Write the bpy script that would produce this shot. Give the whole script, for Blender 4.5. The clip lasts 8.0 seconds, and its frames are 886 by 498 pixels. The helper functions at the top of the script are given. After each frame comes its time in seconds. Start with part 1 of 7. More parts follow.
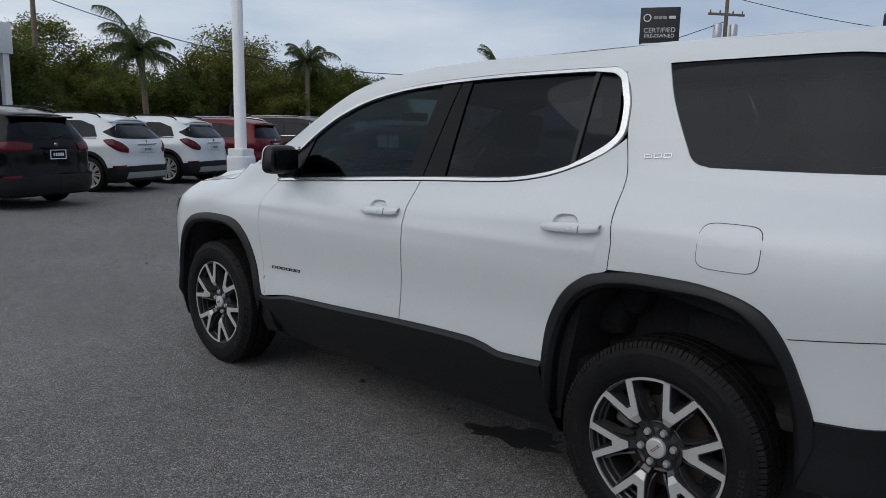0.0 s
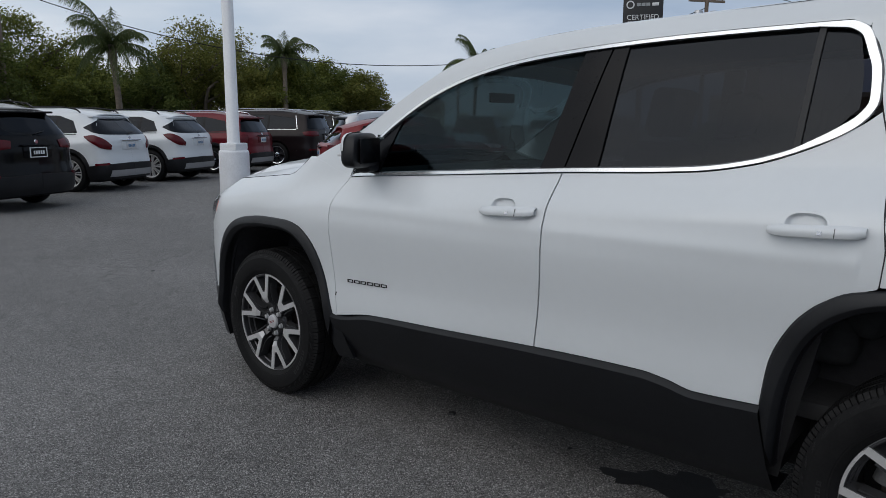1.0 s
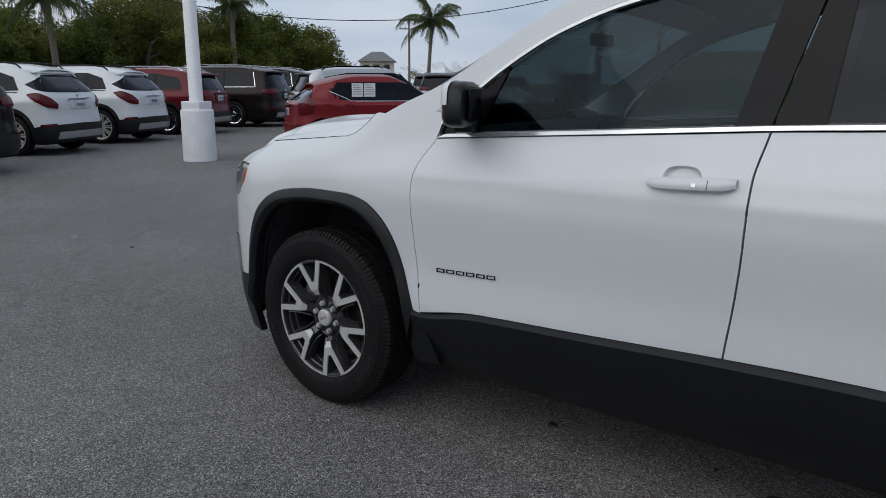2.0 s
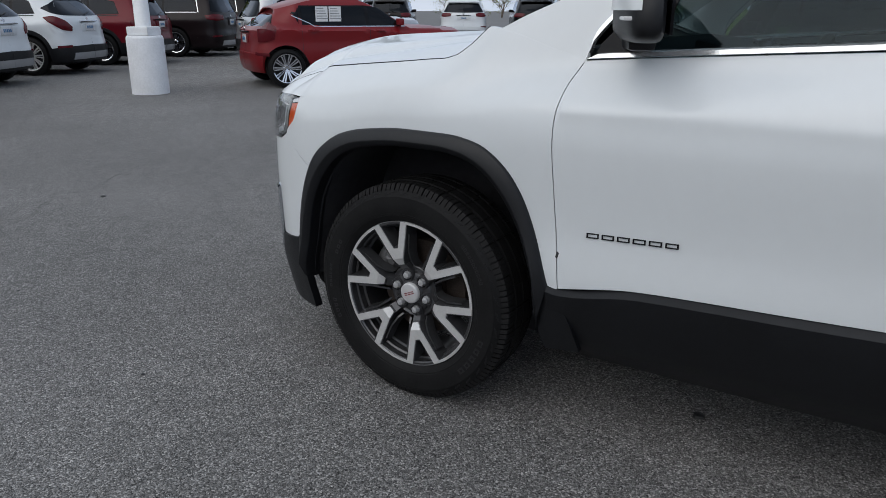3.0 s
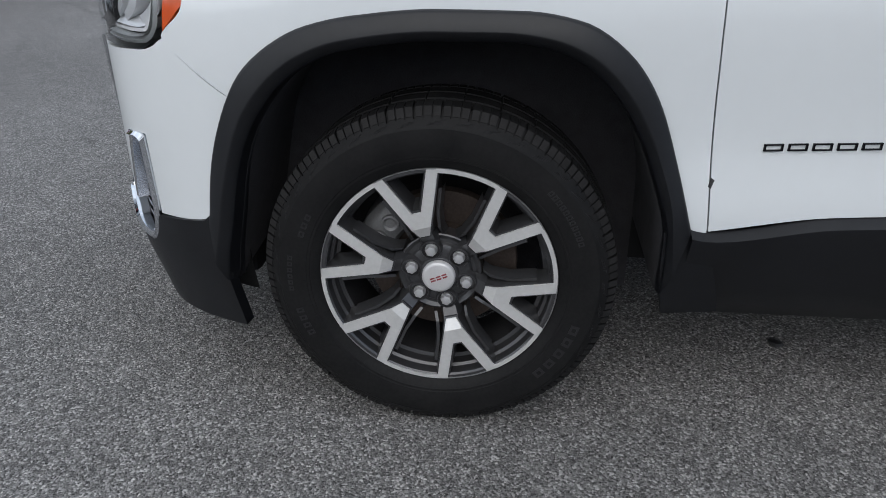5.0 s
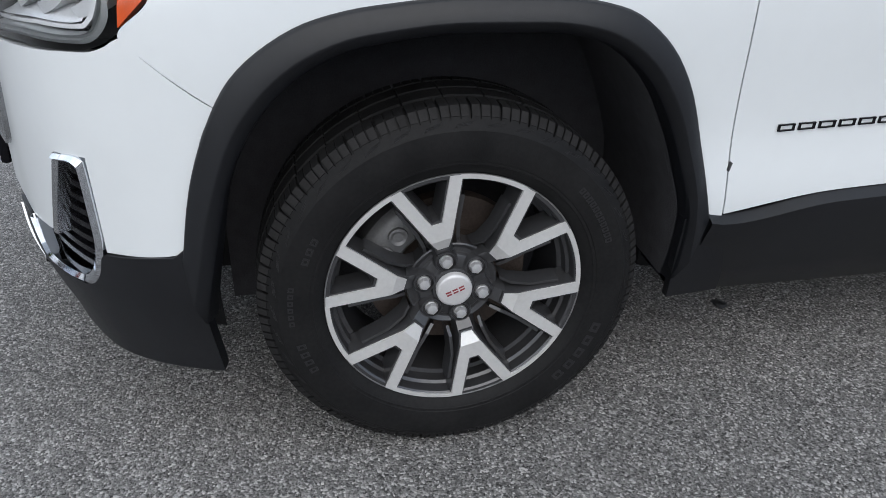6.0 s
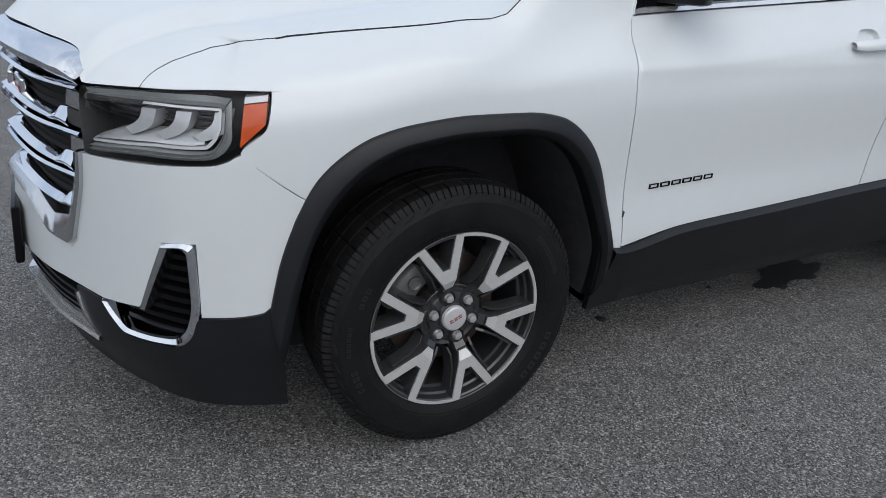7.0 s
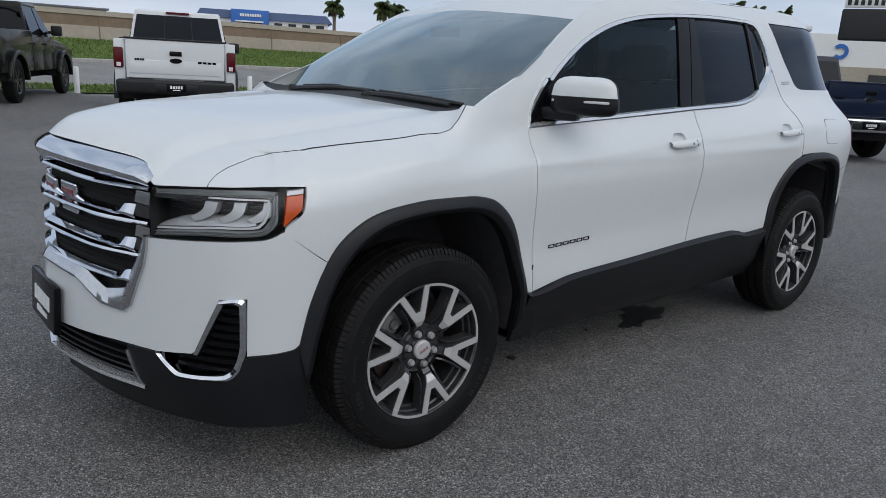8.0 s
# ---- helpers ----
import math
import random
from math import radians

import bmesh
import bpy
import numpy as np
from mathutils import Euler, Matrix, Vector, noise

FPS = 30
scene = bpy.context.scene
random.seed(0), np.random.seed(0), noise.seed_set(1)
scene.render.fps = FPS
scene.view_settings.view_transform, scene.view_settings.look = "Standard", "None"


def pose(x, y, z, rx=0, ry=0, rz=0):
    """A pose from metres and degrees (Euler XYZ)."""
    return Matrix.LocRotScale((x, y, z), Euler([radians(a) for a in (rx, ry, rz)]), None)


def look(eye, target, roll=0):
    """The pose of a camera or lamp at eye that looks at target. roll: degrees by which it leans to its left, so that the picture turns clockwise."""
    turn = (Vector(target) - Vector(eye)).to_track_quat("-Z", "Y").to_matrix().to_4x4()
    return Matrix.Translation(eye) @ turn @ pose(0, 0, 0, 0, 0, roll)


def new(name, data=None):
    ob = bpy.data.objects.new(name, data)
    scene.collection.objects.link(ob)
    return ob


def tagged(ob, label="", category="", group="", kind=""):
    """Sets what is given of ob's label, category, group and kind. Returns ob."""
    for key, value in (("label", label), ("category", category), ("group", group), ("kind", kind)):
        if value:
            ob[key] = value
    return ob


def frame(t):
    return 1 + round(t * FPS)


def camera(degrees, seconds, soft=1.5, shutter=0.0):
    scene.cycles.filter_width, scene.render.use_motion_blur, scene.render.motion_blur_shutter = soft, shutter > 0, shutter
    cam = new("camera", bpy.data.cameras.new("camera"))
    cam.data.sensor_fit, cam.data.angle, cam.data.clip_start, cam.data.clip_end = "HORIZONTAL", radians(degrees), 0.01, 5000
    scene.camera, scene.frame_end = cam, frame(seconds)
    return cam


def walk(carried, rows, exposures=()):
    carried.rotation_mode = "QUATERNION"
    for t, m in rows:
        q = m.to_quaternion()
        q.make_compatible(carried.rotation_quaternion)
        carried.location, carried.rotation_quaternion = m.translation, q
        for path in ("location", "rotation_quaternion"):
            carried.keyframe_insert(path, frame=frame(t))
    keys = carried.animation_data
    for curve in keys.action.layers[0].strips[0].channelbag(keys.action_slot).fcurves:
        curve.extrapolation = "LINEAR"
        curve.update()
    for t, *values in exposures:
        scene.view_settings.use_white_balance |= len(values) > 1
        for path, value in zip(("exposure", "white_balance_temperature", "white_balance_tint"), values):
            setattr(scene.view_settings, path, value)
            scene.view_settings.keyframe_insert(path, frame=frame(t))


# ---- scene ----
cam = camera(63.1, 8.0, soft=0.8)
PATH = [
    (0, (-3.068, -3.901, 1.423), (-1.63, -2.55, 1.099), 1.1),
    (0.5, (-3.056, -3.441, 1.409), (-1.596, -2.115, 1.078), 0.8),
    (1, (-2.998, -2.998, 1.374), (-1.514, -1.701, 1.03), 0.2),
    (1.5, (-2.947, -2.558, 1.354), (-1.421, -1.324, 0.972), 0.1),
    (3, (-2.695, -1.275, 1.262), (-1.092, -0.259, 0.631), 0.15),
    (3.5, (-2.615, -0.911, 1.219), (-0.96, -0.04, 0.511), -0.15),
    (4, (-2.466, -0.593, 1.179), (-0.781, 0.083, 0.342), -1.04),
    (4.5, (-2.359, -0.308, 1.144), (-0.592, 0.053, 0.28), -0.48),
    (4.7, (-2.311, -0.231, 1.124), (-0.532, 0.046, 0.255), -0.28),
    (5.8, (-2.024, 0.161, 1.089), (-0.284, -0.066, 0.13), 0.92),
    (6, (-2.032, 0.279, 1.11), (-0.321, -0.1, 0.147), 1.92),
    (6.5, (-2.159, 0.561, 1.179), (-0.49, -0.055, 0.265), 2.19),
    (7, (-2.339, 0.859, 1.269), (-0.726, -0.043, 0.503), 3.17),
    (7.5, (-2.492, 1.216, 1.331), (-0.979, 0.067, 0.707), 3.93),
    (8, (-2.714, 1.515, 1.356), (-1.25, 0.247, 0.857), 3.24),
]
walk(cam, [(t, look(eye, target, roll)) for t, eye, target, roll in PATH],
     [(0, -.18), (1.5, -.20), (3.0, 0.12), (3.5, 0.12), (4.0, 0.38), (4.5, 0.40), (6.0, 0.88), (6.5, 0.64), (7.0, 0.38), (7.5, 0.22), (8.0, 0.08)])
# ---- world, sun ----
world = bpy.data.worlds.new("sky")
scene.world = world
world.use_nodes = True
wn, wl = world.node_tree.nodes, world.node_tree.links
sky = wn.new("ShaderNodeTexSky")
sky.sky_type, sky.sun_disc = "NISHITA", False
sky.sun_elevation, sky.sun_rotation = radians(44), radians(-93)
sky.air_density, sky.dust_density, sky.ozone_density = 1.0, 3.0, 2.0
# thin, even cloud veil with soft bands, brighter overhead than at the horizon
wco = wn.new("ShaderNodeTexCoord")
wmap = wn.new("ShaderNodeMapping"); wmap.inputs["Scale"].default_value = (1.6, 1.6, 6.0)
wnoise = wn.new("ShaderNodeTexNoise"); wnoise.inputs["Scale"].default_value = 1.7; wnoise.inputs["Detail"].default_value = 5
wramp = wn.new("ShaderNodeValToRGB")
wramp.color_ramp.elements[0].position, wramp.color_ramp.elements[0].color = 0.33, (3.7, 4.4, 5.3, 1)
wramp.color_ramp.elements[1].position, wramp.color_ramp.elements[1].color = 0.74, (6.6, 6.8, 7.1, 1)
wsep = wn.new("ShaderNodeSeparateXYZ")
wup = wn.new("ShaderNodeMapRange"); wup.inputs[1].default_value, wup.inputs[2].default_value, wup.inputs[3].default_value, wup.inputs[4].default_value = 0.05, 0.9, 1.12, 1.0
wmul = wn.new("ShaderNodeMix"); wmul.data_type, wmul.blend_type = "RGBA", "MULTIPLY"; wmul.inputs[0].default_value = 1.0
# brighter and warmer round the veiled sun
wdot = wn.new("ShaderNodeVectorMath"); wdot.operation = "DOT_PRODUCT"; wdot.inputs[1].default_value = Vector((-0.42, 0.74, 0.45)).normalized()
wsun = wn.new("ShaderNodeMapRange"); wsun.inputs[1].default_value, wsun.inputs[2].default_value = 0.0, 1.0
whue = wn.new("ShaderNodeMix"); whue.data_type = "RGBA"
whue.inputs[6].default_value, whue.inputs[7].default_value = (0.78, 0.83, 0.92, 1), (1.50, 1.44, 1.36, 1)
wglow = wn.new("ShaderNodeMix"); wglow.data_type, wglow.blend_type = "RGBA", "MULTIPLY"; wglow.inputs[0].default_value = 1.0
wl.new(wco.outputs["Generated"], wdot.inputs[0]); wl.new(wdot.outputs["Value"], wsun.inputs[0]); wl.new(wsun.outputs[0], whue.inputs[0])
wl.new(wmul.outputs[2], wglow.inputs[6]); wl.new(whue.outputs[2], wglow.inputs[7])
wmix = wn.new("ShaderNodeMix"); wmix.data_type = "RGBA"; wmix.inputs["Factor"].default_value = 0.88
wl.new(wco.outputs["Generated"], wmap.inputs["Vector"]); wl.new(wmap.outputs[0], wnoise.inputs["Vector"])
wl.new(wco.outputs["Generated"], wsep.inputs[0]); wl.new(wsep.outputs["Z"], wup.inputs[0])
wl.new(wnoise.outputs["Fac"], wramp.inputs[0])
wl.new(wramp.outputs[0], wmul.inputs[6]); wl.new(wup.outputs[0], wmul.inputs[7])
wl.new(sky.outputs[0], wmix.inputs[6]); wl.new(wglow.outputs[2], wmix.inputs[7])
wl.new(wmix.outputs[2], wn["Background"].inputs["Color"])
wn["Background"].inputs["Strength"].default_value = 0.12
sun = new("sun", bpy.data.lights.new("sun", "SUN"))
sun.data.energy, sun.data.angle, sun.data.color = 0.8, radians(60), (1.0, 0.965, 0.92)
sun.matrix_world = look((0, 0, 30), (8.7, 0.4, 21.3))


# ---- materials ----
def mat(name, colour, rough=0.5, metal=0.0, coat=0.0, vary=0.0, scale=20.0, bump=0.0, bscale=200.0, spec=0.5, rvary=0.0, tint2=None):
    """A surface with grain at two scales: colour varies by vary between colour and tint2, roughness by rvary."""
    m = bpy.data.materials.new(name); m.use_nodes = True
    n, l = m.node_tree.nodes, m.node_tree.links
    b = n["Principled BSDF"]
    b.inputs["Base Color"].default_value = (*colour, 1)
    b.inputs["Roughness"].default_value = rough
    b.inputs["Metallic"].default_value = metal
    b.inputs["Coat Weight"].default_value = coat
    b.inputs["Coat Roughness"].default_value = 0.04
    b.inputs["Specular IOR Level"].default_value = spec
    co = n.new("ShaderNodeTexCoord")
    if vary:
        a = n.new("ShaderNodeTexNoise"); a.inputs["Scale"].default_value = scale; a.inputs["Detail"].default_value = 6
        c = n.new("ShaderNodeTexNoise"); c.inputs["Scale"].default_value = scale * 9; c.inputs["Detail"].default_value = 4
        mx = n.new("ShaderNodeMath"); mx.operation = "ADD"
        l.new(co.outputs["Object"], a.inputs["Vector"]); l.new(co.outputs["Object"], c.inputs["Vector"])
        l.new(a.outputs["Fac"], mx.inputs[0]); l.new(c.outputs["Fac"], mx.inputs[1])
        r = n.new("ShaderNodeMapRange"); r.inputs[1].default_value, r.inputs[2].default_value = 0.7, 1.3
        l.new(mx.outputs[0], r.inputs[0])
        mi = n.new("ShaderNodeMix"); mi.data_type = "RGBA"
        mi.inputs[6].default_value = (*[v * (1 - vary) for v in colour], 1)
        mi.inputs[7].default_value = (*(tint2 or [min(v * (1 + vary), 1) for v in colour]), 1)
        l.new(r.outputs[0], mi.inputs[0]); l.new(mi.outputs[2], b.inputs["Base Color"])
        if rvary:
            r2 = n.new("ShaderNodeMapRange"); r2.inputs[3].default_value, r2.inputs[4].default_value = rough - rvary, rough + rvary
            l.new(a.outputs["Fac"], r2.inputs[0]); l.new(r2.outputs[0], b.inputs["Roughness"])
    if bump:
        k = n.new("ShaderNodeTexNoise"); k.inputs["Scale"].default_value = bscale; k.inputs["Detail"].default_value = 5
        l.new(co.outputs["Object"], k.inputs["Vector"])
        bp = n.new("ShaderNodeBump"); bp.inputs["Strength"].default_value = bump; bp.inputs["Distance"].default_value = 0.002
        l.new(k.outputs["Fac"], bp.inputs["Height"]); l.new(bp.outputs[0], b.inputs["Normal"])
    return m


def glass(name, tint, gloss=1.45, rough=0.0, rise=4.0, sheen=(1, 1, 1)):
    """A thin pane: tinted, clear, and glossy by Fresnel."""
    m = bpy.data.materials.new(name); m.use_nodes = True
    n, l = m.node_tree.nodes, m.node_tree.links
    n.remove(n["Principled BSDF"])
    t = n.new("ShaderNodeBsdfTransparent"); t.inputs[0].default_value = (*tint, 1)
    g = n.new("ShaderNodeBsdfGlossy"); g.inputs["Roughness"].default_value = rough; g.inputs["Color"].default_value = (*sheen, 1)
    w = n.new("ShaderNodeLayerWeight"); w.inputs["Blend"].default_value = 0.5
    p = n.new("ShaderNodeMath"); p.operation = "POWER"; p.inputs[1].default_value = rise
    f = n.new("ShaderNodeMapRange"); f.inputs[3].default_value = ((gloss - 1) / (gloss + 1)) ** 2 * 1.8; f.inputs[4].default_value = 1.0
    l.new(w.outputs["Facing"], p.inputs[0]); l.new(p.outputs[0], f.inputs[0])
    x = n.new("ShaderNodeMixShader")
    l.new(f.outputs[0], x.inputs[0]); l.new(t.outputs[0], x.inputs[1]); l.new(g.outputs[0], x.inputs[2])
    l.new(x.outputs[0], n["Material Output"].inputs[0])
    return m


PAINT_WHITE = mat("white_paint", (0.636, 0.661, 0.676), 0.35, coat=0.6, vary=0.012, scale=3, rvary=0.04)
PAINT_BLACK = mat("black_paint", (0.0035, 0.0035, 0.0045), 0.14, spec=0.17, coat=0.0, vary=0.3, scale=5)
PAINT_RED = mat("red_paint", (0.115, 0.004, 0.010), 0.3, 0.1, spec=0.25, coat=0.1, vary=0.08, scale=5)
PAINT_ORANGE = mat("bright_red_paint", (0.17, 0.007, 0.010), 0.35, 0.1, spec=0.3, coat=0.15, vary=0.06, scale=5)
PAINT_DARK = mat("dark_brown_paint", (0.012, 0.008, 0.009), 0.28, 0.1, spec=0.22, coat=0.0, vary=0.2, scale=5)
PAINT_SILVER = mat("silver_paint", (0.42, 0.43, 0.45), 0.32, 0.6, coat=0.8, vary=0.05, scale=5)
PAINT_BLUE = mat("dark_blue_paint", (0.004, 0.011, 0.034), 0.3, 0.1, spec=0.3, coat=0.25, vary=0.15, scale=5)
PAINT_OLIVE = mat("dark_olive_paint", (0.006, 0.0065, 0.005), 0.2, 0.0, spec=0.25, coat=0.1, vary=0.2, scale=5)
CLADDING = mat("black_plastic", (0.0066, 0.0071, 0.0089), 0.44, spec=0.36, vary=0.25, scale=6, bump=0.15, bscale=900, rvary=0.08)
LINER = mat("wheel_well_felt", (0.034, 0.033, 0.037), 0.95, vary=0.3, scale=30, bump=0.4, bscale=300)
SHELL = mat("dark_inner_shell", (0.006, 0.006, 0.007), 0.9, vary=0.2, scale=10)
GLOSS_BLACK = mat("gloss_black", (0.005, 0.005, 0.0065), 0.2, spec=0.16, coat=0.0, vary=0.1, scale=8)
RUBBER_TRIM = mat("rubber_trim", (0.012, 0.012, 0.013), 0.6, vary=0.2, scale=30)
CHROME = mat("chrome", (0.68, 0.70, 0.74), 0.06, 1.0, vary=0.02, scale=10, rvary=0.03)
BRIGHT_TRIM = mat("bright_trim", (0.78, 0.79, 0.80), 0.18, 0.75, vary=0.03, scale=10, rvary=0.04)
SATIN = mat("satin_chrome", (0.55, 0.56, 0.58), 0.25, 1.0, vary=0.05, scale=10, rvary=0.05)
MACHINED = mat("machined_alloy", (0.60, 0.595, 0.59), 0.38, 0.45, vary=0.06, scale=14, bump=0.08, bscale=500, rvary=0.06)
NUT_METAL = mat("nut_metal", (0.50, 0.50, 0.51), 0.30, 0.55, vary=0.10, scale=40)
CAP_SILVER = mat("cap_silver", (0.52, 0.515, 0.52), 0.42, 0.3, vary=0.05, scale=30)
RIM_GREY = mat("dark_grey_alloy", (0.050, 0.050, 0.053), 0.32, 0.45, coat=0.4, vary=0.12, scale=12)
TYRE = mat("tyre_rubber", (0.0068, 0.0068, 0.0074), 0.62, spec=0.16, vary=0.30, scale=14, bump=0.2, bscale=350, rvary=0.1, tint2=(0.0115, 0.0113, 0.0116))
TYRE_PALER = mat("paler_tread_rubber", (0.0155, 0.015, 0.0152), 0.75, spec=0.15, vary=0.35, scale=30, bump=0.2, bscale=300)
TYRE_MARK = mat("tyre_lettering", (0.015, 0.015, 0.016), 0.5, spec=0.3, vary=0.2, scale=40)
BRAKE = mat("brake_metal", (0.13, 0.13, 0.132), 0.5, 0.4, vary=0.2, scale=20)
RUST = mat("brake_disc_rust", (0.075, 0.058, 0.050), 0.6, 0.6, vary=0.3, scale=20)
GLASS_DARK = glass("privacy_glass", (0.045, 0.046, 0.058), 1.25, rise=5.5, sheen=(0.82, 0.88, 0.98))
GLASS_TINT = glass("tinted_glass", (0.17, 0.235, 0.245), 1.25, rise=5.2, sheen=(0.76, 0.92, 1.0))
GLASS_WIND = glass("windshield_glass", (0.30, 0.36, 0.37), 1.95, rise=2.6, sheen=(0.86, 0.96, 0.97))
LENS = glass("clear_lens", (0.94, 0.95, 0.96), 1.20)
AMBER = mat("amber_lens", (0.58, 0.075, 0.006), 0.3, coat=0.2, vary=0.15, scale=60, bump=0.3, bscale=260)
RED_LENS = mat("red_lens", (0.085, 0.003, 0.007), 0.25, spec=0.3, coat=0.0, vary=0.2, scale=40)
RIM_LIP = mat("rim_lip_alloy", (0.30, 0.30, 0.305), 0.3, 0.8, vary=0.06, scale=14)
PALE_LENS = mat("pale_lens", (0.62, 0.62, 0.63), 0.25, coat=0.6, vary=0.08, scale=30)
LAMP_BAND = mat("clear_lamp_band", (0.25, 0.26, 0.26), 0.3, 0.2, vary=0.12, scale=50)
LAMP_GREY = mat("lamp_reflector", (0.56, 0.565, 0.575), 0.28, 0.3, vary=0.08, scale=30)
LAMP_DARK = mat("lamp_bezel", (0.008, 0.008, 0.009), 0.35, vary=0.2, scale=30)
CLOTH = mat("dark_cloth", (0.028, 0.028, 0.030), 0.9, vary=0.25, scale=40, bump=0.3, bscale=400)
SIGN_WHITE = mat("white_board", (0.75, 0.75, 0.74), 0.6, vary=0.05, scale=8)
LOGO_RED = mat("red_enamel", (0.20, 0.025, 0.032), 0.35, coat=0.5, vary=0.1, scale=30)
PAPER = mat("paper", (0.72, 0.73, 0.74), 0.8, vary=0.06, scale=20)
PLATE_BLUE = mat("blue_print", (0.06, 0.16, 0.30), 0.7, vary=0.1, scale=20)
PRINT_GREY = mat("grey_print", (0.30, 0.31, 0.32), 0.8, vary=0.1, scale=20)


# ---- mesh helpers ----
def smooth_mesh(name, verts, faces, angle=40):
    me = bpy.data.meshes.new(name)
    me.from_pydata(verts, [], faces)
    me.polygons.foreach_set("use_smooth", [True] * len(me.polygons))
    me.set_sharp_from_angle(angle=radians(angle))
    return me


def part(name, geo, material, parent=None, label=""):
    """Links a (verts, faces) pair, a bmesh or a mesh as one object under parent."""
    if isinstance(geo, tuple):
        me = smooth_mesh(name, *geo)
    elif isinstance(geo, bmesh.types.BMesh):
        bmesh.ops.recalc_face_normals(geo, faces=geo.faces)
        me = bpy.data.meshes.new(name); geo.to_mesh(me); geo.free()
        me.polygons.foreach_set("use_smooth", [True] * len(me.polygons))
        me.set_sharp_from_angle(angle=radians(35))
    else:
        me = geo
    if material and not me.materials:
        me.materials.append(material)
    ob = new(name, me)
    if parent:
        ob.parent = parent
    if label:
        ob["label"] = label
    return ob


def thing(name, at=(0, 0, 0), turn=0.0, **tags):
    """An Empty at a thing's base, which holds its parts."""
    ob = new(name)
    ob.empty_display_size = 0.2
    ob.matrix_world = pose(*at, 0, 0, turn)
    return tagged(ob, **tags)


def merge(*geos):
    verts, faces = [], []
    for v, f in geos:
        k = len(verts)
        verts += [tuple(p) for p in v]
        faces += [tuple(i + k for i in q) for q in f]
    return verts, faces


def moved(geo, m):
    return [tuple(m @ Vector(p)) for p in geo[0]], geo[1]


def block(x0, x1, y0, y1, z0, z1, bev=0.0, seg=2):
    """A box, its edges rounded by bev."""
    bm = bmesh.new()
    bmesh.ops.create_cube(bm, size=1)
    for v in bm.verts:
        v.co = Vector(((x0 + x1) / 2 + v.co.x * (x1 - x0), (y0 + y1) / 2 + v.co.y * (y1 - y0), (z0 + z1) / 2 + v.co.z * (z1 - z0)))
    if bev:
        bmesh.ops.bevel(bm, geom=bm.edges[:], offset=bev, segments=seg, affect="EDGES", profile=0.6)
    bm.verts.index_update()
    out = [tuple(v.co) for v in bm.verts], [tuple(v.index for v in f.verts) for f in bm.faces]
    bm.free()
    return out


def lathe(profile, n=64, axis="x", a0=0.0, a1=2 * math.pi, bumpy=None):
    """Turns a profile of (along, radius) about an axis. bumpy(i, k, r): the radius of ring point i at step k."""
    full = abs(a1 - a0 - 2 * math.pi) < 1e-6
    steps = n if full else n + 1
    verts, faces = [], []
    for k in range(steps):
        a = a0 + (a1 - a0) * k / n
        for i, (h, r) in enumerate(profile):
            if bumpy:
                r = bumpy(i, k, r)
            c, s = r * math.cos(a), r * math.sin(a)
            verts.append((h, c, s) if axis == "x" else (c, s, h))
    m = len(profile)
    for k in range(n):
        q = (k + 1) % steps
        for i in range(m - 1):
            faces.append((k * m + i, k * m + i + 1, q * m + i + 1, q * m + i))
    return verts, faces


def tube(points, r0, r1=None, n=8, cap=True):
    """A round bar along points, its radius from r0 to r1."""
    r1 = r0 if r1 is None else r1
    pts = [Vector(p) for p in points]
    verts, faces = [], []
    side = None
    for i, p in enumerate(pts):
        d = (pts[min(i + 1, len(pts) - 1)] - pts[max(i - 1, 0)]).normalized()
        if side is None:
            side = d.orthogonal().normalized()
        side = (side - d * side.dot(d)).normalized()
        up = d.cross(side)
        r = r0 + (r1 - r0) * i / (len(pts) - 1)
        for k in range(n):
            a = 2 * math.pi * k / n
            verts.append(tuple(p + side * (r * math.cos(a)) + up * (r * math.sin(a))))
    for i in range(len(pts) - 1):
        for k in range(n):
            q = (k + 1) % n
            faces.append((i * n + k, i * n + q, (i + 1) * n + q, (i + 1) * n + k))
    if cap:
        faces.append(tuple(range(n - 1, -1, -1)))
        faces.append(tuple((len(pts) - 1) * n + k for k in range(n)))
    return verts, faces


def prism(outline, h0, h1, axis="x", bev=0.0):
    """A flat outline of (a, b) points, extruded from h0 to h1 along an axis."""
    bm = bmesh.new()
    def place(a, b, h):
        return (h, a, b) if axis == "x" else (a, h, b) if axis == "y" else (a, b, h)
    lo = [bm.verts.new(place(a, b, h0)) for a, b in outline]
    hi = [bm.verts.new(place(a, b, h1)) for a, b in outline]
    n = len(outline)
    bm.faces.new(lo); bm.faces.new(hi[::-1])
    for i in range(n):
        bm.faces.new((lo[i], hi[i], hi[(i + 1) % n], lo[(i + 1) % n]))
    bmesh.ops.recalc_face_normals(bm, faces=bm.faces)
    if bev:
        bmesh.ops.bevel(bm, geom=bm.edges[:], offset=bev, segments=2, affect="EDGES", profile=0.6)
    bm.verts.index_update()
    out = [tuple(v.co) for v in bm.verts], [tuple(v.index for v in f.verts) for f in bm.faces]
    bm.free()
    return out


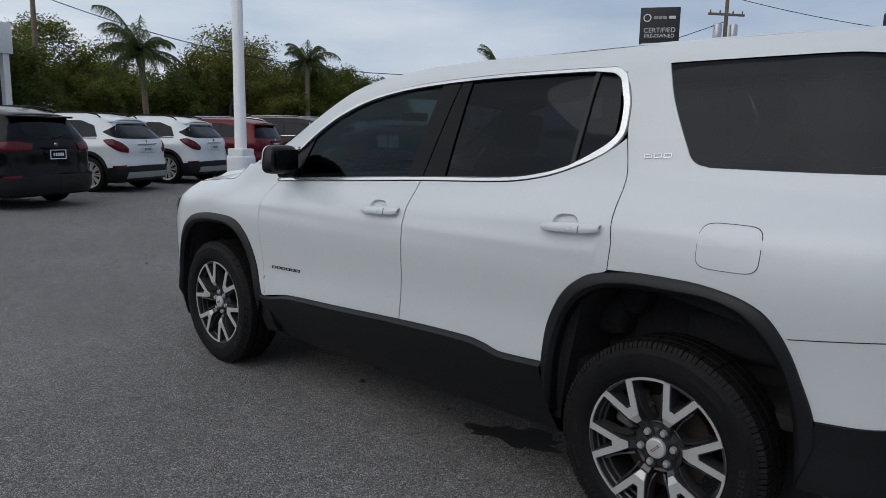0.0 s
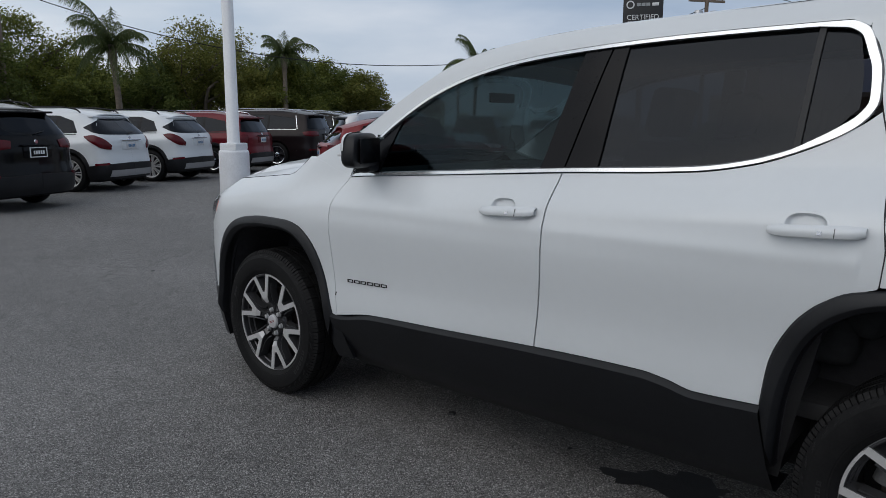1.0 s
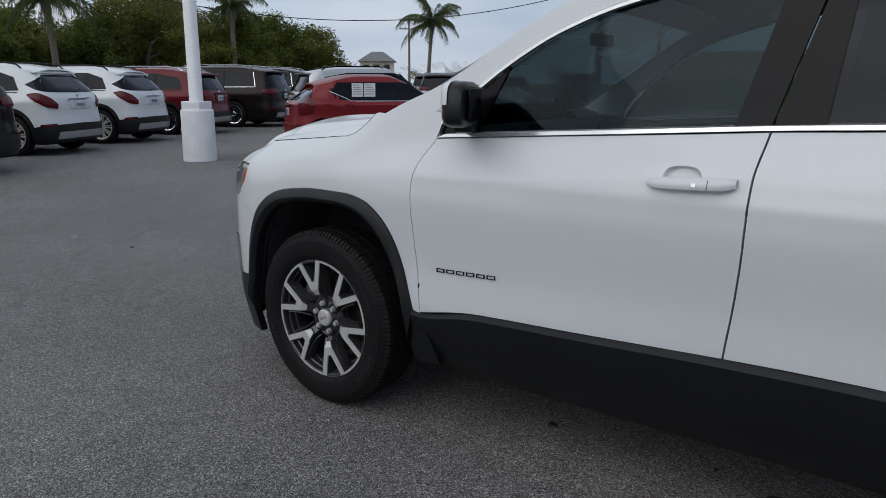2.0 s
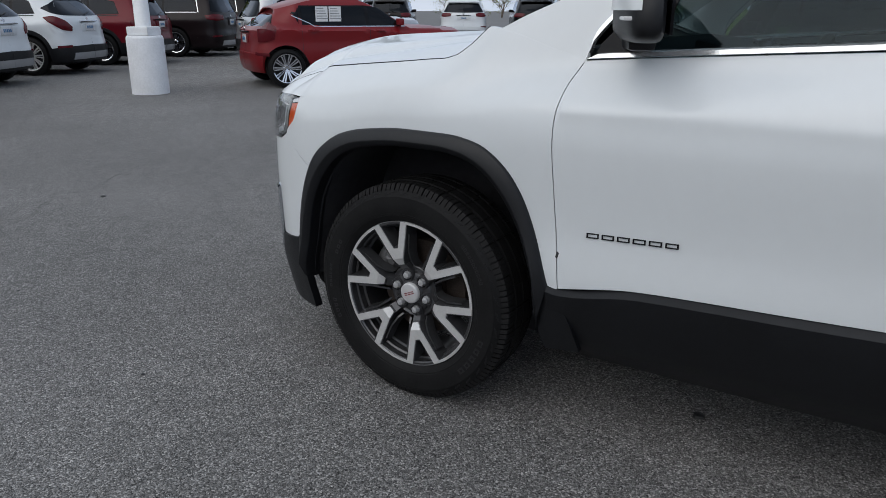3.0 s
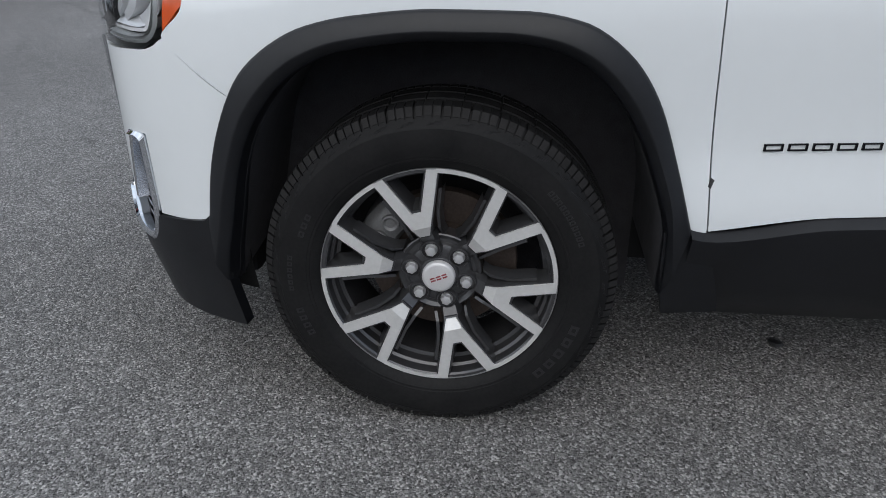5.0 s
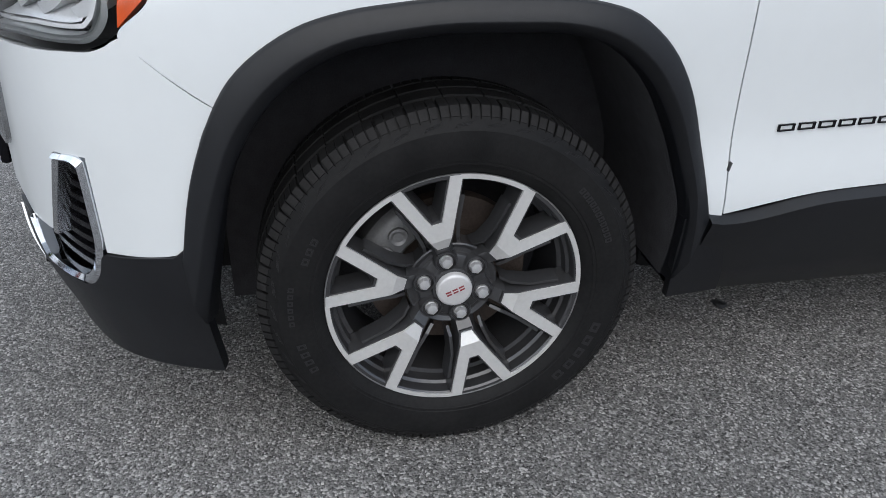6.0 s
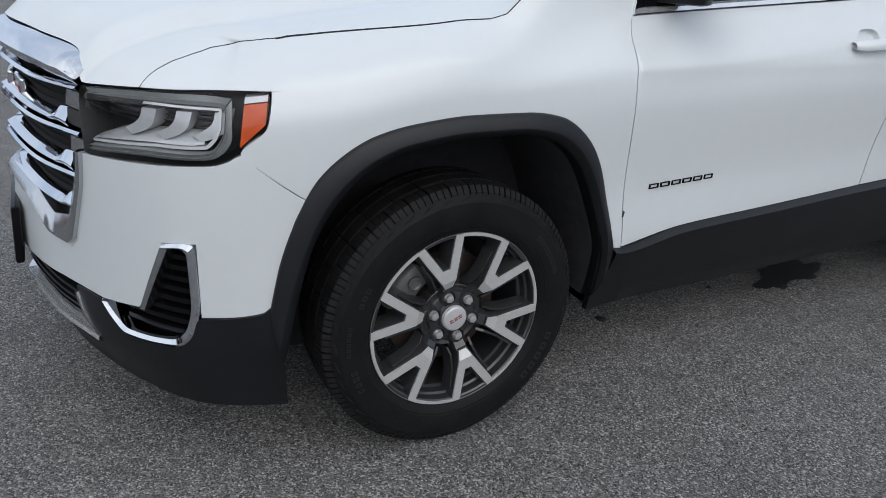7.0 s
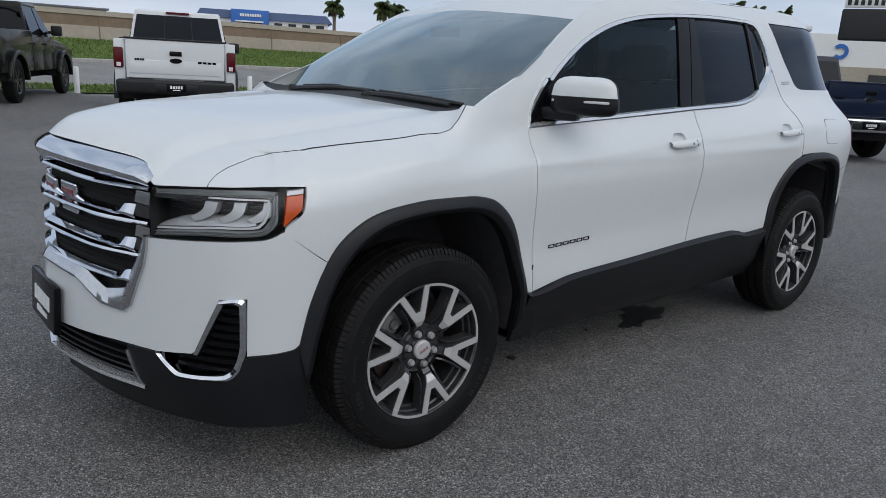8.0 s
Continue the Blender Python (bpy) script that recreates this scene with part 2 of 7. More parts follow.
def hermite(xs, ys, x):
    """A smooth curve through points, with no overshoot."""
    n = len(xs)
    i = 0
    while i < n - 2 and x > xs[i + 1]:
        i += 1
    def slope(k):
        return (ys[k + 1] - ys[k]) / (xs[k + 1] - xs[k])
    def knot(k):
        if k == 0 or k == n - 1:
            return slope(min(k, n - 2))
        a, b = slope(k - 1), slope(k)
        return 0.0 if a * b <= 0 else 2 * a * b / (a + b)
    h = xs[i + 1] - xs[i]
    t = min(max((x - xs[i]) / h, 0.0), 1.0)
    return ((2 * t**3 - 3 * t * t + 1) * ys[i] + (t**3 - 2 * t * t + t) * h * knot(i)
            + (3 * t * t - 2 * t**3) * ys[i + 1] + (t**3 - t * t) * h * knot(i + 1))


def spread(pts, n, soft=True):
    """n + 1 points at even steps along a polyline; soft: along a smooth curve through it."""
    d = [0.0]
    for a, b in zip(pts, pts[1:]):
        d.append(d[-1] + max(math.dist(a, b), 1e-6))
    out = []
    for k in range(n + 1):
        s = d[-1] * k / n
        if soft and len(pts) > 2:
            out.append(tuple(hermite(d, [p[j] for p in pts], s) for j in range(len(pts[0]))))
        else:
            i = 0
            while i < len(pts) - 2 and s > d[i + 1]:
                i += 1
            f = (s - d[i]) / (d[i + 1] - d[i])
            out.append(tuple(a + (b - a) * f for a, b in zip(pts[i], pts[i + 1])))
    return out


def coons(bottom, top, left, right, nu, nv, soft=True):
    """A grid of nu by nv cells filled between four edge curves."""
    b, t, l, r = spread(bottom, nu, soft), spread(top, nu, soft), spread(left, nv, soft), spread(right, nv, soft)
    rows = []
    for j in range(nv + 1):
        v = j / nv
        row = []
        for i in range(nu + 1):
            u = i / nu
            row.append(tuple((1 - v) * b[i][k] + v * t[i][k] + (1 - u) * l[j][k] + u * r[j][k]
                             - (1 - u) * (1 - v) * b[0][k] - u * (1 - v) * b[-1][k] - (1 - u) * v * t[0][k] - u * v * t[-1][k]
                             for k in range(len(b[0]))))
        rows.append(row)
    return rows


def sheet(rows):
    """Faces for a grid of places."""
    m = len(rows[0])
    verts = [p for row in rows for p in row]
    return verts, [(j * m + i, j * m + i + 1, (j + 1) * m + i + 1, (j + 1) * m + i) for j in range(len(rows) - 1) for i in range(m - 1)]


class Skin:
    """A car's outer surface. u runs round the car at one height (along the side it equals y); stations give, at a few u, heights and
    offsets outwards from the plan's outline."""

    def __init__(self, plan, stations, zero):
        self.plan_pts = plan
        us = [0.0]
        for a, b in zip(plan, plan[1:]):
            us.append(us[-1] + math.dist(a, b))
        k = us[zero] - plan[zero][1]
        self.us = [v - k for v in us]
        self.stations = [(self.us[0] if u == "rear" else self.us[-1] if u == "front" else u, zs, os_) for u, zs, os_ in stations]
        self.mid = self.us[-1]
        self.memo = {}

    def plan(self, u):
        return hermite(self.us, [p[0] for p in self.plan_pts], u), hermite(self.us, [p[1] for p in self.plan_pts], u)

    def at(self, u, z, out=0.0, side=-1):
        """The place at (u, z), out metres proud of the skin."""
        key = round(u, 5)
        if key not in self.memo:
            x, y = self.plan(u)
            a, b = self.plan(u - .01), self.plan(u + .01)
            tx, ty = b[0] - a[0], b[1] - a[1]
            l = math.hypot(tx, ty)
            s, i = self.stations, 0
            while i < len(s) - 2 and u > s[i + 1][0]:
                i += 1
            (u0, z0, o0), (u1, z1, o1) = s[i], s[i + 1]
            f = min(max((u - u0) / (u1 - u0), 0), 1)
            f = f * f * (3 - 2 * f)
            self.memo[key] = (x, y, ty / l, -tx / l, [p + (q - p) * f for p, q in zip(z0, z1)], [p + (q - p) * f for p, q in zip(o0, o1)])
        x, y, nx, ny, zs, os_ = self.memo[key]
        o = hermite(zs, os_, z) + out
        return (side * (x + nx * o), y + ny * o, z)

    def patch(self, bottom, top, left, right, nu=24, nv=16, out=0.0, edge=0.02, gap=0.002, side=-1, soft=True, puff=0.0):
        """A panel between four edge curves in (u, z), with its edges turned inwards by edge. puff: how far its middle stands proud."""
        grid = coons(bottom, top, left, right, nu, nv, soft)
        cu = sum(p[0] for r in grid for p in r) / ((nu + 1) * (nv + 1)); cz = sum(p[1] for r in grid for p in r) / ((nu + 1) * (nv + 1))
        if gap:
            wide = max(math.dist(grid[nv // 2][0], grid[nv // 2][-1]), .02); tall = max(math.dist(grid[0][nu // 2], grid[-1][nu // 2]), .02)
            for j, row in enumerate(grid):
                a, b = row[0], row[1]
                row[0] = tuple(p + (q - p) * min(.75, gap / max(math.dist(a, b), 1e-4)) for p, q in zip(a, b))
                a, b = row[-1], row[-2]
                row[-1] = tuple(p + (q - p) * min(.75, gap / max(math.dist(a, b), 1e-4)) for p, q in zip(a, b))
            for i in range(nu + 1):
                for a, b in ((0, 1), (-1, -2)):
                    p0, q0 = grid[a][i], grid[b][i]
                    grid[a][i] = tuple(p + (q - p) * min(.75, gap / max(math.dist(p0, q0), 1e-4)) for p, q in zip(p0, q0))
        rows = [[self.at(u, z, out + puff * (4 * (i / nu) * (1 - i / nu)) ** .5 * (4 * (j / nv) * (1 - j / nv)) ** .5, side) for i, (u, z) in enumerate(row)] for j, row in enumerate(grid)]
        geo = sheet(rows)
        if edge:
            ring = [(0, i) for i in range(nu + 1)] + [(j, nu) for j in range(1, nv + 1)] + [(nv, i) for i in range(nu - 1, -1, -1)] + [(j, 0) for j in range(nv - 1, 0, -1)]
            a = [rows[j][i] for j, i in ring]
            b = [self.at(*grid[j][i], out - edge, side) for j, i in ring]
            n = len(ring)
            geo = merge(geo, (a + b, [(k, (k + 1) % n, n + (k + 1) % n, n + k) for k in range(n)]))
        return geo

    def band(self, inner, outer, n=60, section=((0, 0.0), (1, 0.0)), side=-1, closed=False, soft=True):
        """A strip between two curves in (u, z); section: pairs of (place from inner 0 to outer 1, metres proud)."""
        a, b = spread(inner, n, soft), spread(outer, n, soft)
        rows = []
        for f, o in section:
            rows.append([self.at(p[0] + (q[0] - p[0]) * f, p[1] + (q[1] - p[1]) * f, o, side) for p, q in zip(a, b)])
        return sheet(rows)


# ---- the white sport utility vehicle ----
BODY = Skin(
    [(0, -3.935), (.30, -3.92), (.50, -3.87), (.655, -3.78), (.765, -3.63), (.84, -3.42), (.885, -3.1), (.89, -2.0), (.89, -.8), (.89, .2),
     (.884, .40), (.85, .54), (.79, .645), (.70, .725), (.54, .815), (.30, .905), (0, .955)],
    [("rear", (.25, .35, .5, .7, .95, 1.08, 1.2, 1.35, 1.55, 1.71), (-.05, .0, .01, 0, -.01, -.03, -.06, -.12, -.24, -.40)),
     (-3.75, (.25, .4, .57, .72, .95, 1.1, 1.25, 1.4, 1.60, 1.72), (-.03, .01, .01, .01, .01, -.02, -.15, -.23, -.33, -.44)),
     (-3.3, (.2, .4, .57, .72, .95, 1.1, 1.27, 1.40, 1.63, 1.73), (-.02, .02, .01, .01, .02, -.005, -.155, -.215, -.30, -.40)),
     (-2.6, (.2, .4, .57, .72, .95, 1.1, 1.27, 1.40, 1.64, 1.73), (-.07, -.003, .007, .002, .015, -.005, -.15, -.20, -.295, -.37)),
     (-1.65, (.2, .4, .58, .70, .93, 1.06, 1.20, 1.38, 1.62, 1.69), (-.095, -.012, .002, -.002, .01, -.015, -.10, -.154, -.235, -.29)),
     (-.5, (.2, .4, .52, .68, .90, 1.0, 1.13, 1.30, 1.5, 1.62), (-.07, -.003, .01, -.002, .005, -.01, -.11, -.155, -.22, -.29)),
     (0.0, (.2, .4, .52, .68, .86, .95, 1.03, 1.09, 1.12, 1.14), (-.03, .01, .01, -.002, .003, -.002, -.025, -.09, -.15, -.19)),
     (.40, (.2, .4, .5, .65, .80, .90, .98, 1.03, 1.06, 1.10), (-.02, .01, 0, 0, 0, -.005, -.03, -.08, -.13, -.21)),
     (.62, (.2, .4, .5, .65, .80, .88, .95, .985, 1.01, 1.06), (-.03, 0, 0, 0, -.005, -.01, -.03, -.07, -.12, -.245)),
     (1.02, (.2, .364, .482, .632, .8, .887, .957, .990, 1.017, 1.06), (-.036, .0095, .006, 0, -.005, -.007, -.0205, -.051, -.098, -.232)),
     ("front", (.2, .33, .45, .6, .8, .9, .97, 1.0, 1.03, 1.06), (-.03, .042, .040, .024, .018, .015, .004, -.01, -.05, -.19))],
    9)
LEAN = 0.040


def lean(p):
    """The body stands wider towards the roof and higher towards its middle line."""
    x, y, z = p
    w = abs(x)
    above = max(0.0, z - 1.18)          # the cabin leans in again over the window line
    return (math.copysign(w + (LEAN * (z - .375) - .090 * above) * min(1.0, w / .45), x), y, z + LEAN * (.9 - min(w, .9)) + .040 * above)


bare_at = BODY.at
BODY.at = lambda u, z, out=0.0, side=-1: lean(bare_at(u, z, out, side))
MID, REAR = BODY.mid, BODY.us[0]
SEAM_A = [(-.525, .505), (-.512, .64), (-.498, .80), (-.489, .96), (-.500, 1.06), (-.53, 1.13)]
SEAM_B = [(-1.60, .58), (-1.63, .93), (-1.632, 1.08), (-1.648, 1.20)]
SEAM_C = [(-2.385, .57), (-2.40, .70), (-2.45, .82), (-2.52, .90), (-2.60, .945), (-2.655, .965), (-2.660, 1.05), (-2.644, 1.15), (-2.62, 1.28), (-2.585, 1.395)]
BELT = [(-.53, 1.13), (-1.05, 1.163), (-1.648, 1.20), (-2.11, 1.222), (-2.27, 1.246), (-2.42, 1.295), (-2.54, 1.36), (-2.585, 1.395)]
WINDOW_TOP = [(-.545, 1.17), (-.64, 1.275), (-.78, 1.382), (-.955, 1.479), (-1.155, 1.548), (-1.35, 1.586), (-1.55, 1.608), (-1.75, 1.622), (-2.0, 1.634), (-2.25, 1.640), (-2.46, 1.642)]
ARCH_F = [(.485, .48), (.46, .60), (.43, .69), (.378, .789), (.31, .85), (.24, .885), (.15, .905), (0, .918), (-.16, .916), (-.257, .900), (-.343, .846), (-.403, .765), (-.449, .652), (-.495, .51)]
ARCH_F_IN = [(.455, .33), (.42, .50), (.385, .63), (.33, .73), (.26, .80), (.17, .84), (0, .86), (-.13, .86), (-.23, .84), (-.31, .785), (-.37, .70), (-.415, .60), (-.45, .48), (-.455, .34)]
ARCH_R = [(-2.385, .57), (-2.40, .70), (-2.45, .82), (-2.52, .90), (-2.60, .945), (-2.80, .972), (-2.95, .970), (-3.08, .952), (-3.17, .915), (-3.24, .83), (-3.29, .72), (-3.33, .61), (-3.34, .55)]
ARCH_R_IN = [(-2.43, .38), (-2.445, .58), (-2.475, .72), (-2.54, .83), (-2.66, .90), (-2.80, .915), (-3.0, .915), (-3.1, .89), (-3.19, .80), (-3.25, .69), (-3.28, .55), (-3.29, .40)]
HOOD_SEAM_RAW = [(.778, .963), (.777, .980), (.771, .993), (.754, 1.010), (.723, 1.023), (.683, 1.034), (.643, 1.038), (.601, 1.043), (.543, 1.052), (.513, 1.057), (.473, 1.064), (.402, 1.072), (.348, 1.076), (.286, 1.082), (.088, 1.101), (-.092, 1.118), (-.134, 1.130), (-.175, 1.160), (-.225, 1.209)]
HOOD_SEAM = spread(HOOD_SEAM_RAW, 96, False)


def tidy(geo, centre=(0, -1.5, .9)):
    """Turns the faces of a sheet so that they look away from centre."""
    verts, faces = geo
    c, out = Vector(centre), []
    for f in faces:
        a, b, d = (Vector(verts[i]) for i in f[:3])
        mid = sum((Vector(verts[i]) for i in f), Vector()) / len(f)
        out.append(f if (b - a).cross(d - a).dot(mid - c) >= 0 else f[::-1])
    return verts, out


def dent(u, z, cu, cz, ru, rz, depth):
    d = abs((u - cu) / ru) ** 3 + abs((z - cz) / rz) ** 3
    f = max(0.0, min(1.0, (1 - d) / .62))
    return -depth * f * f * (3 - 2 * f)


def patch_with(skin, shape, bottom, top, left, right, nu, nv, side, edge=0.02, gap=0.002, out=0.0):
    """A panel whose skin is pressed in or out by shape(u, z)."""
    base = skin.at
    skin.at = lambda u, z, o=0.0, s=-1: base(u, z, o + shape(u, z), s)
    geo = skin.patch(bottom, top, left, right, nu, nv, out, edge, gap, side)
    skin.at = base
    return geo


def both(make):
    """The same geometry on both sides of the car, in one mesh."""
    return merge(tidy(make(-1)), tidy(make(1)))


def letter_bars(skin, parent, name, u0, u1, z0, z1, h, n, material, out=0.003, lean=0.25, side=-1, label=""):
    """Raised bars in place of lettering, n pairs of them from u0 to u1."""
    geos = []
    for k in range(n):
        a = u0 + (u1 - u0) * (k + .10) / n
        b = u0 + (u1 - u0) * (k + .90) / n
        za, zb = z0 + (z1 - z0) * (k + .06) / n, z0 + (z1 - z0) * (k + .9) / n
        t = h * .18
        for lift in (0.0, h - t):
            q, r = (a, za + lift), (b, zb + lift)
            geos.append(skin.patch([q, r], [(q[0], q[1] + t), (r[0], r[1] + t)], [q, (q[0], q[1] + t)], [r, (r[0], r[1] + t)], 3, 1, out, out, 0, side, False))
        for c, d, z in ((a, a + (b - a) * .11, za), (b - (b - a) * .11, b, zb)):
            geos.append(skin.patch([(c, z), (d, z)], [(c, z + h), (d, z + h)], [(c, z), (c, z + h)], [(d, z), (d, z + h)], 1, 2, out - .0003, out, 0, side, False))
    return part(name, merge(*geos), material, parent, label)


WHEEL_MESH = {}


def tyre_meshes():
    """Tyre, rim and the rest of a wheel about the origin, its outer face towards -x."""
    if WHEEL_MESH:
        return WHEEL_MESH
    R = .367
    prof = [(.105, .262), (.118, .30), (.120, .322), (.113, .340), (.101, R - .014), (.081, R + .001), (.054, R + .003), (.053, R - .007), (.044, R - .007), (.043, R + .004), (.004, R + .005), (.003, R - .007),
            (-.005, R - .007), (-.006, R + .005), (-.043, R + .004), (-.044, R - .007), (-.053, R - .007), (-.054, R + .0035), (-.0850, R + .0030), (-.0915, R + .0005), (-.1040, R - .0160), (-.1062, R - .0190), (-.1110, .3420), (-.1165, .3345),
            (-.1172, .3332), (-.1195, .3310), (-.1218, .308), (-.1208, .290), (-.1185, .2765), (-.1172, .2755), (-.1166, .2700), (-.1150, .2690), (-.110, .2585), (-.101, .2490), (-.06, .245)]
    # steps round the tread: the edges of narrow slits, every third one wider and deeper
    steps = []
    for k in range(126):
        a, w = math.tau * k / 126, (.0062 if k % 3 == 0 else .0034)
        steps += [(a - w - .0007, 0), (a - w, 1 if k % 3 else 2), (a + w, 1 if k % 3 else 2), (a + w + .0007, 0)]
    verts, faces, m = [], [], len(prof)
    for q, (a, cut) in enumerate(steps):
        for i, (h, r) in enumerate(prof):
            if i in (19, 20, 5, 4):
                r -= (0, .0045, .0085)[cut]
            elif i in (18, 17, 6):
                r -= (0, .0015, .0060)[cut]
            elif i in (9, 10, 13, 14) and (q // 4) % 4 == 1 and cut:
                r -= .006
            verts.append((h, r * math.cos(a), r * math.sin(a)))
    for q in range(len(steps)):
        for i in range(m - 1):
            n = (q + 1) % len(steps)
            faces.append((q * m + i, q * m + i + 1, n * m + i + 1, n * m + i))
    WHEEL_MESH["tyre"] = smooth_mesh("tyre", verts, faces, 25)
    # paler faces of the shoulder blocks, each a little proud
    ring_ = []
    for k in range(126):
        w0, w1 = (.0085 if k % 3 == 0 else .0055), (.0085 if (k + 1) % 3 == 0 else .0055)
        a0, a1 = math.tau * k / 126 + w0, math.tau * (k + 1) / 126 - w1
        line = ((-.0900, R - .0005), (-.0925, R + .0012), (-.0985, R - .0066), (-.1046, R - .0148), (-.1030, R - .0165))
        for a, sunk in ((a0 - .0008, .014), (a0, 0), ((a0 + a1) / 2, 0), (a1, 0), (a1 + .0008, .014)):
            ring_.append([(h + sunk * .5, (r - sunk) * math.cos(a), (r - sunk) * math.sin(a)) for h, r in line])
    WHEEL_MESH["tread_shoulder"] = smooth_mesh("tread_shoulder", *sheet(ring_), 30)
    # moulded hatching below the shoulder, in slanting groups
    hatch_ = []
    for g in range(40):
        for q in range(3):
            r0 = .3355 + .0024 * q
            a0 = math.tau * g / 40 + .010 * q
            rows = []
            for c in range(7):
                a = a0 + .088 * c / 6
                rr = r0 + .0050 * c / 6
                x = hermite([.3345, .342, R - .019], [-.1165, -.1110, -.1062], rr)
                rows.append([(h, w * math.cos(a), w * math.sin(a)) for h, w in ((x + .001, rr - .0008), (x - .0008, rr - .0006), (x - .0008, rr), (x + .001, rr + .0006))])
            hatch_.append(sheet(rows))
    WHEEL_MESH["shoulder_ribs"] = smooth_mesh("shoulder_ribs", *merge(*hatch_), 30)
    # rim: dark flange, stepped barrel and dished back
    lip = [(-.098, .2490), (-.1035, .2482), (-.1040, .2400), (-.1000, .2365), (-.078, .2345), (-.074, .2285), (-.052, .2270), (-.049, .2190), (.0, .2150), (.09, .222), (.10, .245)]
    WHEEL_MESH["rim"] = smooth_mesh("rim", *lathe(lip, 96), 30)
    ring = [(-.1030, .2492), (-.1052, .2486), (-.1052, .2468), (-.1030, .2462)]
    WHEEL_MESH["rim_edge"] = smooth_mesh("rim_edge", *lathe(ring, 96), 40)

    def forked(grow, low, tip, face, deep):
        """One spoke along +y that forks towards the rim. grow widens its face, low its foot; tip and face are the heights of its inner end and of its arms."""
        def loop(g, tip_, face_, out):
            half = [(.100 - g, .0108 + g * .7, tip_), (.123, .0200 + g, face_), (.143, .0285 + g, face_), ((.2468 + out) * math.cos(.2775), (.2468 + out) * math.sin(.2775) + g, face_ - .0008), ((.2468 + out) * math.cos(.185), (.2468 + out) * math.sin(.185) - g, face_ - .0008), (.1565 + g * 1.6, .0095 - min(g, .008) * .6, face_)]
            return half + [(r, -w, h) for r, w, h in reversed(half)]
        a, b = loop(grow, tip, face, 0.0), loop(low, tip + deep, face + deep, -.002)
        vs = [(h, r, w) for r, w, h in a + b]
        fs = [(0, 1, 10, 11), (1, 2, 5, 6, 9, 10), (2, 3, 4, 5), (6, 7, 8, 9)]
        return vs, fs + [(k, 12 + k, 12 + (k + 1) % 12, (k + 1) % 12) for k in range(12)]
    face = forked(.0, .0006, -.0945, -.1055, .0035)
    WHEEL_MESH["spoke_face"] = smooth_mesh("spoke_face", *face, 20)
    body = forked(.0034, .0095, -.0915, -.1022, .050)
    neck = [(-.070, .052, .017), (-.076, .080, .014), (-.0905, .101, .0155), (-.060, .101, .024), (-.040, .052, .026)]
    vs = [(h, r, sg * w) for sg in (-1, 1) for h, r, w in neck]
    body = merge(body, (vs, [(0, 1, 6, 5), (1, 2, 7, 6), (2, 3, 8, 7), (0, 1, 2, 3, 4), (9, 8, 7, 6, 5)]))
    WHEEL_MESH["spoke"] = smooth_mesh("spoke", *body, 20)
    # turned rim face between the arms of two neighbouring spokes
    arc = lathe([(-.1000, .2392), (-.1063, .2392), (-.1063, .2476), (-.1040, .2484)], 16, a0=.262, a1=math.pi / 3 - .262)
    WHEEL_MESH["rim_face"] = smooth_mesh("rim_face", *arc, 30)
    # recessed web between two spokes, its inner edge turned up
    web = []
    for r, h, half in ((.050, -.064, .36), (.078, -.060, .36), (.0865, -.0640, .34), (.0895, -.0625, .33), (.092, -.030, .33)):
        web.append([(h, r * math.cos(math.pi / 6 + half * (k / 4 - 1)), r * math.sin(math.pi / 6 + half * (k / 4 - 1))) for k in range(9)])
    WHEEL_MESH["spoke_web"] = smooth_mesh("spoke_web", *sheet(web), 20)
    # flank blade from the web out along each arm, a thin raised edge inside the large openings
    blades_ = []
    for s in (-1, 1):
        line = [(.094, .345 * s, -.070), (.112, .285 * s, -.084), (.150, .262 * s, -.0925), (.205, .292 * s, -.0965)]
        pts = [Vector((h, r * math.cos(a), r * math.sin(a))) for r, a, h in line]
        off = [Vector((0, -math.sin(a) * s, math.cos(a) * s)) * .0050 for r, a, h in line]
        rows = [[tuple(p + o) for p, o in zip(pts, off)], [tuple(p + o * .9 + Vector((-.0015, 0, 0))) for p, o in zip(pts, off)], [tuple(p - o * .4) for p, o in zip(pts, off)], [tuple(p + o * 1.8 + Vector((.035, 0, 0))) for p, o in zip(pts, off)]]
        blades_.append(sheet([rows[2], rows[1], rows[0], rows[3]]))
    WHEEL_MESH["spoke_flank"] = smooth_mesh("spoke_flank", *merge(*blades_), 20)
    WHEEL_MESH["hub"] = smooth_mesh("hub", *lathe([(-.078, .0), (-.079, .0365), (-.0775, .040), (-.072, .0435), (-.071, .056), (-.067, .066), (-.058, .073), (-.045, .078), (-.01, .080)], 60), 30)
    WHEEL_MESH["centre_cap"] = smooth_mesh("centre_cap", *lathe([(-.074, .0355), (-.0885, .0350), (-.0915, .0325), (-.0925, .028), (-.0930, .0)], 48), 40)
    marks = []
    for k in range(3):
        y = -.0195 + .0135 * k
        marks += [block(-.0938, -.0926, y, y + .0105, .0015, .0045), block(-.0938, -.0926, y, y + .0105, -.0045, -.0015)]
    WHEEL_MESH["cap_emblem"] = smooth_mesh("cap_emblem", *moved(merge(*marks), Matrix.Rotation(radians(-38), 4, "X")))
    nut = lathe([(-.060, .0128), (-.0835, .0124), (-.0875, .0108), (-.0890, .0060), (-.0893, .0)], 6)
    cone = lathe([(-.060, .0132), (-.078, .0132), (-.080, .0118)], 18)
    WHEEL_MESH["lug_nut"] = smooth_mesh("lug_nut", *merge(nut, cone), 30)
    # dark disc round the nut paints in the shade of a deep pocket
    WHEEL_MESH["lug_pocket"] = smooth_mesh("lug_pocket", *lathe([(-.0722, .0), (-.0722, .0178), (-.0780, .0186)], 24), 30)
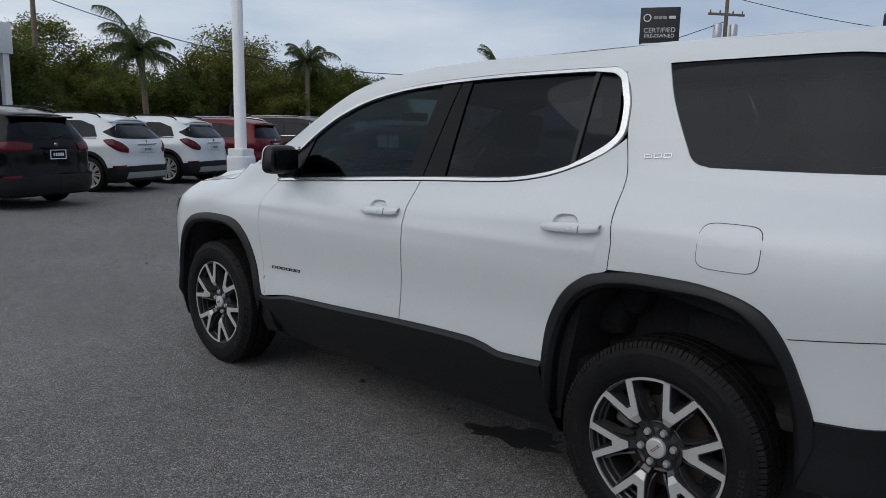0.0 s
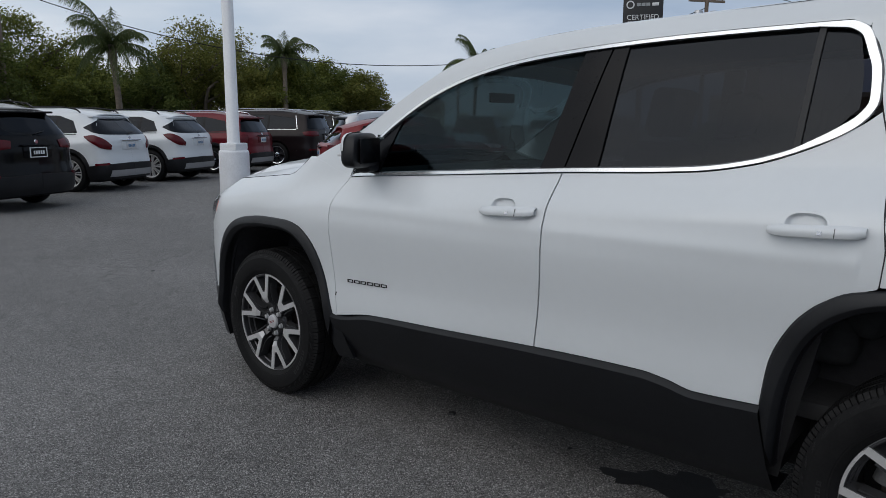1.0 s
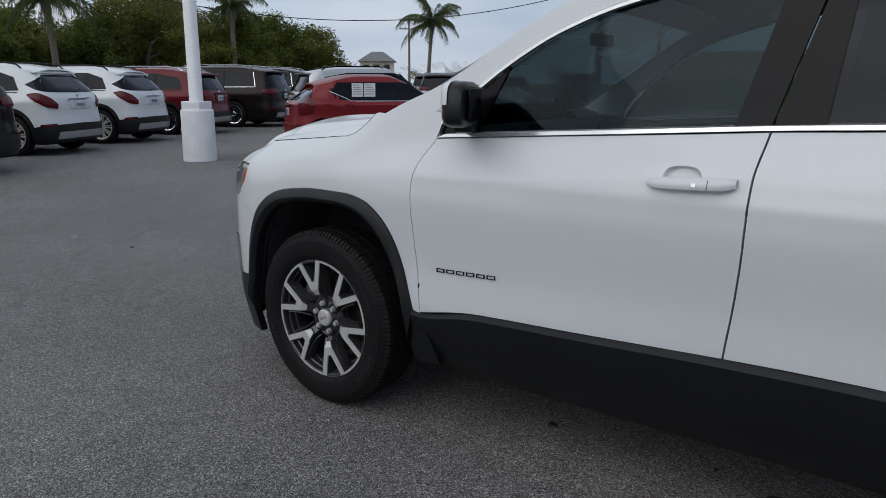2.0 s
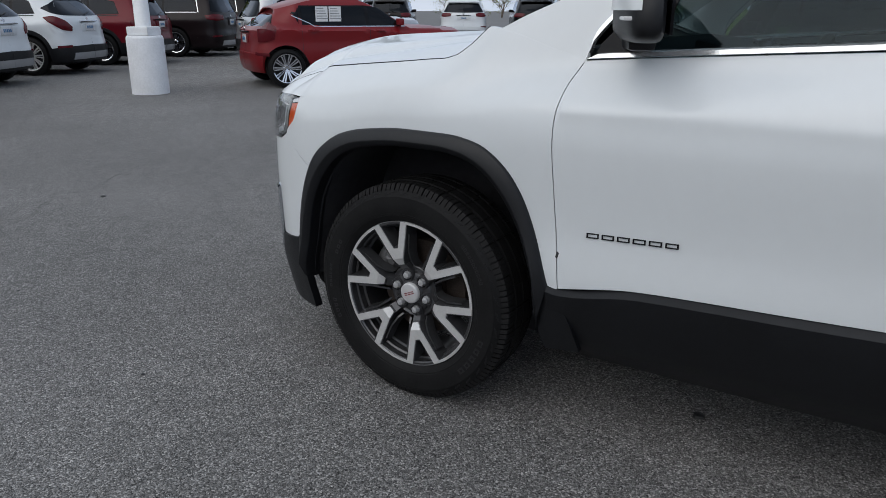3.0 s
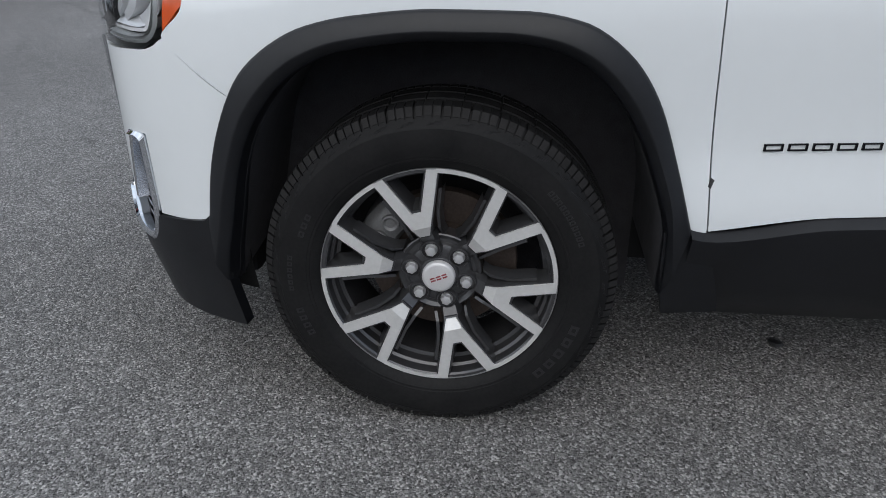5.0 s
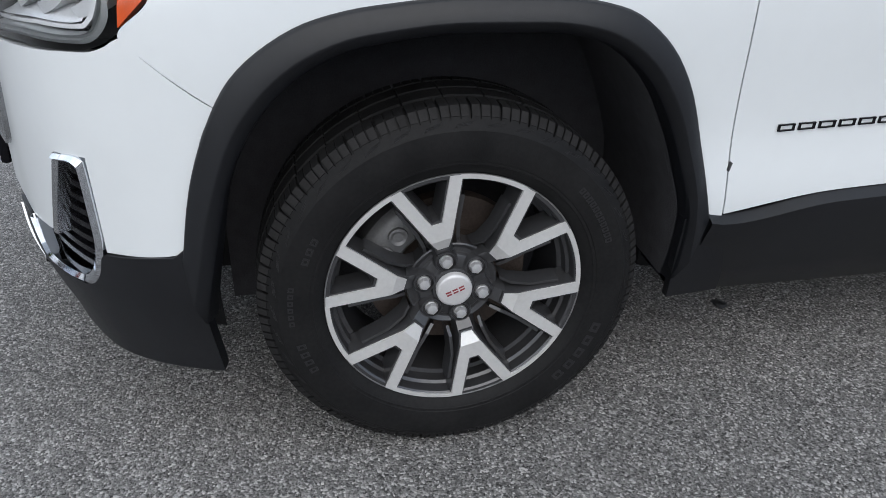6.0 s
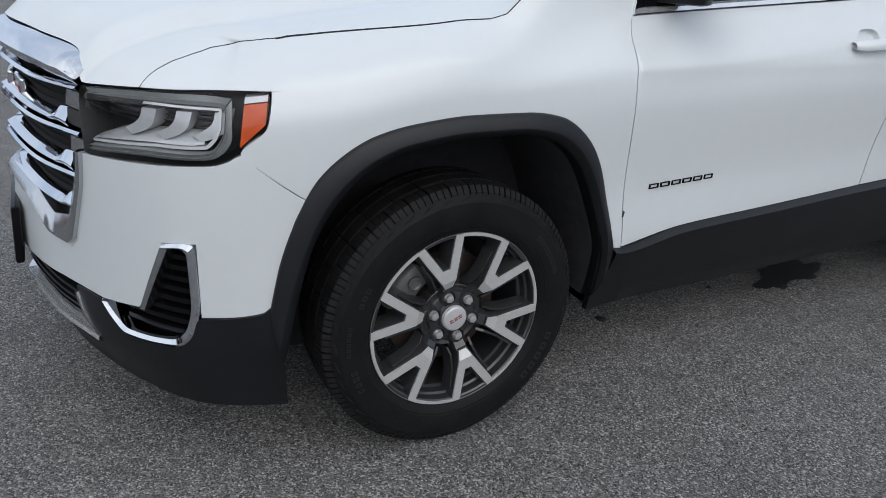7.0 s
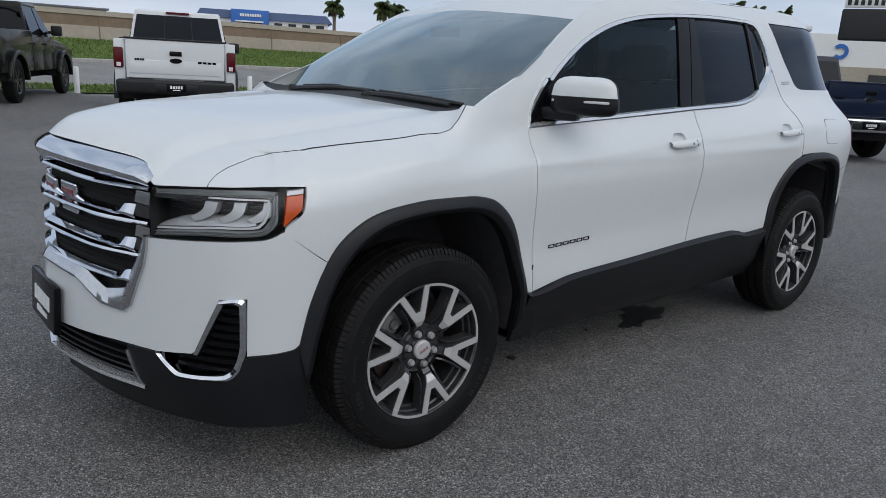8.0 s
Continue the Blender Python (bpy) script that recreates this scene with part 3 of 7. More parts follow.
    WHEEL_MESH["lug_seat"] = smooth_mesh("lug_seat", *lathe([(-.0770, .0180), (-.0800, .0190), (-.0798, .0206), (-.0760, .0225), (-.066, .0245)], 24), 40)
    WHEEL_MESH["brake_disc"] = smooth_mesh("brake_disc", *lathe([(-.018, .0), (-.020, .088), (-.004, .092), (-.006, .100), (-.006, .163), (.0, .165), (.018, .165), (.018, .0)], 64), 30)
    cal = lathe([(-.030, .108), (-.046, .118), (-.050, .130), (-.050, .168), (-.042, .182), (-.03, .190), (.03, .192)], 14, a0=radians(14), a1=radians(56))
    ends = []
    for a in (radians(14), radians(56)):
        c = [(h, r * math.cos(a), r * math.sin(a)) for h, r in ((-.030, .108), (-.046, .118), (-.050, .130), (-.050, .168), (-.042, .182), (-.03, .190), (.03, .192), (.03, .108))]
        ends.append((c, [tuple(range(8))]))
    WHEEL_MESH["brake_caliper"] = smooth_mesh("brake_caliper", *merge(cal, *ends), 30)
    piston = [moved(lathe([(-.050, .020), (-.057, .019), (-.058, .015), (-.055, .010), (-.055, .0)], 18), Matrix.Translation((0, .147 * math.cos(radians(a)), .147 * math.sin(radians(a))))) for a in (27, 45)]
    pin = [moved(lathe([(-.020, .009), (-.052, .009), (-.054, .006), (-.054, 0)], 8), Matrix.Translation((0, .135 * math.cos(radians(a)), .135 * math.sin(radians(a))))) for a in (3, 67)]
    bar = moved(block(-.052, -.020, -.010, .010, -.055, .055, .003), Matrix.Translation((0, .135 * math.cos(radians(64)), .135 * math.sin(radians(64)))) @ Matrix.Rotation(radians(-26), 4, "X"))
    for k, geo in enumerate(piston):
        WHEEL_MESH["caliper_piston", k] = smooth_mesh("caliper_piston", *geo, 30)
    for k, geo in enumerate(pin):
        WHEEL_MESH["caliper_pin", k] = smooth_mesh("caliper_pin", *geo, 30)
    WHEEL_MESH["caliper_bracket"] = smooth_mesh("caliper_bracket", *bar, 30)
    # raised marks on the side wall
    m_ = 0
    for a0, n, step, rr, h, w_ in ((122, 11, 2.35, .3045, .0125, .36), (184, 5, 6.2, .3025, .018, .34), (-19, 6, 2.7, .3100, .010, .34), (-40, 4, 3.6, .3050, .016, .3), (6, 3, 4.0, .2960, .012, .34)):
        for k in range(n):
            a, w = radians(a0 + step * k), radians(step) * w_
            outer = [(0, -w), (h, -w), (h, w), (0, w)]
            inner = [(h * .25, -w * .45), (h * .75, -w * .45), (h * .75, w * .45), (h * .25, w * .45)]
            vs = [(x, (rr - h / 2 + r) * math.cos(a + t), (rr - h / 2 + r) * math.sin(a + t)) for x in (-.1224, -.117) for r, t in outer + inner]
            fs = [(q, (q + 1) % 4, 4 + (q + 1) % 4, 4 + q) for q in range(4)]
            fs += [(q, 8 + q, 8 + (q + 1) % 4, (q + 1) % 4) for q in range(4)] + [(4 + q, 12 + q, 12 + (q + 1) % 4, 4 + (q + 1) % 4) for q in range(4)]
            WHEEL_MESH["side_mark", m_] = smooth_mesh("side_mark", vs, fs, 30)
            m_ += 1
    WHEEL_MESH["marks"] = m_
    return WHEEL_MESH


def big_wheel(car, y, side, spin):
    """A wheel of the white car at its axle, as an Empty with its parts."""
    m = tyre_meshes()
    hub = new("wheel"); hub.empty_display_size = .1
    hub.parent = car
    hub.matrix_local = pose(side * .7995, y, .374, 0, 0, 0 if side < 0 else 180) @ pose(0, 0, 0, spin, 0, 0)
    for name, material, label in (("tyre", TYRE, "black all-season tyre"), ("shoulder_ribs", TYRE_MARK, ""), ("tread_shoulder", TYRE_PALER, "tread shoulder in paler rubber"), ("rim", RIM_GREY, "dark grey alloy rim barrel"), ("rim_edge", RIM_LIP, ""), ("hub", RIM_GREY, ""),
                                  ("centre_cap", CAP_SILVER, "silver centre cap"), ("cap_emblem", LOGO_RED, "")):
        part(name, m[name], material, hub, label)
    for k in range(m["marks"]):
        part("side_mark", m["side_mark", k], TYRE_MARK, hub)
    for k in range(6):
        a = math.pi / 3 * k
        spoke = part("spoke", m["spoke"], RIM_GREY, hub, "dark grey forked spoke")
        spoke.matrix_local = pose(0, 0, 0, 60 * k, 0, 0)
        for name, material in (("spoke_face", MACHINED), ("rim_face", MACHINED), ("spoke_web", RIM_GREY), ("spoke_flank", RIM_GREY)):
            part(name, m[name], material, hub).matrix_local = pose(0, 0, 0, 60 * k, 0, 0)
        for name, material in (("lug_nut", NUT_METAL), ("lug_seat", RIM_GREY), ("lug_pocket", LINER)):
            part(name, m[name], material, hub).matrix_local = pose(0, .060 * math.cos(a), .060 * math.sin(a))
    # the brake hangs on the axle and does not turn with the wheel
    for name, material in (("brake_disc", RUST), ("brake_caliper", BRAKE), ("caliper_bracket", BRAKE), (("caliper_piston", 0), BRAKE), (("caliper_piston", 1), BRAKE), (("caliper_pin", 0), BRAKE), (("caliper_pin", 1), BRAKE)):
        ob = part(name if isinstance(name, str) else name[0], m[name], material, hub)
        ob.matrix_local = pose(0, 0, 0, -spin, 0, 0)
    return hub


def build_suv():
    car = thing("sport_utility_vehicle", label="white mid-size SUV with black lower cladding, parked on asphalt", category="car")
    S = BODY
    inner_band = ((0, -.050), (.03, -.010), (.07, .006), (.12, .012), (.36, .0225), (.40, .0240), (.44, .0238), (.92, .0115), (.97, .0085), (1.00, .001), (1.03, -.015))

    def door_shape(hu, hz):
        def shape(u, z):
            return dent(u, z, hu, hz, .055, .040 if z > hz else .020, .034) + .004 * math.exp(-((z - 1.015) / .03) ** 2) * (1 if -2.6 < u < -.5 else 0)
        return shape

    for s in (-1, 1):
        # front door
        fd = part("front_door", tidy(patch_with(S, door_shape(-1.447, 1.065), [(-.525, .505), (-.76, .543), (-1.17, .56), (-1.60, .58)], BELT[:3], SEAM_A, SEAM_B, 190, 130, s, .02, .0030)), PAINT_WHITE, car, "white front door with dark tinted window")
        rd = part("rear_door", tidy(patch_with(S, door_shape(-2.466, 1.097), [(-1.60, .58), (-1.80, .587), (-2.01, .59), (-2.10, .58), (-2.19, .562), (-2.385, .57)], BELT[2:], SEAM_B, SEAM_C, 170, 130, s, .02, .0030)), PAINT_WHITE, car, "white rear door with privacy glass")
        for door, u0, u1, z0 in ((fd, -1.357, -1.597, 1.058), (rd, -2.374, -2.614, 1.089)):
            # the pressed cup behind the handle
            hu, hz = (-1.447, 1.065) if door is fd else (-2.466, 1.097)
            bowl = []
            for r, o in ((1.10, .0004), (1.03, .0008), (.98, .0), (.94, -.003), (.89, -.009), (.83, -.015), (.74, -.019), (.55, -.021), (.25, -.022), (.02, -.022)):
                ring = []
                for k in range(49):
                    a = math.tau * k / 48
                    c, d = math.cos(a), math.sin(a)
                    w = r / (abs(c) ** 3 + abs(d) ** 3) ** (1 / 3)
                    z = hz + (.040 if d > 0 else .020) * w * d
                    ring.append(S.at(hu + .055 * w * c, z, o + .004 * math.exp(-((z - 1.015) / .03) ** 2), s))
                bowl.append(ring)
            part("handle_cup", tidy(sheet(bowl)), PAINT_WHITE, door)
            rows = []
            for i in range(17):
                f = i / 16; u = u0 + (u1 - u0) * f
                h = (.0160 + .0025 * f) * (1 - abs(2 * f - 1) ** 7 * .35); lift = .028 - .020 * abs(2 * f - 1) ** 4
                rows.append([S.at(u, z0 + h * math.cos(a) + .012 * f, lift + .011 * math.sin(a), s) for a in (x * math.pi / 5 for x in range(10))] )
            for r in rows: r.append(r[0])
            part("door_handle", sheet(rows), PAINT_WHITE, door, "white pull handle")
            u = u1 + (u0 - u1) * .28
            part("handle_joint", S.patch([(u, z0 - .006), (u + .0014, z0 - .006)], [(u, z0 + .020), (u + .0014, z0 + .020)], [(u, z0 - .006), (u, z0 + .020)], [(u + .0014, z0 - .006), (u + .0014, z0 + .020)], 1, 3, .0392, .003, 0, s), RIM_GREY, door)
            part("key_cover", S.patch([(u + .03, z0), (u + .042, z0)], [(u + .03, z0 + .01), (u + .042, z0 + .01)], [(u + .03, z0), (u + .03, z0 + .01)], [(u + .042, z0), (u + .042, z0 + .01)], 2, 2, .0400, .004, 0, s), SATIN, door)
        # glass
        part("door_glass", tidy(S.patch([(-.70, 1.158), (-1.15, 1.186), (-1.550, 1.209)], [(-.79, 1.368), (-.955, 1.460), (-1.155, 1.530), (-1.35, 1.568), (-1.64, 1.597)], [(-.70, 1.158), (-.79, 1.368)], [(-1.550, 1.209), (-1.64, 1.597)], 30, 14, -.012, 0, 0, s)), GLASS_TINT, fd, "tinted front side window")
        part("mirror_sail", tidy(S.patch([(-.555, 1.146), (-.70, 1.157)], [(-.565, 1.17), (-.655, 1.263), (-.79, 1.367)], [(-.555, 1.146), (-.565, 1.17)], [(-.70, 1.157), (-.79, 1.367)], 10, 10, -.006, .01, 0, s)), GLOSS_BLACK, fd)
        part("pillar_trim", tidy(S.patch([(-1.550, 1.209), (-1.645, 1.214)], [(-1.64, 1.597), (-1.742, 1.605)], [(-1.550, 1.209), (-1.64, 1.597)], [(-1.645, 1.214), (-1.742, 1.605)], 4, 12, -.004, .015, 0, s)), GLOSS_BLACK, fd, "gloss black pillar cover")
        part("pillar_trim", tidy(S.patch([(-1.652, 1.214), (-1.775, 1.220)], [(-1.749, 1.605), (-1.803, 1.608)], [(-1.652, 1.214), (-1.749, 1.605)], [(-1.775, 1.220), (-1.803, 1.608)], 6, 12, -.004, .015, 0, s)), GLOSS_BLACK, rd, "gloss black pillar cover")
        part("door_glass", tidy(S.patch([(-1.775, 1.220), (-2.11, 1.236), (-2.27, 1.260), (-2.375, 1.292)], [(-1.803, 1.608), (-2.10, 1.620), (-2.385, 1.624)], [(-1.775, 1.220), (-1.803, 1.608)], [(-2.375, 1.292), (-2.385, 1.624)], 24, 14, -.012, 0, 0, s)), GLASS_DARK, rd, "dark privacy glass")
        part("glass_divider", tidy(S.patch([(-2.375, 1.292), (-2.393, 1.30)], [(-2.385, 1.624), (-2.403, 1.624)], [(-2.375, 1.292), (-2.385, 1.624)], [(-2.393, 1.30), (-2.403, 1.624)], 3, 10, -.002, .015, 0, s)), RUBBER_TRIM, rd)
        part("quarter_glass", tidy(S.patch([(-2.393, 1.30), (-2.46, 1.337), (-2.525, 1.40)], [(-2.403, 1.624), (-2.45, 1.622), (-2.495, 1.60)], [(-2.393, 1.30), (-2.403, 1.624)], [(-2.525, 1.40), (-2.522, 1.47), (-2.495, 1.60)], 10, 12, -.012, 0, 0, s)), GLASS_DARK, rd)
        # bright surround of the side windows
        outer = BELT[:-1] + [(-2.575, 1.42), (-2.568, 1.50), (-2.545, 1.565), (-2.515, 1.62)] + WINDOW_TOP[::-1] + [(-.535, 1.15), (-.53, 1.13)]
        n = 260
        ring = spread(outer, n)[:-1]
        rows_a, rows_b, rows_c, rows_d = [], [], [], []
        for k in range(n):
            p, q, r = ring[k - 1], ring[k], ring[(k + 1) % n]
            tu, tz = r[0] - p[0], r[1] - p[1]; l = math.hypot(tu, tz)
            nu_, nz_ = tz / l, -tu / l
            if nz_ * (1.4 - q[1]) + nu_ * (-1.6 - q[0]) * .12 < 0: nu_, nz_ = -nu_, -nz_
            w = .014 + (.012 * max(0.0, min(1.0, (-q[0] - 2.38) / .12)))
            w *= max(.15, min(1.0, (-.532 - q[0]) / .035))
            rows_a.append(S.at(q[0], q[1], -.008, s)); rows_b.append(S.at(q[0] + nu_ * .003, q[1] + nz_ * .003, .006, s))
            rows_c.append(S.at(q[0] + nu_ * w, q[1] + nz_ * w, .006, s)); rows_d.append(S.at(q[0] + nu_ * (w + .003), q[1] + nz_ * (w + .003), -.012, s))
        rows = [r + [r[0]] for r in (rows_a, rows_b, rows_c, rows_d)]
        part("window_surround", tidy(sheet(rows)), BRIGHT_TRIM, car, "bright chrome strip round the side windows")
        part("door_joint", tube([S.at(u, z, -.0008, s) for u, z in spread(SEAM_C[5:], 30, False)], .0020, .0020, 6), RUBBER_TRIM, car)
        # fender
        hs = HOOD_SEAM
        f1 = S.patch([(.400, .752)] + ARCH_F[3:] + [(-.525, .505)], [q for q in hs if q[0] < .466] + [(-.325, 1.192), (-.42, 1.16), (-.53, 1.13)], [(.400, .752), (.412, .760), (.50, .825), (.533, .853), (.476, .912), (.466, .98), (.466, 1.063)], SEAM_A, 60, 40, 0, .02, 0, s)
        f2 = S.patch([(.445, .981), (.535, .978), (.775, .964)], [q for q in hs[::-1] if q[0] > .44 and q[1] > .968], [(.445, .981), [q for q in hs if q[0] > .44][-1]], [(.775, .964), [q for q in hs if q[1] > .968][0]], 60, 10, .0010, 0, 0, s, False)
        part("fender", merge(tidy(f1), tidy(f2)), PAINT_WHITE, car, "white front fender")
        # pillar and roof side rail
        part("roof_rail_panel", tidy(S.patch([(-.532, 1.120)] + WINDOW_TOP + [(-2.515, 1.62)], [(-.262, 1.202), (-.340, 1.239), (-.50, 1.305), (-.70, 1.42), (-.89, 1.528), (-1.02, 1.590), (-1.2, 1.638), (-1.6, 1.680), (-2.1, 1.700), (-2.55, 1.714)],
                 [(-.532, 1.120), (-.40, 1.150), (-.32, 1.178), (-.262, 1.202)], [(-2.515, 1.62), (-2.55, 1.714)], 80, 12, -.0012, .015, 0, s)), PAINT_WHITE, car, "white windshield pillar and roof rail")
        # quarter panel round the rear wheel and side window
        q1 = S.patch([(-2.655, .966), (-2.80, .973), (-2.95, .971)], [(-2.55, 1.714), (-2.64, 1.717)], [(-2.655, .966), (-2.660, 1.05), (-2.644, 1.15), (-2.62, 1.28), (-2.588, 1.39), (-2.578, 1.43), (-2.57, 1.50), (-2.548, 1.565), (-2.518, 1.622), (-2.55, 1.714)],
                     [(-2.95, .971), (-2.93, 1.15), (-2.912, 1.25), (-2.902, 1.306), (-2.868, 1.313), (-2.838, 1.331), (-2.815, 1.365), (-2.73, 1.515), (-2.675, 1.645), (-2.64, 1.717)], 24, 100, 0, .02, 0, s)
        q2 = S.patch([(-2.95, .971), (-3.08, .952), (-3.17, .915), (-3.24, .83), (-3.29, .72), (-3.33, .61), (-3.42, .612), (-3.62, .64)], [(-2.902, 1.306), (-2.95, 1.3055), (-3.42, 1.305), (-3.62, 1.305)], [(-2.95, .971), (-2.93, 1.15), (-2.912, 1.25), (-2.902, 1.306)], [(-3.62, .64), (-3.62, 1.305)], 50, 36, 0, .02, 0, s)
        q3 = S.patch([(-2.675, 1.645), (-3.30, 1.652), (-3.46, 1.640)], [(-2.64, 1.717), (-3.2, 1.722), (-3.50, 1.710)], [(-2.675, 1.645), (-2.64, 1.717)], [(-3.46, 1.640), (-3.50, 1.710)], 24, 6, 0, .02, 0, s)
        qp = part("quarter_panel", merge(tidy(q1), tidy(q2), tidy(q3)), PAINT_WHITE, car, "white rear quarter panel with fuel flap")
        part("side_window", tidy(S.patch([(-2.83, 1.270), (-3.0, 1.280), (-3.42, 1.288), (-3.64, 1.29)], [(-2.65, 1.66), (-2.73, 1.665), (-3.30, 1.668), (-3.47, 1.655)], [(-2.83, 1.270), (-2.72, 1.515), (-2.65, 1.66)], [(-3.64, 1.29), (-3.47, 1.655)], 30, 16, -.005, 0, 0, s)), GLASS_DARK, car, "dark rear side window")
        # fuel flap, a rounded square with a dark joint round it
        def squircle(r, rz, k=28, cu=-3.054, cz=1.087):
            out = []
            for i in range(k + 1):
                a = 2 * math.pi * i / k; c, d = math.cos(a), math.sin(a)
                out.append((cu + r * math.copysign(abs(c) ** .42, c), cz + rz * math.copysign(abs(d) ** .42, d)))
            return out
        for name, r, rz, o, material in (("fuel_flap_joint", .0975, .0700, .0008, RUBBER_TRIM), ("fuel_flap", .0955, .0680, .0020, PAINT_WHITE)):
            loops = [[S.at(-3.054 + (p[0] + 3.054) * f, 1.087 + (p[1] - 1.087) * f, o if f <= 1 else -.004, s) for p in squircle(r, rz)] for f in (.02, .35, .7, 1.0, 1.001)]
            part(name, tidy(sheet(loops)), material, qp)
        # bumper corner seam behind the rear wheel
        part("bumper_seam", tidy(S.patch([(-3.245, .842), (-3.62, .885)], [(-3.245, .845), (-3.62, .888)], [(-3.245, .842), (-3.245, .845)], [(-3.62, .885), (-3.62, .888)], 12, 1, .0008, .002, 0, s)), RUBBER_TRIM, qp)
        letter_bars(S, qp, "trim_badge", -2.665, -2.772, 1.327, 1.333, .014, 3, SATIN, .003, side=s)
        if s < 0:
            part("paint_chip", tidy(S.patch([(-.519, .596), (-.5135, .600)], [(-.524, .613), (-.517, .618)], [(-.519, .596), (-.524, .613)], [(-.5135, .600), (-.517, .618)], 2, 3, .0008, .001, 0, s, False)), RIM_GREY, fd, "small dark paint chip at the door's edge")
        letter_bars(S, fd, "model_badge", -.597, -.853, .672, .682, .0135, 6, GLOSS_BLACK, .004, side=s, label="dark raised model badge marks")
        # wheel arch trims, sills
        part("wheel_arch_trim", tidy(S.band(ARCH_F_IN, ARCH_F, 70, inner_band, s), (-.3 * s, 0, .4)), CLADDING, car, "black plastic wheel arch trim")
        part("wheel_arch_trim", tidy(S.band(ARCH_R_IN, ARCH_R, 70, inner_band, s), (-.3 * s, -2.86, .4)), CLADDING, car, "black plastic wheel arch trim")
        sill = S.band([(-.50, .285), (-.60, .262), (-1.6, .245), (-2.42, .265)], [(-.495, .512), (-.525, .507), (-.76, .545), (-1.17, .562), (-1.60, .582), (-2.01, .592), (-2.10, .582), (-2.19, .564), (-2.385, .572)], 80, ((0, -.18), (0, -.045), (.04, -.030), (.35, -.012), (.65, .003), (.90, .019), (.945, .020), (1, -.004)), s)
        part("sill_trim", tidy(sill), CLADDING, car, "black plastic sill cladding")
        part("mud_guard", tidy(S.patch([(-.474, .288), (-.585, .302)], [(-.445, .505), (-.526, .498)], [(-.474, .288), (-.450, .412), (-.445, .505)], [(-.585, .302), (-.578, .34), (-.526, .498)], 6, 10, .004, .02, 0, s)), CLADDING, car)
        rb = S.patch([(-3.30, .40), (-3.62, .38), (-3.9, .36), (REAR, .36)], [(-3.335, .608), (-3.42, .61), (-3.62, .638), (-3.9, .62), (REAR, .60)], [(-3.30, .40), (-3.335, .608)], [(REAR, .36), (REAR, .60)], 40, 10, .008, .03, 0, s)
        part("rear_bumper_trim", tidy(rb), CLADDING, car)
        # tail
        part("tail_corner", tidy(S.patch([(-3.62, .64), (-3.9, .62), (REAR, .60)], [(-3.62, 1.305), (-3.9, 1.30), (REAR, 1.17)], [(-3.62, .64), (-3.62, 1.305)], [(REAR, .60), (REAR, 1.17)], 40, 24, 0, .02, .001, s)), PAINT_WHITE, car, "white tailgate")
        part("tail_lamp", tidy(S.patch([(-3.60, .98), (-3.75, .98), (-4.1, 1.0)], [(-3.63, 1.20), (-3.75, 1.21), (-4.1, 1.15)], [(-3.60, .98), (-3.63, 1.20)], [(-4.1, 1.0), (-4.1, 1.15)], 16, 8, .008, .03, 0, s)), RED_LENS, car, "red tail lamp")
        part("rear_window", tidy(S.patch([(-3.62, 1.31), (-3.9, 1.305), (REAR, 1.18)], [(-3.48, 1.65), (-3.9, 1.65), (REAR, 1.63)], [(-3.62, 1.31), (-3.48, 1.65)], [(REAR, 1.18), (REAR, 1.63)], 30, 12, -.002, .01, 0, s)), GLASS_DARK, car, "dark rear window")
        # wheel wells
        for curve in (ARCH_F_IN, ARCH_R_IN):
            c = spread(curve, 40)
            a = [S.at(u, z, -.03, s) for u, z in c]
            b = [(s * .50, p[1], p[2] + .02) for p in a]
            low = [(s * .50, p[1], .16) for p in b]
            part("wheel_well", sheet([a, b, low]), LINER, car, "black wheel well liner")
        # headlight
        lamp_top = [(.465, .977), (.50, .979), (.775, .962), (.967, .942)]
        lamp_low = [(.472, .913), (.511, .873), (.560, .840), (.594, .827), (.640, .822), (.771, .813), (.965, .788)]
        lamp = part("headlight", tidy(S.patch(lamp_low, lamp_top, [(.472, .913), (.465, .977)], [(.965, .788), (.967, .942)], 30, 10, -.075, 0, 0, s)), LAMP_DARK, car, "headlight with clear lens and amber corner")
        edge_ring = lamp_low + lamp_top[::-1] + [lamp_low[0]]
        wall_a = spread(edge_ring, 80, False)
        part("lamp_housing", sheet([[S.at(u, z, o, s) for u, z in wall_a] for o in (-.075, -.002)]), LAMP_DARK, lamp)
        part("lens", tidy(S.patch(lamp_low, lamp_top, [(.472, .913), (.465, .977)], [(.965, .788), (.967, .942)], 36, 10, .001, 0, .002, s, puff=.004)), LENS, lamp, "clear headlight lens")
        part("amber_reflector", tidy(S.patch([(.481, .914), (.535, .864)], [(.475, .957), (.524, .950)], [(.481, .914), (.475, .957)], [(.535, .864), (.524, .950)], 6, 6, -.008, .03, 0, s)), AMBER, lamp, "orange side reflector")
        part("side_marker", tidy(S.patch([(.475, .960), (.524, .953)], [(.473, .972), (.522, .965)], [(.475, .960), (.473, .972)], [(.524, .953), (.522, .965)], 4, 2, -.008, .03, 0, s)), PALE_LENS, lamp)
        # broad clear bands above and below, then the bright light guide round the three pockets
        part("lens_band", tidy(S.band([(.962, .914), (.737, .938), (.585, .941), (.574, .936)], [(.962, .934), (.766, .955), (.60, .962), (.553, .960)], 30, ((0, -.05), (0, -.022), (.45, -.016), (.5, -.020), (1, -.014)), s)), LAMP_BAND, lamp, "grey clear band")
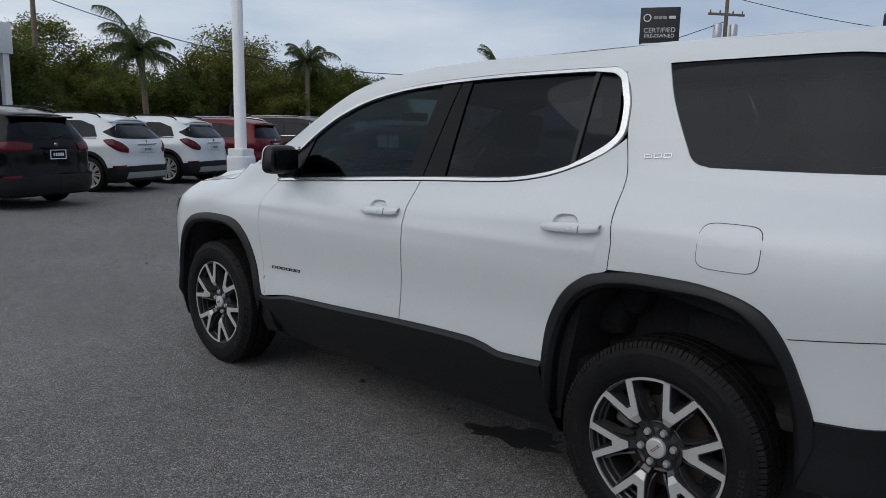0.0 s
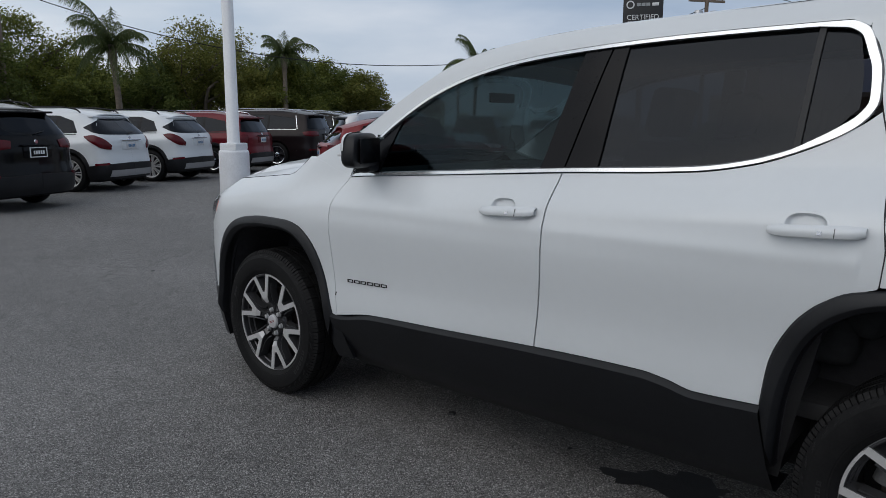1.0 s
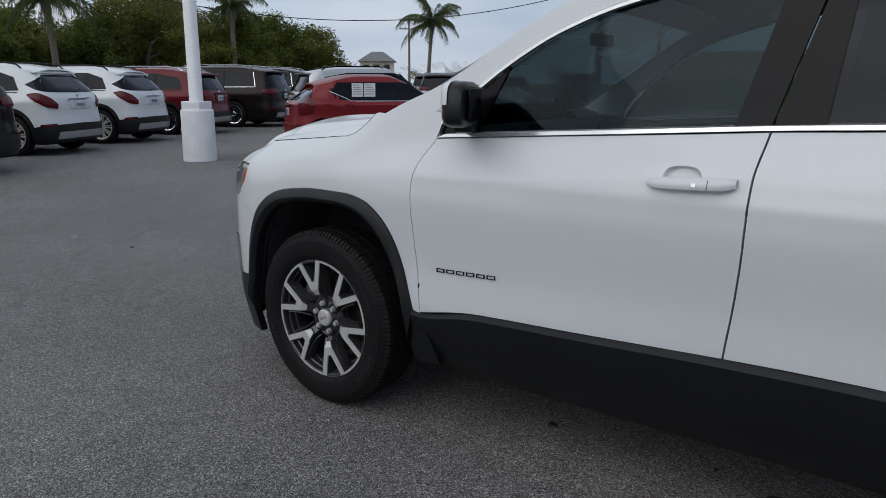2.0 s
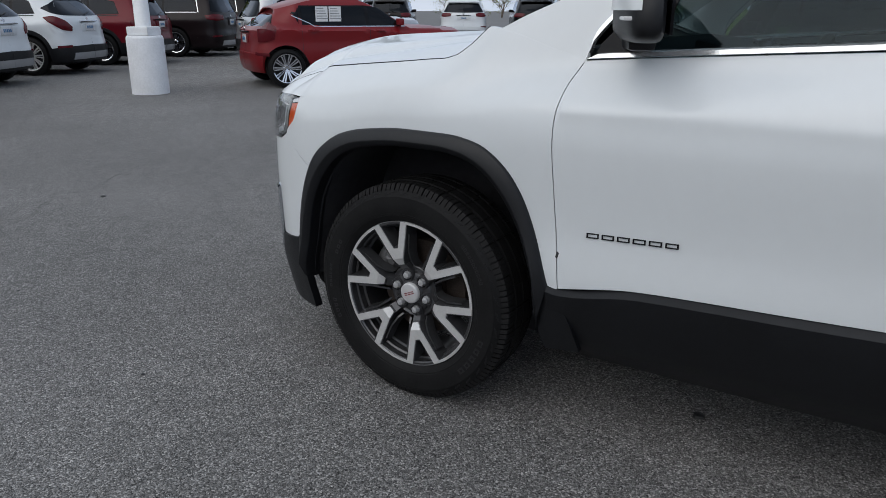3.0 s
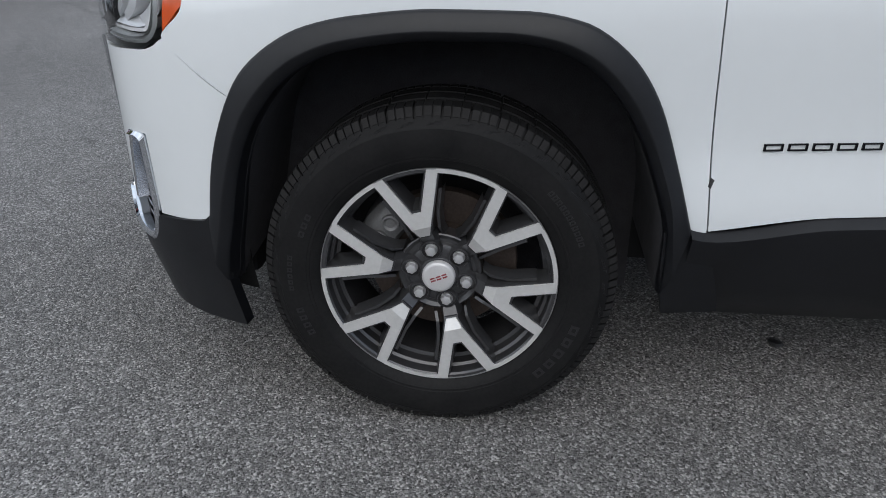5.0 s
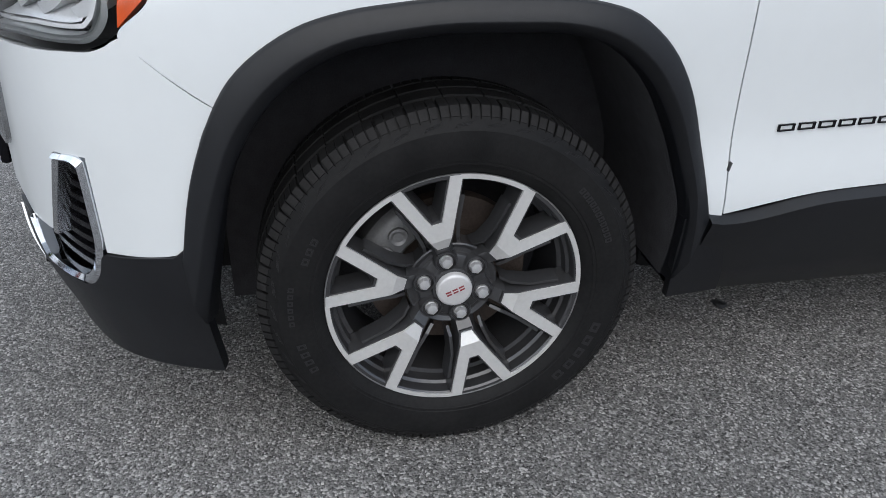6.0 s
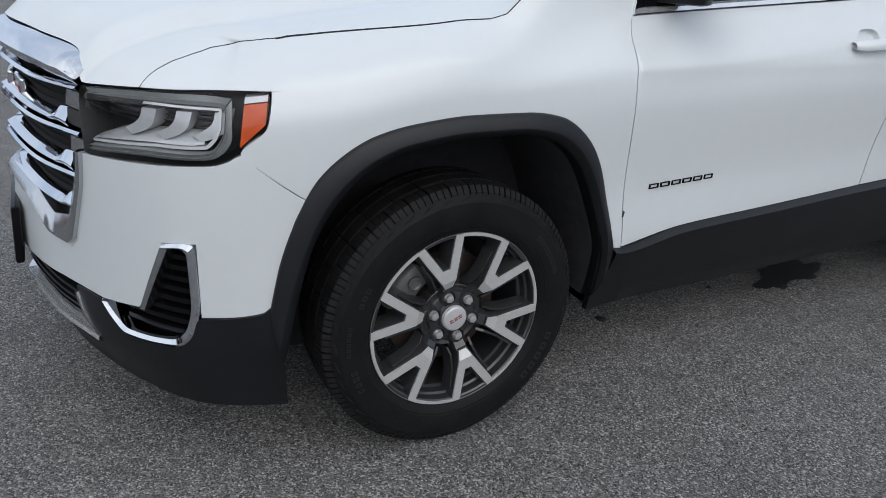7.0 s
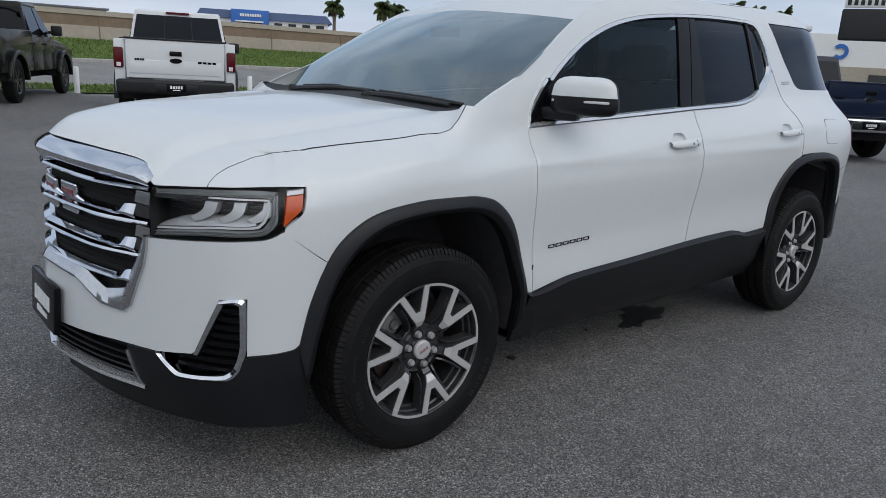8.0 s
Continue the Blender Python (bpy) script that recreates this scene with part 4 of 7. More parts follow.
        part("lens_band", tidy(S.band([(.960, .794), (.771, .820), (.640, .829), (.600, .834), (.566, .856), (.551, .885), (.551, .958)], [(.962, .809), (.742, .840), (.640, .845), (.605, .849), (.585, .868), (.572, .895), (.571, .936)], 50, ((0, -.014), (.35, -.010), (.42, -.020), (.75, -.020), (.80, -.012), (1, -.03)), s)), LAMP_BAND, lamp)
        part("light_guide", tidy(S.band([(.962, .813), (.742, .843), (.640, .849), (.609, .853), (.590, .871), (.578, .897), (.577, .938)], [(.962, .819), (.742, .849), (.643, .855), (.614, .859), (.597, .875), (.585, .899), (.584, .935)], 50, ((0, -.055), (0, -.024), (1, -.024), (1, -.055)), s, False, False)), PALE_LENS, lamp)
        part("light_guide", tidy(S.band([(.962, .907), (.737, .930), (.580, .933)], [(.962, .911), (.737, .935), (.577, .938)], 20, ((0, -.055), (0, -.024), (1, -.024), (1, -.055)), s)), PALE_LENS, lamp)
        part("lamp_shelf", tidy(S.band([(.962, .821), (.742, .851), (.643, .857), (.618, .862)], [(.958, .832), (.880, .858), (.800, .869), (.727, .876), (.628, .881)], 30, ((0, -.028), (.75, -.048), (1, -.074)), s)), LAMP_GREY, lamp)
        for k in range(3):
            a, e = -.099 * k, .005 * k
            at_ = lambda u, z: (u + a, z + e)
            tooth = S.patch([at_(.846, .866), at_(.826, .853)], [at_(.794, .917), at_(.750, .919)], [at_(.846, .866), at_(.816, .881), at_(.798, .898), at_(.794, .917)], [at_(.826, .853), at_(.788, .868), at_(.760, .887), at_(.750, .919)], 8, 12, -.034, .04, 0, s)
            part("lamp_reflector", tidy(tooth), LAMP_GREY, lamp, "silver lamp reflector blade")
            for j in range(4):
                z = .876 + .011 * j
                p0, p1 = at_(.940 if k == 0 else .848, z), at_(.812 if k == 0 else .802, z + .003)
                part("lamp_rib", tidy(S.patch([p0, p1], [(p0[0], p0[1] + .002), (p1[0], p1[1] + .002)], [p0, (p0[0], p0[1] + .002)], [p1, (p1[0], p1[1] + .002)], 4, 1, -.058, .012, 0, s)), RIM_GREY, lamp)
        # fog lamp grille with its bright frame
        fo = [(.722, .634), (.66, .645), (.640, .640), (.638, .50), (.655, .415), (.70, .372), (.86, .358), (.905, .385), (.947, .426)]
        fi = [(.722, .620), (.675, .627), (.662, .615), (.660, .50), (.675, .43), (.715, .392), (.85, .378), (.885, .395), (.925, .424)]
        fog = part("corner_grille", tidy(S.patch([(.66, .42), (.71, .385), (.86, .375), (.93, .423)], [(.645, .638), (.722, .632), (.803, .447), (.93, .425)], [(.66, .42), (.645, .638)], [(.93, .423), (.93, .425)], 20, 10, -.05, 0, 0, s)), LAMP_DARK, car, "black corner grille in a chrome frame")
        part("grille_frame", tidy(S.band(fi, fo, 70, ((0, -.045), (.05, .004), (.5, .011), (.95, .004), (1, -.02)), s)), CHROME, fog, "bright chrome frame")
        part("grille_frame", tidy(S.band([(.708, .622), (.792, .445)], [(.724, .636), (.808, .447)], 20, ((0, -.045), (.1, .002), (.9, .004), (1, -.02)), s)), SATIN, fog)
        for k in range(8):
            z = .395 + .028 * k
            ua = .652 + (.02 if z < .43 else 0); ub = .795 - .45 * max(0, z - .45) if z > .45 else .88
            part("slat", tidy(S.patch([(ua, z), (ub, z - .003)], [(ua, z + .012), (ub, z + .009)], [(ua, z), (ua, z + .012)], [(ub, z - .003), (ub, z + .009)], 8, 2, -.022, .03, 0, s)), GLOSS_BLACK, fog)
        # mirror
        def egg(e, z0, z1, sx, sy, sz, cy=0.0):
            vs, n1, n2 = [], 20, 12
            rows_ = []
            for j in range(n2 + 1):
                t = -math.pi / 2 + math.pi * j / n2
                row = []
                for i in range(n1 + 1):
                    p = 2 * math.pi * i / n1
                    f = lambda v: math.copysign(abs(v) ** e, v)
                    x_, y_, z_ = f(math.cos(t)) * f(math.cos(p)), f(math.cos(t)) * f(math.sin(p)), f(math.sin(t))
                    z_ = z0 + (z1 - z0) * (z_ + 1) / 2
                    taper = 1 - .18 * (z_ + 1) / 2
                    row.append((sx * x_ * taper, sy * (y_ if y_ > 0 else y_ * .55) * (1 - .25 * x_ * s) + cy, sz * z_))
                rows_.append(row)
            return sheet(rows_)
        def front_half(geo):
            keep = [f for f in geo[1] if all(geo[0][i][1] > .016 and geo[0][i][2] > -.026 for i in f)]
            return geo[0], keep
        at = Matrix.Translation((s * .918, -.722, 1.260)) @ Matrix.Rotation(-s * radians(25), 4, "Z")
        mi = part("side_mirror", moved(egg(.5, -1, 1, .138, .068, .073), at), CLADDING, car, "side mirror with white cap and black base")
        part("mirror_cap", moved(front_half(egg(.5, -.98, 1, .141, .072, .076)), at), PAINT_WHITE, mi, "white mirror cap")
        part("mirror_strip", moved(block(-.10, .118, -.006, .0665, -.022, -.012, .004), at), PALE_LENS, mi)
        part("mirror_glass", moved(block(-.104, .104, -.0435, -.036, -.052, .050, .002), at), GLOSS_BLACK, mi, "dark mirror glass")
        part("mirror_foot", moved(block(*sorted((s * -.17, s * -.02)), -.03, .04, -.095, -.045, .015), at), CLADDING, mi)

    # hood: one sheet from the lamp tops to the windshield, crowned, with two soft ridges
    seam = [S.at(u, z, -.002) for u, z in HOOD_SEAM]
    front = [S.at(u, z, -.004 + .010 * min(1, max(0, (u - .985) / .1))) for u, z in ((.777, .962), (.87, .954), (.962, .946), (.985, .965), (1.03, .997), (1.25, 1.013), (MID, 1.017))]
    front = front + [(-x, y, z) for x, y, z in front[-2::-1]]
    flip = lambda c: [(-x, y, z) for x, y, z in c]
    # a smooth sheet first; the turned-up corner of the joint dies away within a hand's width
    soft_edge = [(-.100, 1.121), (.10, 1.10), (.286, 1.081), (.49, 1.058), (.69, 1.031), (.755, 1.000), (.778, .963)]
    along = lambda u: S.at(u, hermite([q[0] for q in soft_edge], [q[1] for q in soft_edge], u), -.002)
    a_, b_ = along(.08), along(-.06)
    k_ = (seam[-1][1] - b_[1]) / (b_[1] - a_[1])
    corner = tuple(q + (q - r) * k_ * (.6 if n == 2 else 1.0) for n, (q, r) in enumerate(zip(b_, a_)))
    plain = [along(u) for u in (.778, .755, .69, .55, .40, .24, .08, -.06)] + [corner]
    mids = [lean(p) for p in ((-.62, -.215, 1.166), (-.4, -.20, 1.168), (0, -.18, 1.162), (.4, -.20, 1.168), (.62, -.215, 1.166))]
    grid = coons(front, [corner] + mids + flip([corner]), plain, flip(plain), 120, 110)
    dense = spread(seam, 700)
    plain_edge = spread(plain, 110)
    true_edge = [seam[0]] + [min(dense, key=lambda q: math.dist(p, q)) for p in plain_edge[1:-1]] + [seam[-1]]
    for j, row in enumerate(grid):
        v = j / 110
        dx, dy, dz = (p - q for p, q in zip(true_edge[j], plain_edge[j]))
        for i, (x, y, z) in enumerate(row):
            u = i / 120; e = 4 * u * (1 - u)
            w = max(0.0, 1 - min(u, 1 - u) / .13) ** 2
            lift = hermite([0, .04, .09, .20, .45, .75, 1], [0, .014, .020, .017, .008, .003, 0], v) * e ** .6
            d = .55 - abs(x)
            ridge = .006 * min(1, max(0, v - .30) / .30) * math.exp(-(d / (.16 if d > 0 else .014)) ** 2) * (1 - max(0, v - .92) / .08)
            s_ = 1 if u <= .5 else -1
            row[i] = (x + s_ * (dx * w + (.0015 if i in (0, 120) else 0)), y + dy * w, z + dz * w + lift + ridge)
    rear = grid[-1][::12]
    hood = part("hood", tidy(sheet(grid), (0, 0, .4)), PAINT_WHITE, car, "white crowned hood")
    part("hood_underside", tidy(sheet([[(x, y, z - .035) for x, y, z in row] for row in grid])), SHELL, hood)
    for s in (-1, 1):
        part("hood_joint", tube([S.at(u, z, -.0012, s) for u, z in HOOD_SEAM], .0019, .0019, 6), RUBBER_TRIM, hood)
    # cowl and wipers
    cback = [lean(p) for p in ((-.69, -.36, 1.196), (-.4, -.325, 1.194), (0, -.315, 1.195), (.4, -.325, 1.194), (.69, -.36, 1.196))]
    cowl = coons(rear, cback, [seam[-1], cback[0]], [flip([seam[-1]])[0], cback[-1]], 30, 4)
    part("cowl", tidy(sheet([[(x, y, z - .006) for x, y, z in r] for r in cowl]), (0, 0, .4)), RUBBER_TRIM, car, "black plastic cowl")
    # windshield and roof
    wb = [(-.70, -.345, 1.19), (-.55, -.318, 1.190), (-.3, -.305, 1.192), (0, -.30, 1.193), (.3, -.305, 1.192), (.55, -.318, 1.190), (.70, -.345, 1.19)]
    wt = [(-.655, -.905, 1.535), (-.4, -.868, 1.546), (0, -.852, 1.550), (.4, -.868, 1.546), (.655, -.905, 1.535)]
    wb, wt = [lean(p) for p in wb], [lean(p) for p in wt]
    ws = [S.at(u, z, -.002) for u, z in ((-.50, 1.303), (-.70, 1.418))]
    wleft = [wb[0]] + ws + [wt[0]]
    wgrid = coons(wb, wt, wleft, flip(wleft), 40, 24)
    for j, row in enumerate(wgrid):
        for i, (x, y, z) in enumerate(row):
            u, v = i / 40, j / 24
            k = .030 * (4 * u * (1 - u)) ** .7 * 4 * v * (1 - v)
            row[i] = (x, y + k * .6, z + k * .8)
    part("windshield", tidy(sheet(wgrid)), GLASS_WIND, car, "clear blue-grey windshield")
    top = [(-2.1, 1.700), (-1.6, 1.680), (-1.2, 1.638), (-1.02, 1.590), (-.89, 1.528)]
    rl = [S.at(u, z, -.001) for u, z in reversed(top)] + [S.at(u, z, -.001) for u, z in ((-2.55, 1.715), (-3.2, 1.722), (-3.50, 1.710))]
    rl[0] = wt[0]
    back = [rl[-1]] + [lean(p) for p in ((-.25, -3.62, 1.718), (0, -3.63, 1.720), (.25, -3.62, 1.718))] + flip([rl[-1]])
    rgrid = coons(wt, back, rl, flip(rl), 36, 50)
    for j, row in enumerate(rgrid):
        for i, (x, y, z) in enumerate(row):
            u, v = i / 36, j / 50
            row[i] = (x, y, z + .020 * (4 * u * (1 - u)) ** .6 * min(1, 6 * v * (1 - v)) ** .8)
    part("roof", tidy(sheet(rgrid)), PAINT_WHITE, car, "white roof")
    part("headliner", sheet([[(x * .96, y, z - .05) for x, y, z in row] for row in rgrid[4:-2]]), CLOTH, car)
    part("rear_spoiler", merge(block(-.44, .44, -3.62, -3.45, 1.690, 1.735, .02, 3)), PAINT_WHITE, car)
    for x0, x1 in ((.50, -.10), (-.10, -.58)):
        arm = spread([lean(p) for p in ((x0, -.262, 1.176), ((x0 * 2 + x1) / 3, -.272, 1.186), ((x0 + 2 * x1) / 3, -.285, 1.190), (x1, -.298, 1.190))], 10)
        wi = part("wiper", merge(tube(arm, .016, .009, 8), tube([arm[0], (arm[0][0], arm[0][1], arm[0][2] + .022)], .024, .018, 10)), RUBBER_TRIM, car, "black windshield wiper")
        blade = spread([lean(p) for p in ((x0 - .04, -.304, 1.192), ((x0 + x1) / 2 - .05, -.318, 1.198), (x1 - .05, -.322, 1.198))], 8)
        part("wiper_blade", tube(blade, .010, .007, 6), RUBBER_TRIM, wi)
    # front bumper, white upper part
    def bumper(s):
        b1 = S.patch([(.466, .512), (.50, .479), (.638, .461)], [(.402, .7512), (.414, .7585), (.50, .8235), (.532, .8505), (.560, .8355), (.594, .8240), (.638, .8195)], [(.466, .512), (.432, .685), (.402, .7512)], [(.638, .461), (.638, .820)], 20, 24, 0, .02, .0, s)
        b2 = S.patch([(.638, .645), (.722, .636)], [(.638, .820), (.722, .811)], [(.638, .645), (.638, .820)], [(.722, .636), (.722, .811)], 6, 12, 0, .02, 0, s)
        b3 = S.patch([(.722, .636), (.762, .545), (.805, .449), (.947, .427), (.985, .426)], [(.722, .811), (.965, .786), (.985, .782)], [(.722, .636), (.722, .811)], [(.985, .426), (.985, .782)], 20, 22, 0, .02, 0, s, False)
        b4 = S.patch([(.985, .426), (1.13, .42), (1.40, .396), (MID, .392)], [(.985, .782), (1.045, .545), (1.16, .527), (1.30, .580), (MID, .588)], [(.985, .426), (.985, .782)], [(MID, .392), (MID, .588)], 30, 16, 0, .02, 0, s, False)
        return merge(b1, b2, b3, b4)
    part("front_bumper", both(bumper), PAINT_WHITE, car, "white front bumper")
    # black lower part with its opening and bright strip
    def lower(s):
        a = S.patch([(.448, .212), (.62, .206), (.82, .20), (1.0, .19)], [(.466, .508), (.50, .477), (.645, .457), (.665, .405), (.71, .370), (.86, .356), (.95, .424), (1.0, .424)], [(.448, .212), (.455, .33), (.466, .508)], [(1.0, .19), (1.0, .424)], 40, 14, .006, .03, 0, s, False)
        b = S.patch([(1.0, .19), (MID, .185)], [(1.0, .285), (1.30, .270), (MID, .266)], [(1.0, .19), (1.0, .285)], [(MID, .185), (MID, .266)], 20, 6, .006, .03, 0, s, False)
        c = S.patch([(1.0, .29), (1.06, .405)], [(1.0, .424), (1.06, .421)], [(1.0, .29), (1.0, .424)], [(1.06, .405), (1.06, .421)], 3, 3, .006, .03, 0, s, False)
        return merge(a, b, c)
    low = part("lower_bumper_trim", both(lower), CLADDING, car, "black plastic lower bumper")
    part("lower_grille", both(lambda s: S.patch([(.99, .27), (MID, .26)], [(.99, .43), (MID, .40)], [(.99, .27), (.99, .43)], [(MID, .26), (MID, .40)], 16, 4, -.05, 0, 0, s, False)), SHELL, low)
    for k in range(4):
        z = .298 + .024 * k
        part("slat", both(lambda s: S.patch([(1.01 + .012 * k, z), (MID, z - .01)], [(1.01 + .012 * k, z + .009), (MID, z - .001)], [(1.01, z), (1.01, z + .009)], [(MID, z - .01), (MID, z - .001)], 16, 1, -.020, .03, 0, s, False)), CLADDING, low)
    part("bright_strip", both(lambda s: S.band([(1.0, .274), (1.30, .264), (MID, .260)], [(1.0, .294), (1.30, .284), (MID, .280)], 30, ((0, -.01), (.05, .010), (.3, .016), (.9, .010), (1, -.02)), s)), BRIGHT_TRIM, low, "bright lower bumper strip")
    for s in (-1, 1):
        part("strip_end", tidy(S.band([(1.0, .29), (1.055, .405)], [(1.012, .285), (1.067, .40)], 10, ((0, -.01), (.1, .010), (.9, .010), (1, -.03)), s)), SATIN, low)

    # grille
    gr = part("grille", both(lambda s: S.patch([(.965, .60), (1.05, .56), (1.30, .58), (MID, .59)], [(.965, .955), (MID, .965)], [(.965, .60), (.965, .955)], [(MID, .59), (MID, .965)], 20, 10, -.042, 0, 0, s, False)), SHELL, car, "chrome grille with three bars and black openings")
    def lip(s):
        """The chrome lip thins out towards the lamps and ends in an upright cut."""
        a, b = spread([(.976, .939), (1.04, .942), (1.25, .945), (MID, .945)], 60), spread([(.976, .968), (.992, .982), (1.03, .999), (1.25, 1.014), (MID, 1.019)], 60)
        rows = []
        for g, o in ((0, -.05), (.02, .002), (.22, .020), (.45, .031), (.68, .028), (.9, .015), (1, -.008)):
            row = []
            for p, q in zip(a, b):
                u = p[0] + (q[0] - p[0]) * g
                row.append(S.at(u, p[1] + (q[1] - p[1]) * g, o * (.35 + .65 * min(1, max(0, (u - .976) / .08)) ** .7) if o > 0 else o, s))
            rows.append(row)
        ends = [r[0] for r in rows]
        back = [S.at(.978, p[2], -.03, s) for p in ends]
        return merge(sheet(rows), sheet([ends, back]))
    part("hood_lip", both(lip), CHROME, gr, "broad chrome lip on the hood's edge")
    part("grille_frame", both(lambda s: S.band([(1.000, .788), (1.020, .745), (1.040, .700), (1.088, .600), (1.17, .580), (1.29, .622), (MID, .635)], [(.972, .790), (.976, .750), (.986, .700), (1.046, .550), (1.075, .530), (1.17, .530), (1.30, .582), (MID, .590)], 90, ((0, -.06), (.02, -.008), (.3, .004), (.75, .014), (.97, .010), (1, -.02)), s, False, False)), SATIN, gr, "satin chrome grille surround")
    for k, z in enumerate((.928, .822, .716)):
        ua = (.974, .974, 1.010)[k]
        part("grille_bar", both(lambda s: S.band([(ua, z - .002), (1.25, z - .012), (MID, z - .012)], [(ua, z + .011), (1.25, z + .002), (MID, z + .002)], 30, ((0, -.05), (.05, .0), (.5, .006), (.95, .0), (1, -.04)), s)), CHROME, gr, "thin chrome grille bar")
        ub = 1.030 if k < 2 else 1.045
        part("grille_blade", both(lambda s: S.band([(ub, z - .098), (1.08, z - .092), (1.13, z - .097), (MID, z - .097)], [(ub + .016, z - .050), (1.09, z - .056), (1.13, z - .076), (MID, z - .080)], 40, ((0, -.03), (.05, -.004), (.3, .0), (.9, -.020), (1, -.06)), s)), CHROME, gr, "chrome grille blade")
        for s in (-1, 1):
            for za, zb, material in ((z - .046, z - .008, SATIN), (z - .088, z - .049, RIM_GREY)):
                part("grille_end", tidy(S.patch([(ua, za), (1.036, za + .002)], [(ua, zb), (1.030, zb)], [(ua, za), (ua, zb)], [(1.036, za + .002), (1.030, zb)], 4, 3, -.006, .05, 0, s, False)), material, gr)
        for j in range(3):
            zz = z - .026 - .018 * j
            part("grille_rib", both(lambda s: S.patch([(1.03, zz), (MID, zz - .008)], [(1.03, zz + .003), (MID, zz - .005)], [(1.03, zz), (1.03, zz + .003)], [(MID, zz - .008), (MID, zz - .005)], 10, 1, -.034, .02, 0, s, False)), SHELL, gr)
    # emblem: plain raised shapes, red faces in chrome frames
    for k in range(3):
        x = -.135 + .135 * k
        spot = Matrix.Translation((x, .944 - .022 * (x / .135) ** 2, .862)) @ Matrix.Rotation(-x * .9, 4, "Z")
        em = part("emblem_block", moved(block(-.060, .060, -.012, .008, -.050, .050, .008, 3), spot), CHROME, gr, "chrome emblem block with red face")
        part("emblem_face", moved(block(-.040, .040, .007, .0095, -.028, .028, .004), spot), LOGO_RED, em)
    # dealer plate holder with plain marks
    pl = part("plate_holder", moved(block(-.165, .165, -.012, .012, -.085, .085, .010), Matrix.Translation((.012, .992, .474)) @ Matrix.Rotation(radians(4), 4, "X")), GLOSS_BLACK, car, "black plate holder with white marks")
    marks = [block(-.105 + .044 * k, -.072 + .044 * k, .012, .0145, -.018, .032) for k in range(5)] + [block(-.07, -.01, .012, .0145, -.052, -.036), block(.0, .07, .012, .0145, -.054, -.034)]
    part("plate_marks", moved(merge(*marks), Matrix.Translation((.012, .992, .474)) @ Matrix.Rotation(radians(4), 4, "X")), PAPER, pl)

    # dark shell behind the joints, floor
    def shell(s):
        a = S.patch([(-.47, .33), (-2.43, .33)], [(-.50, 1.10), (-1.65, 1.17), (-2.60, 1.20)], [(-.47, .33), (-.50, 1.10)], [(-2.43, .33), (-2.60, 1.20)], 40, 10, -.045, 0, 0, s)
        b = S.patch([(.42, .90), (-.50, .93)], [(.46, 1.05), (0, 1.10), (-.24, 1.17)], [(.42, .90), (.46, 1.05)], [(-.50, .93), (-.24, 1.17)], 20, 5, -.045, 0, 0, s)
        c = S.patch([(-2.60, .95), (-3.3, .80), (-3.62, .6)], [(-2.60, 1.35), (-2.9, 1.28), (-3.62, 1.28)], [(-2.60, .95), (-2.60, 1.35)], [(-3.62, .6), (-3.62, 1.28)], 20, 8, -.045, 0, 0, s)
        d = S.patch([(.47, .25), (MID, .20)], [(.44, .90), (.8, .78), (.985, .62), (MID, .58)], [(.47, .25), (.44, .90)], [(MID, .20), (MID, .58)], 24, 8, -.095, 0, 0, s)
        return merge(a, b, c, d)
    part("inner_shell", both(shell), SHELL, car)
    part("underbody", merge(block(-.66, .66, -2.38, -.50, .24, .36, .03), block(-.48, .48, -3.6, .62, .22, .42, .04), block(-.62, .62, -3.7, -3.36, .30, .45, .03), block(-.60, .60, .50, .62, .20, .30, .03)), SHELL, car)
    # cabin
    part("cabin_floor", block(-.74, .74, -3.5, -.45, .50, .56, .02), CLOTH, car)
    dash = part("dashboard", prism([(-.40, 1.02), (-.36, 1.15), (-.50, 1.165), (-.78, 1.135), (-.86, 1.05), (-.84, .80), (-.5, .70)], -.70, .70, "x", .015), CLOTH, car, "dark dashboard")
    part("instrument_hood", prism([(-.74, 1.12), (-.74, 1.185), (-.86, 1.16), (-.88, 1.10)], -.53, -.22, "x", .012), CLOTH, dash)
    part("screen", block(-.14, .14, -.845, -.825, 1.03, 1.17, .008), GLOSS_BLACK, dash)
    sw = part("steering_wheel", moved(lathe([(-.013 + .015 * math.sin(a), .178 + .015 * math.cos(a)) for a in (math.pi * x / 4 for x in range(9))], 32), Matrix.Translation((-.38, -.98, 1.03)) @ Matrix.Rotation(radians(90), 4, "Z") @ Matrix.Rotation(radians(-24), 4, "Y")), RUBBER_TRIM, car, "black steering wheel")
    part("steering_hub", moved(merge(block(-.03, .03, -.17, .17, -.025, .025, .012), block(-.03, .03, -.06, .06, -.16, .03, .02)), Matrix.Translation((-.38, -.98, 1.03)) @ Matrix.Rotation(radians(90), 4, "Z") @ Matrix.Rotation(radians(-24), 4, "Y")), RUBBER_TRIM, sw)
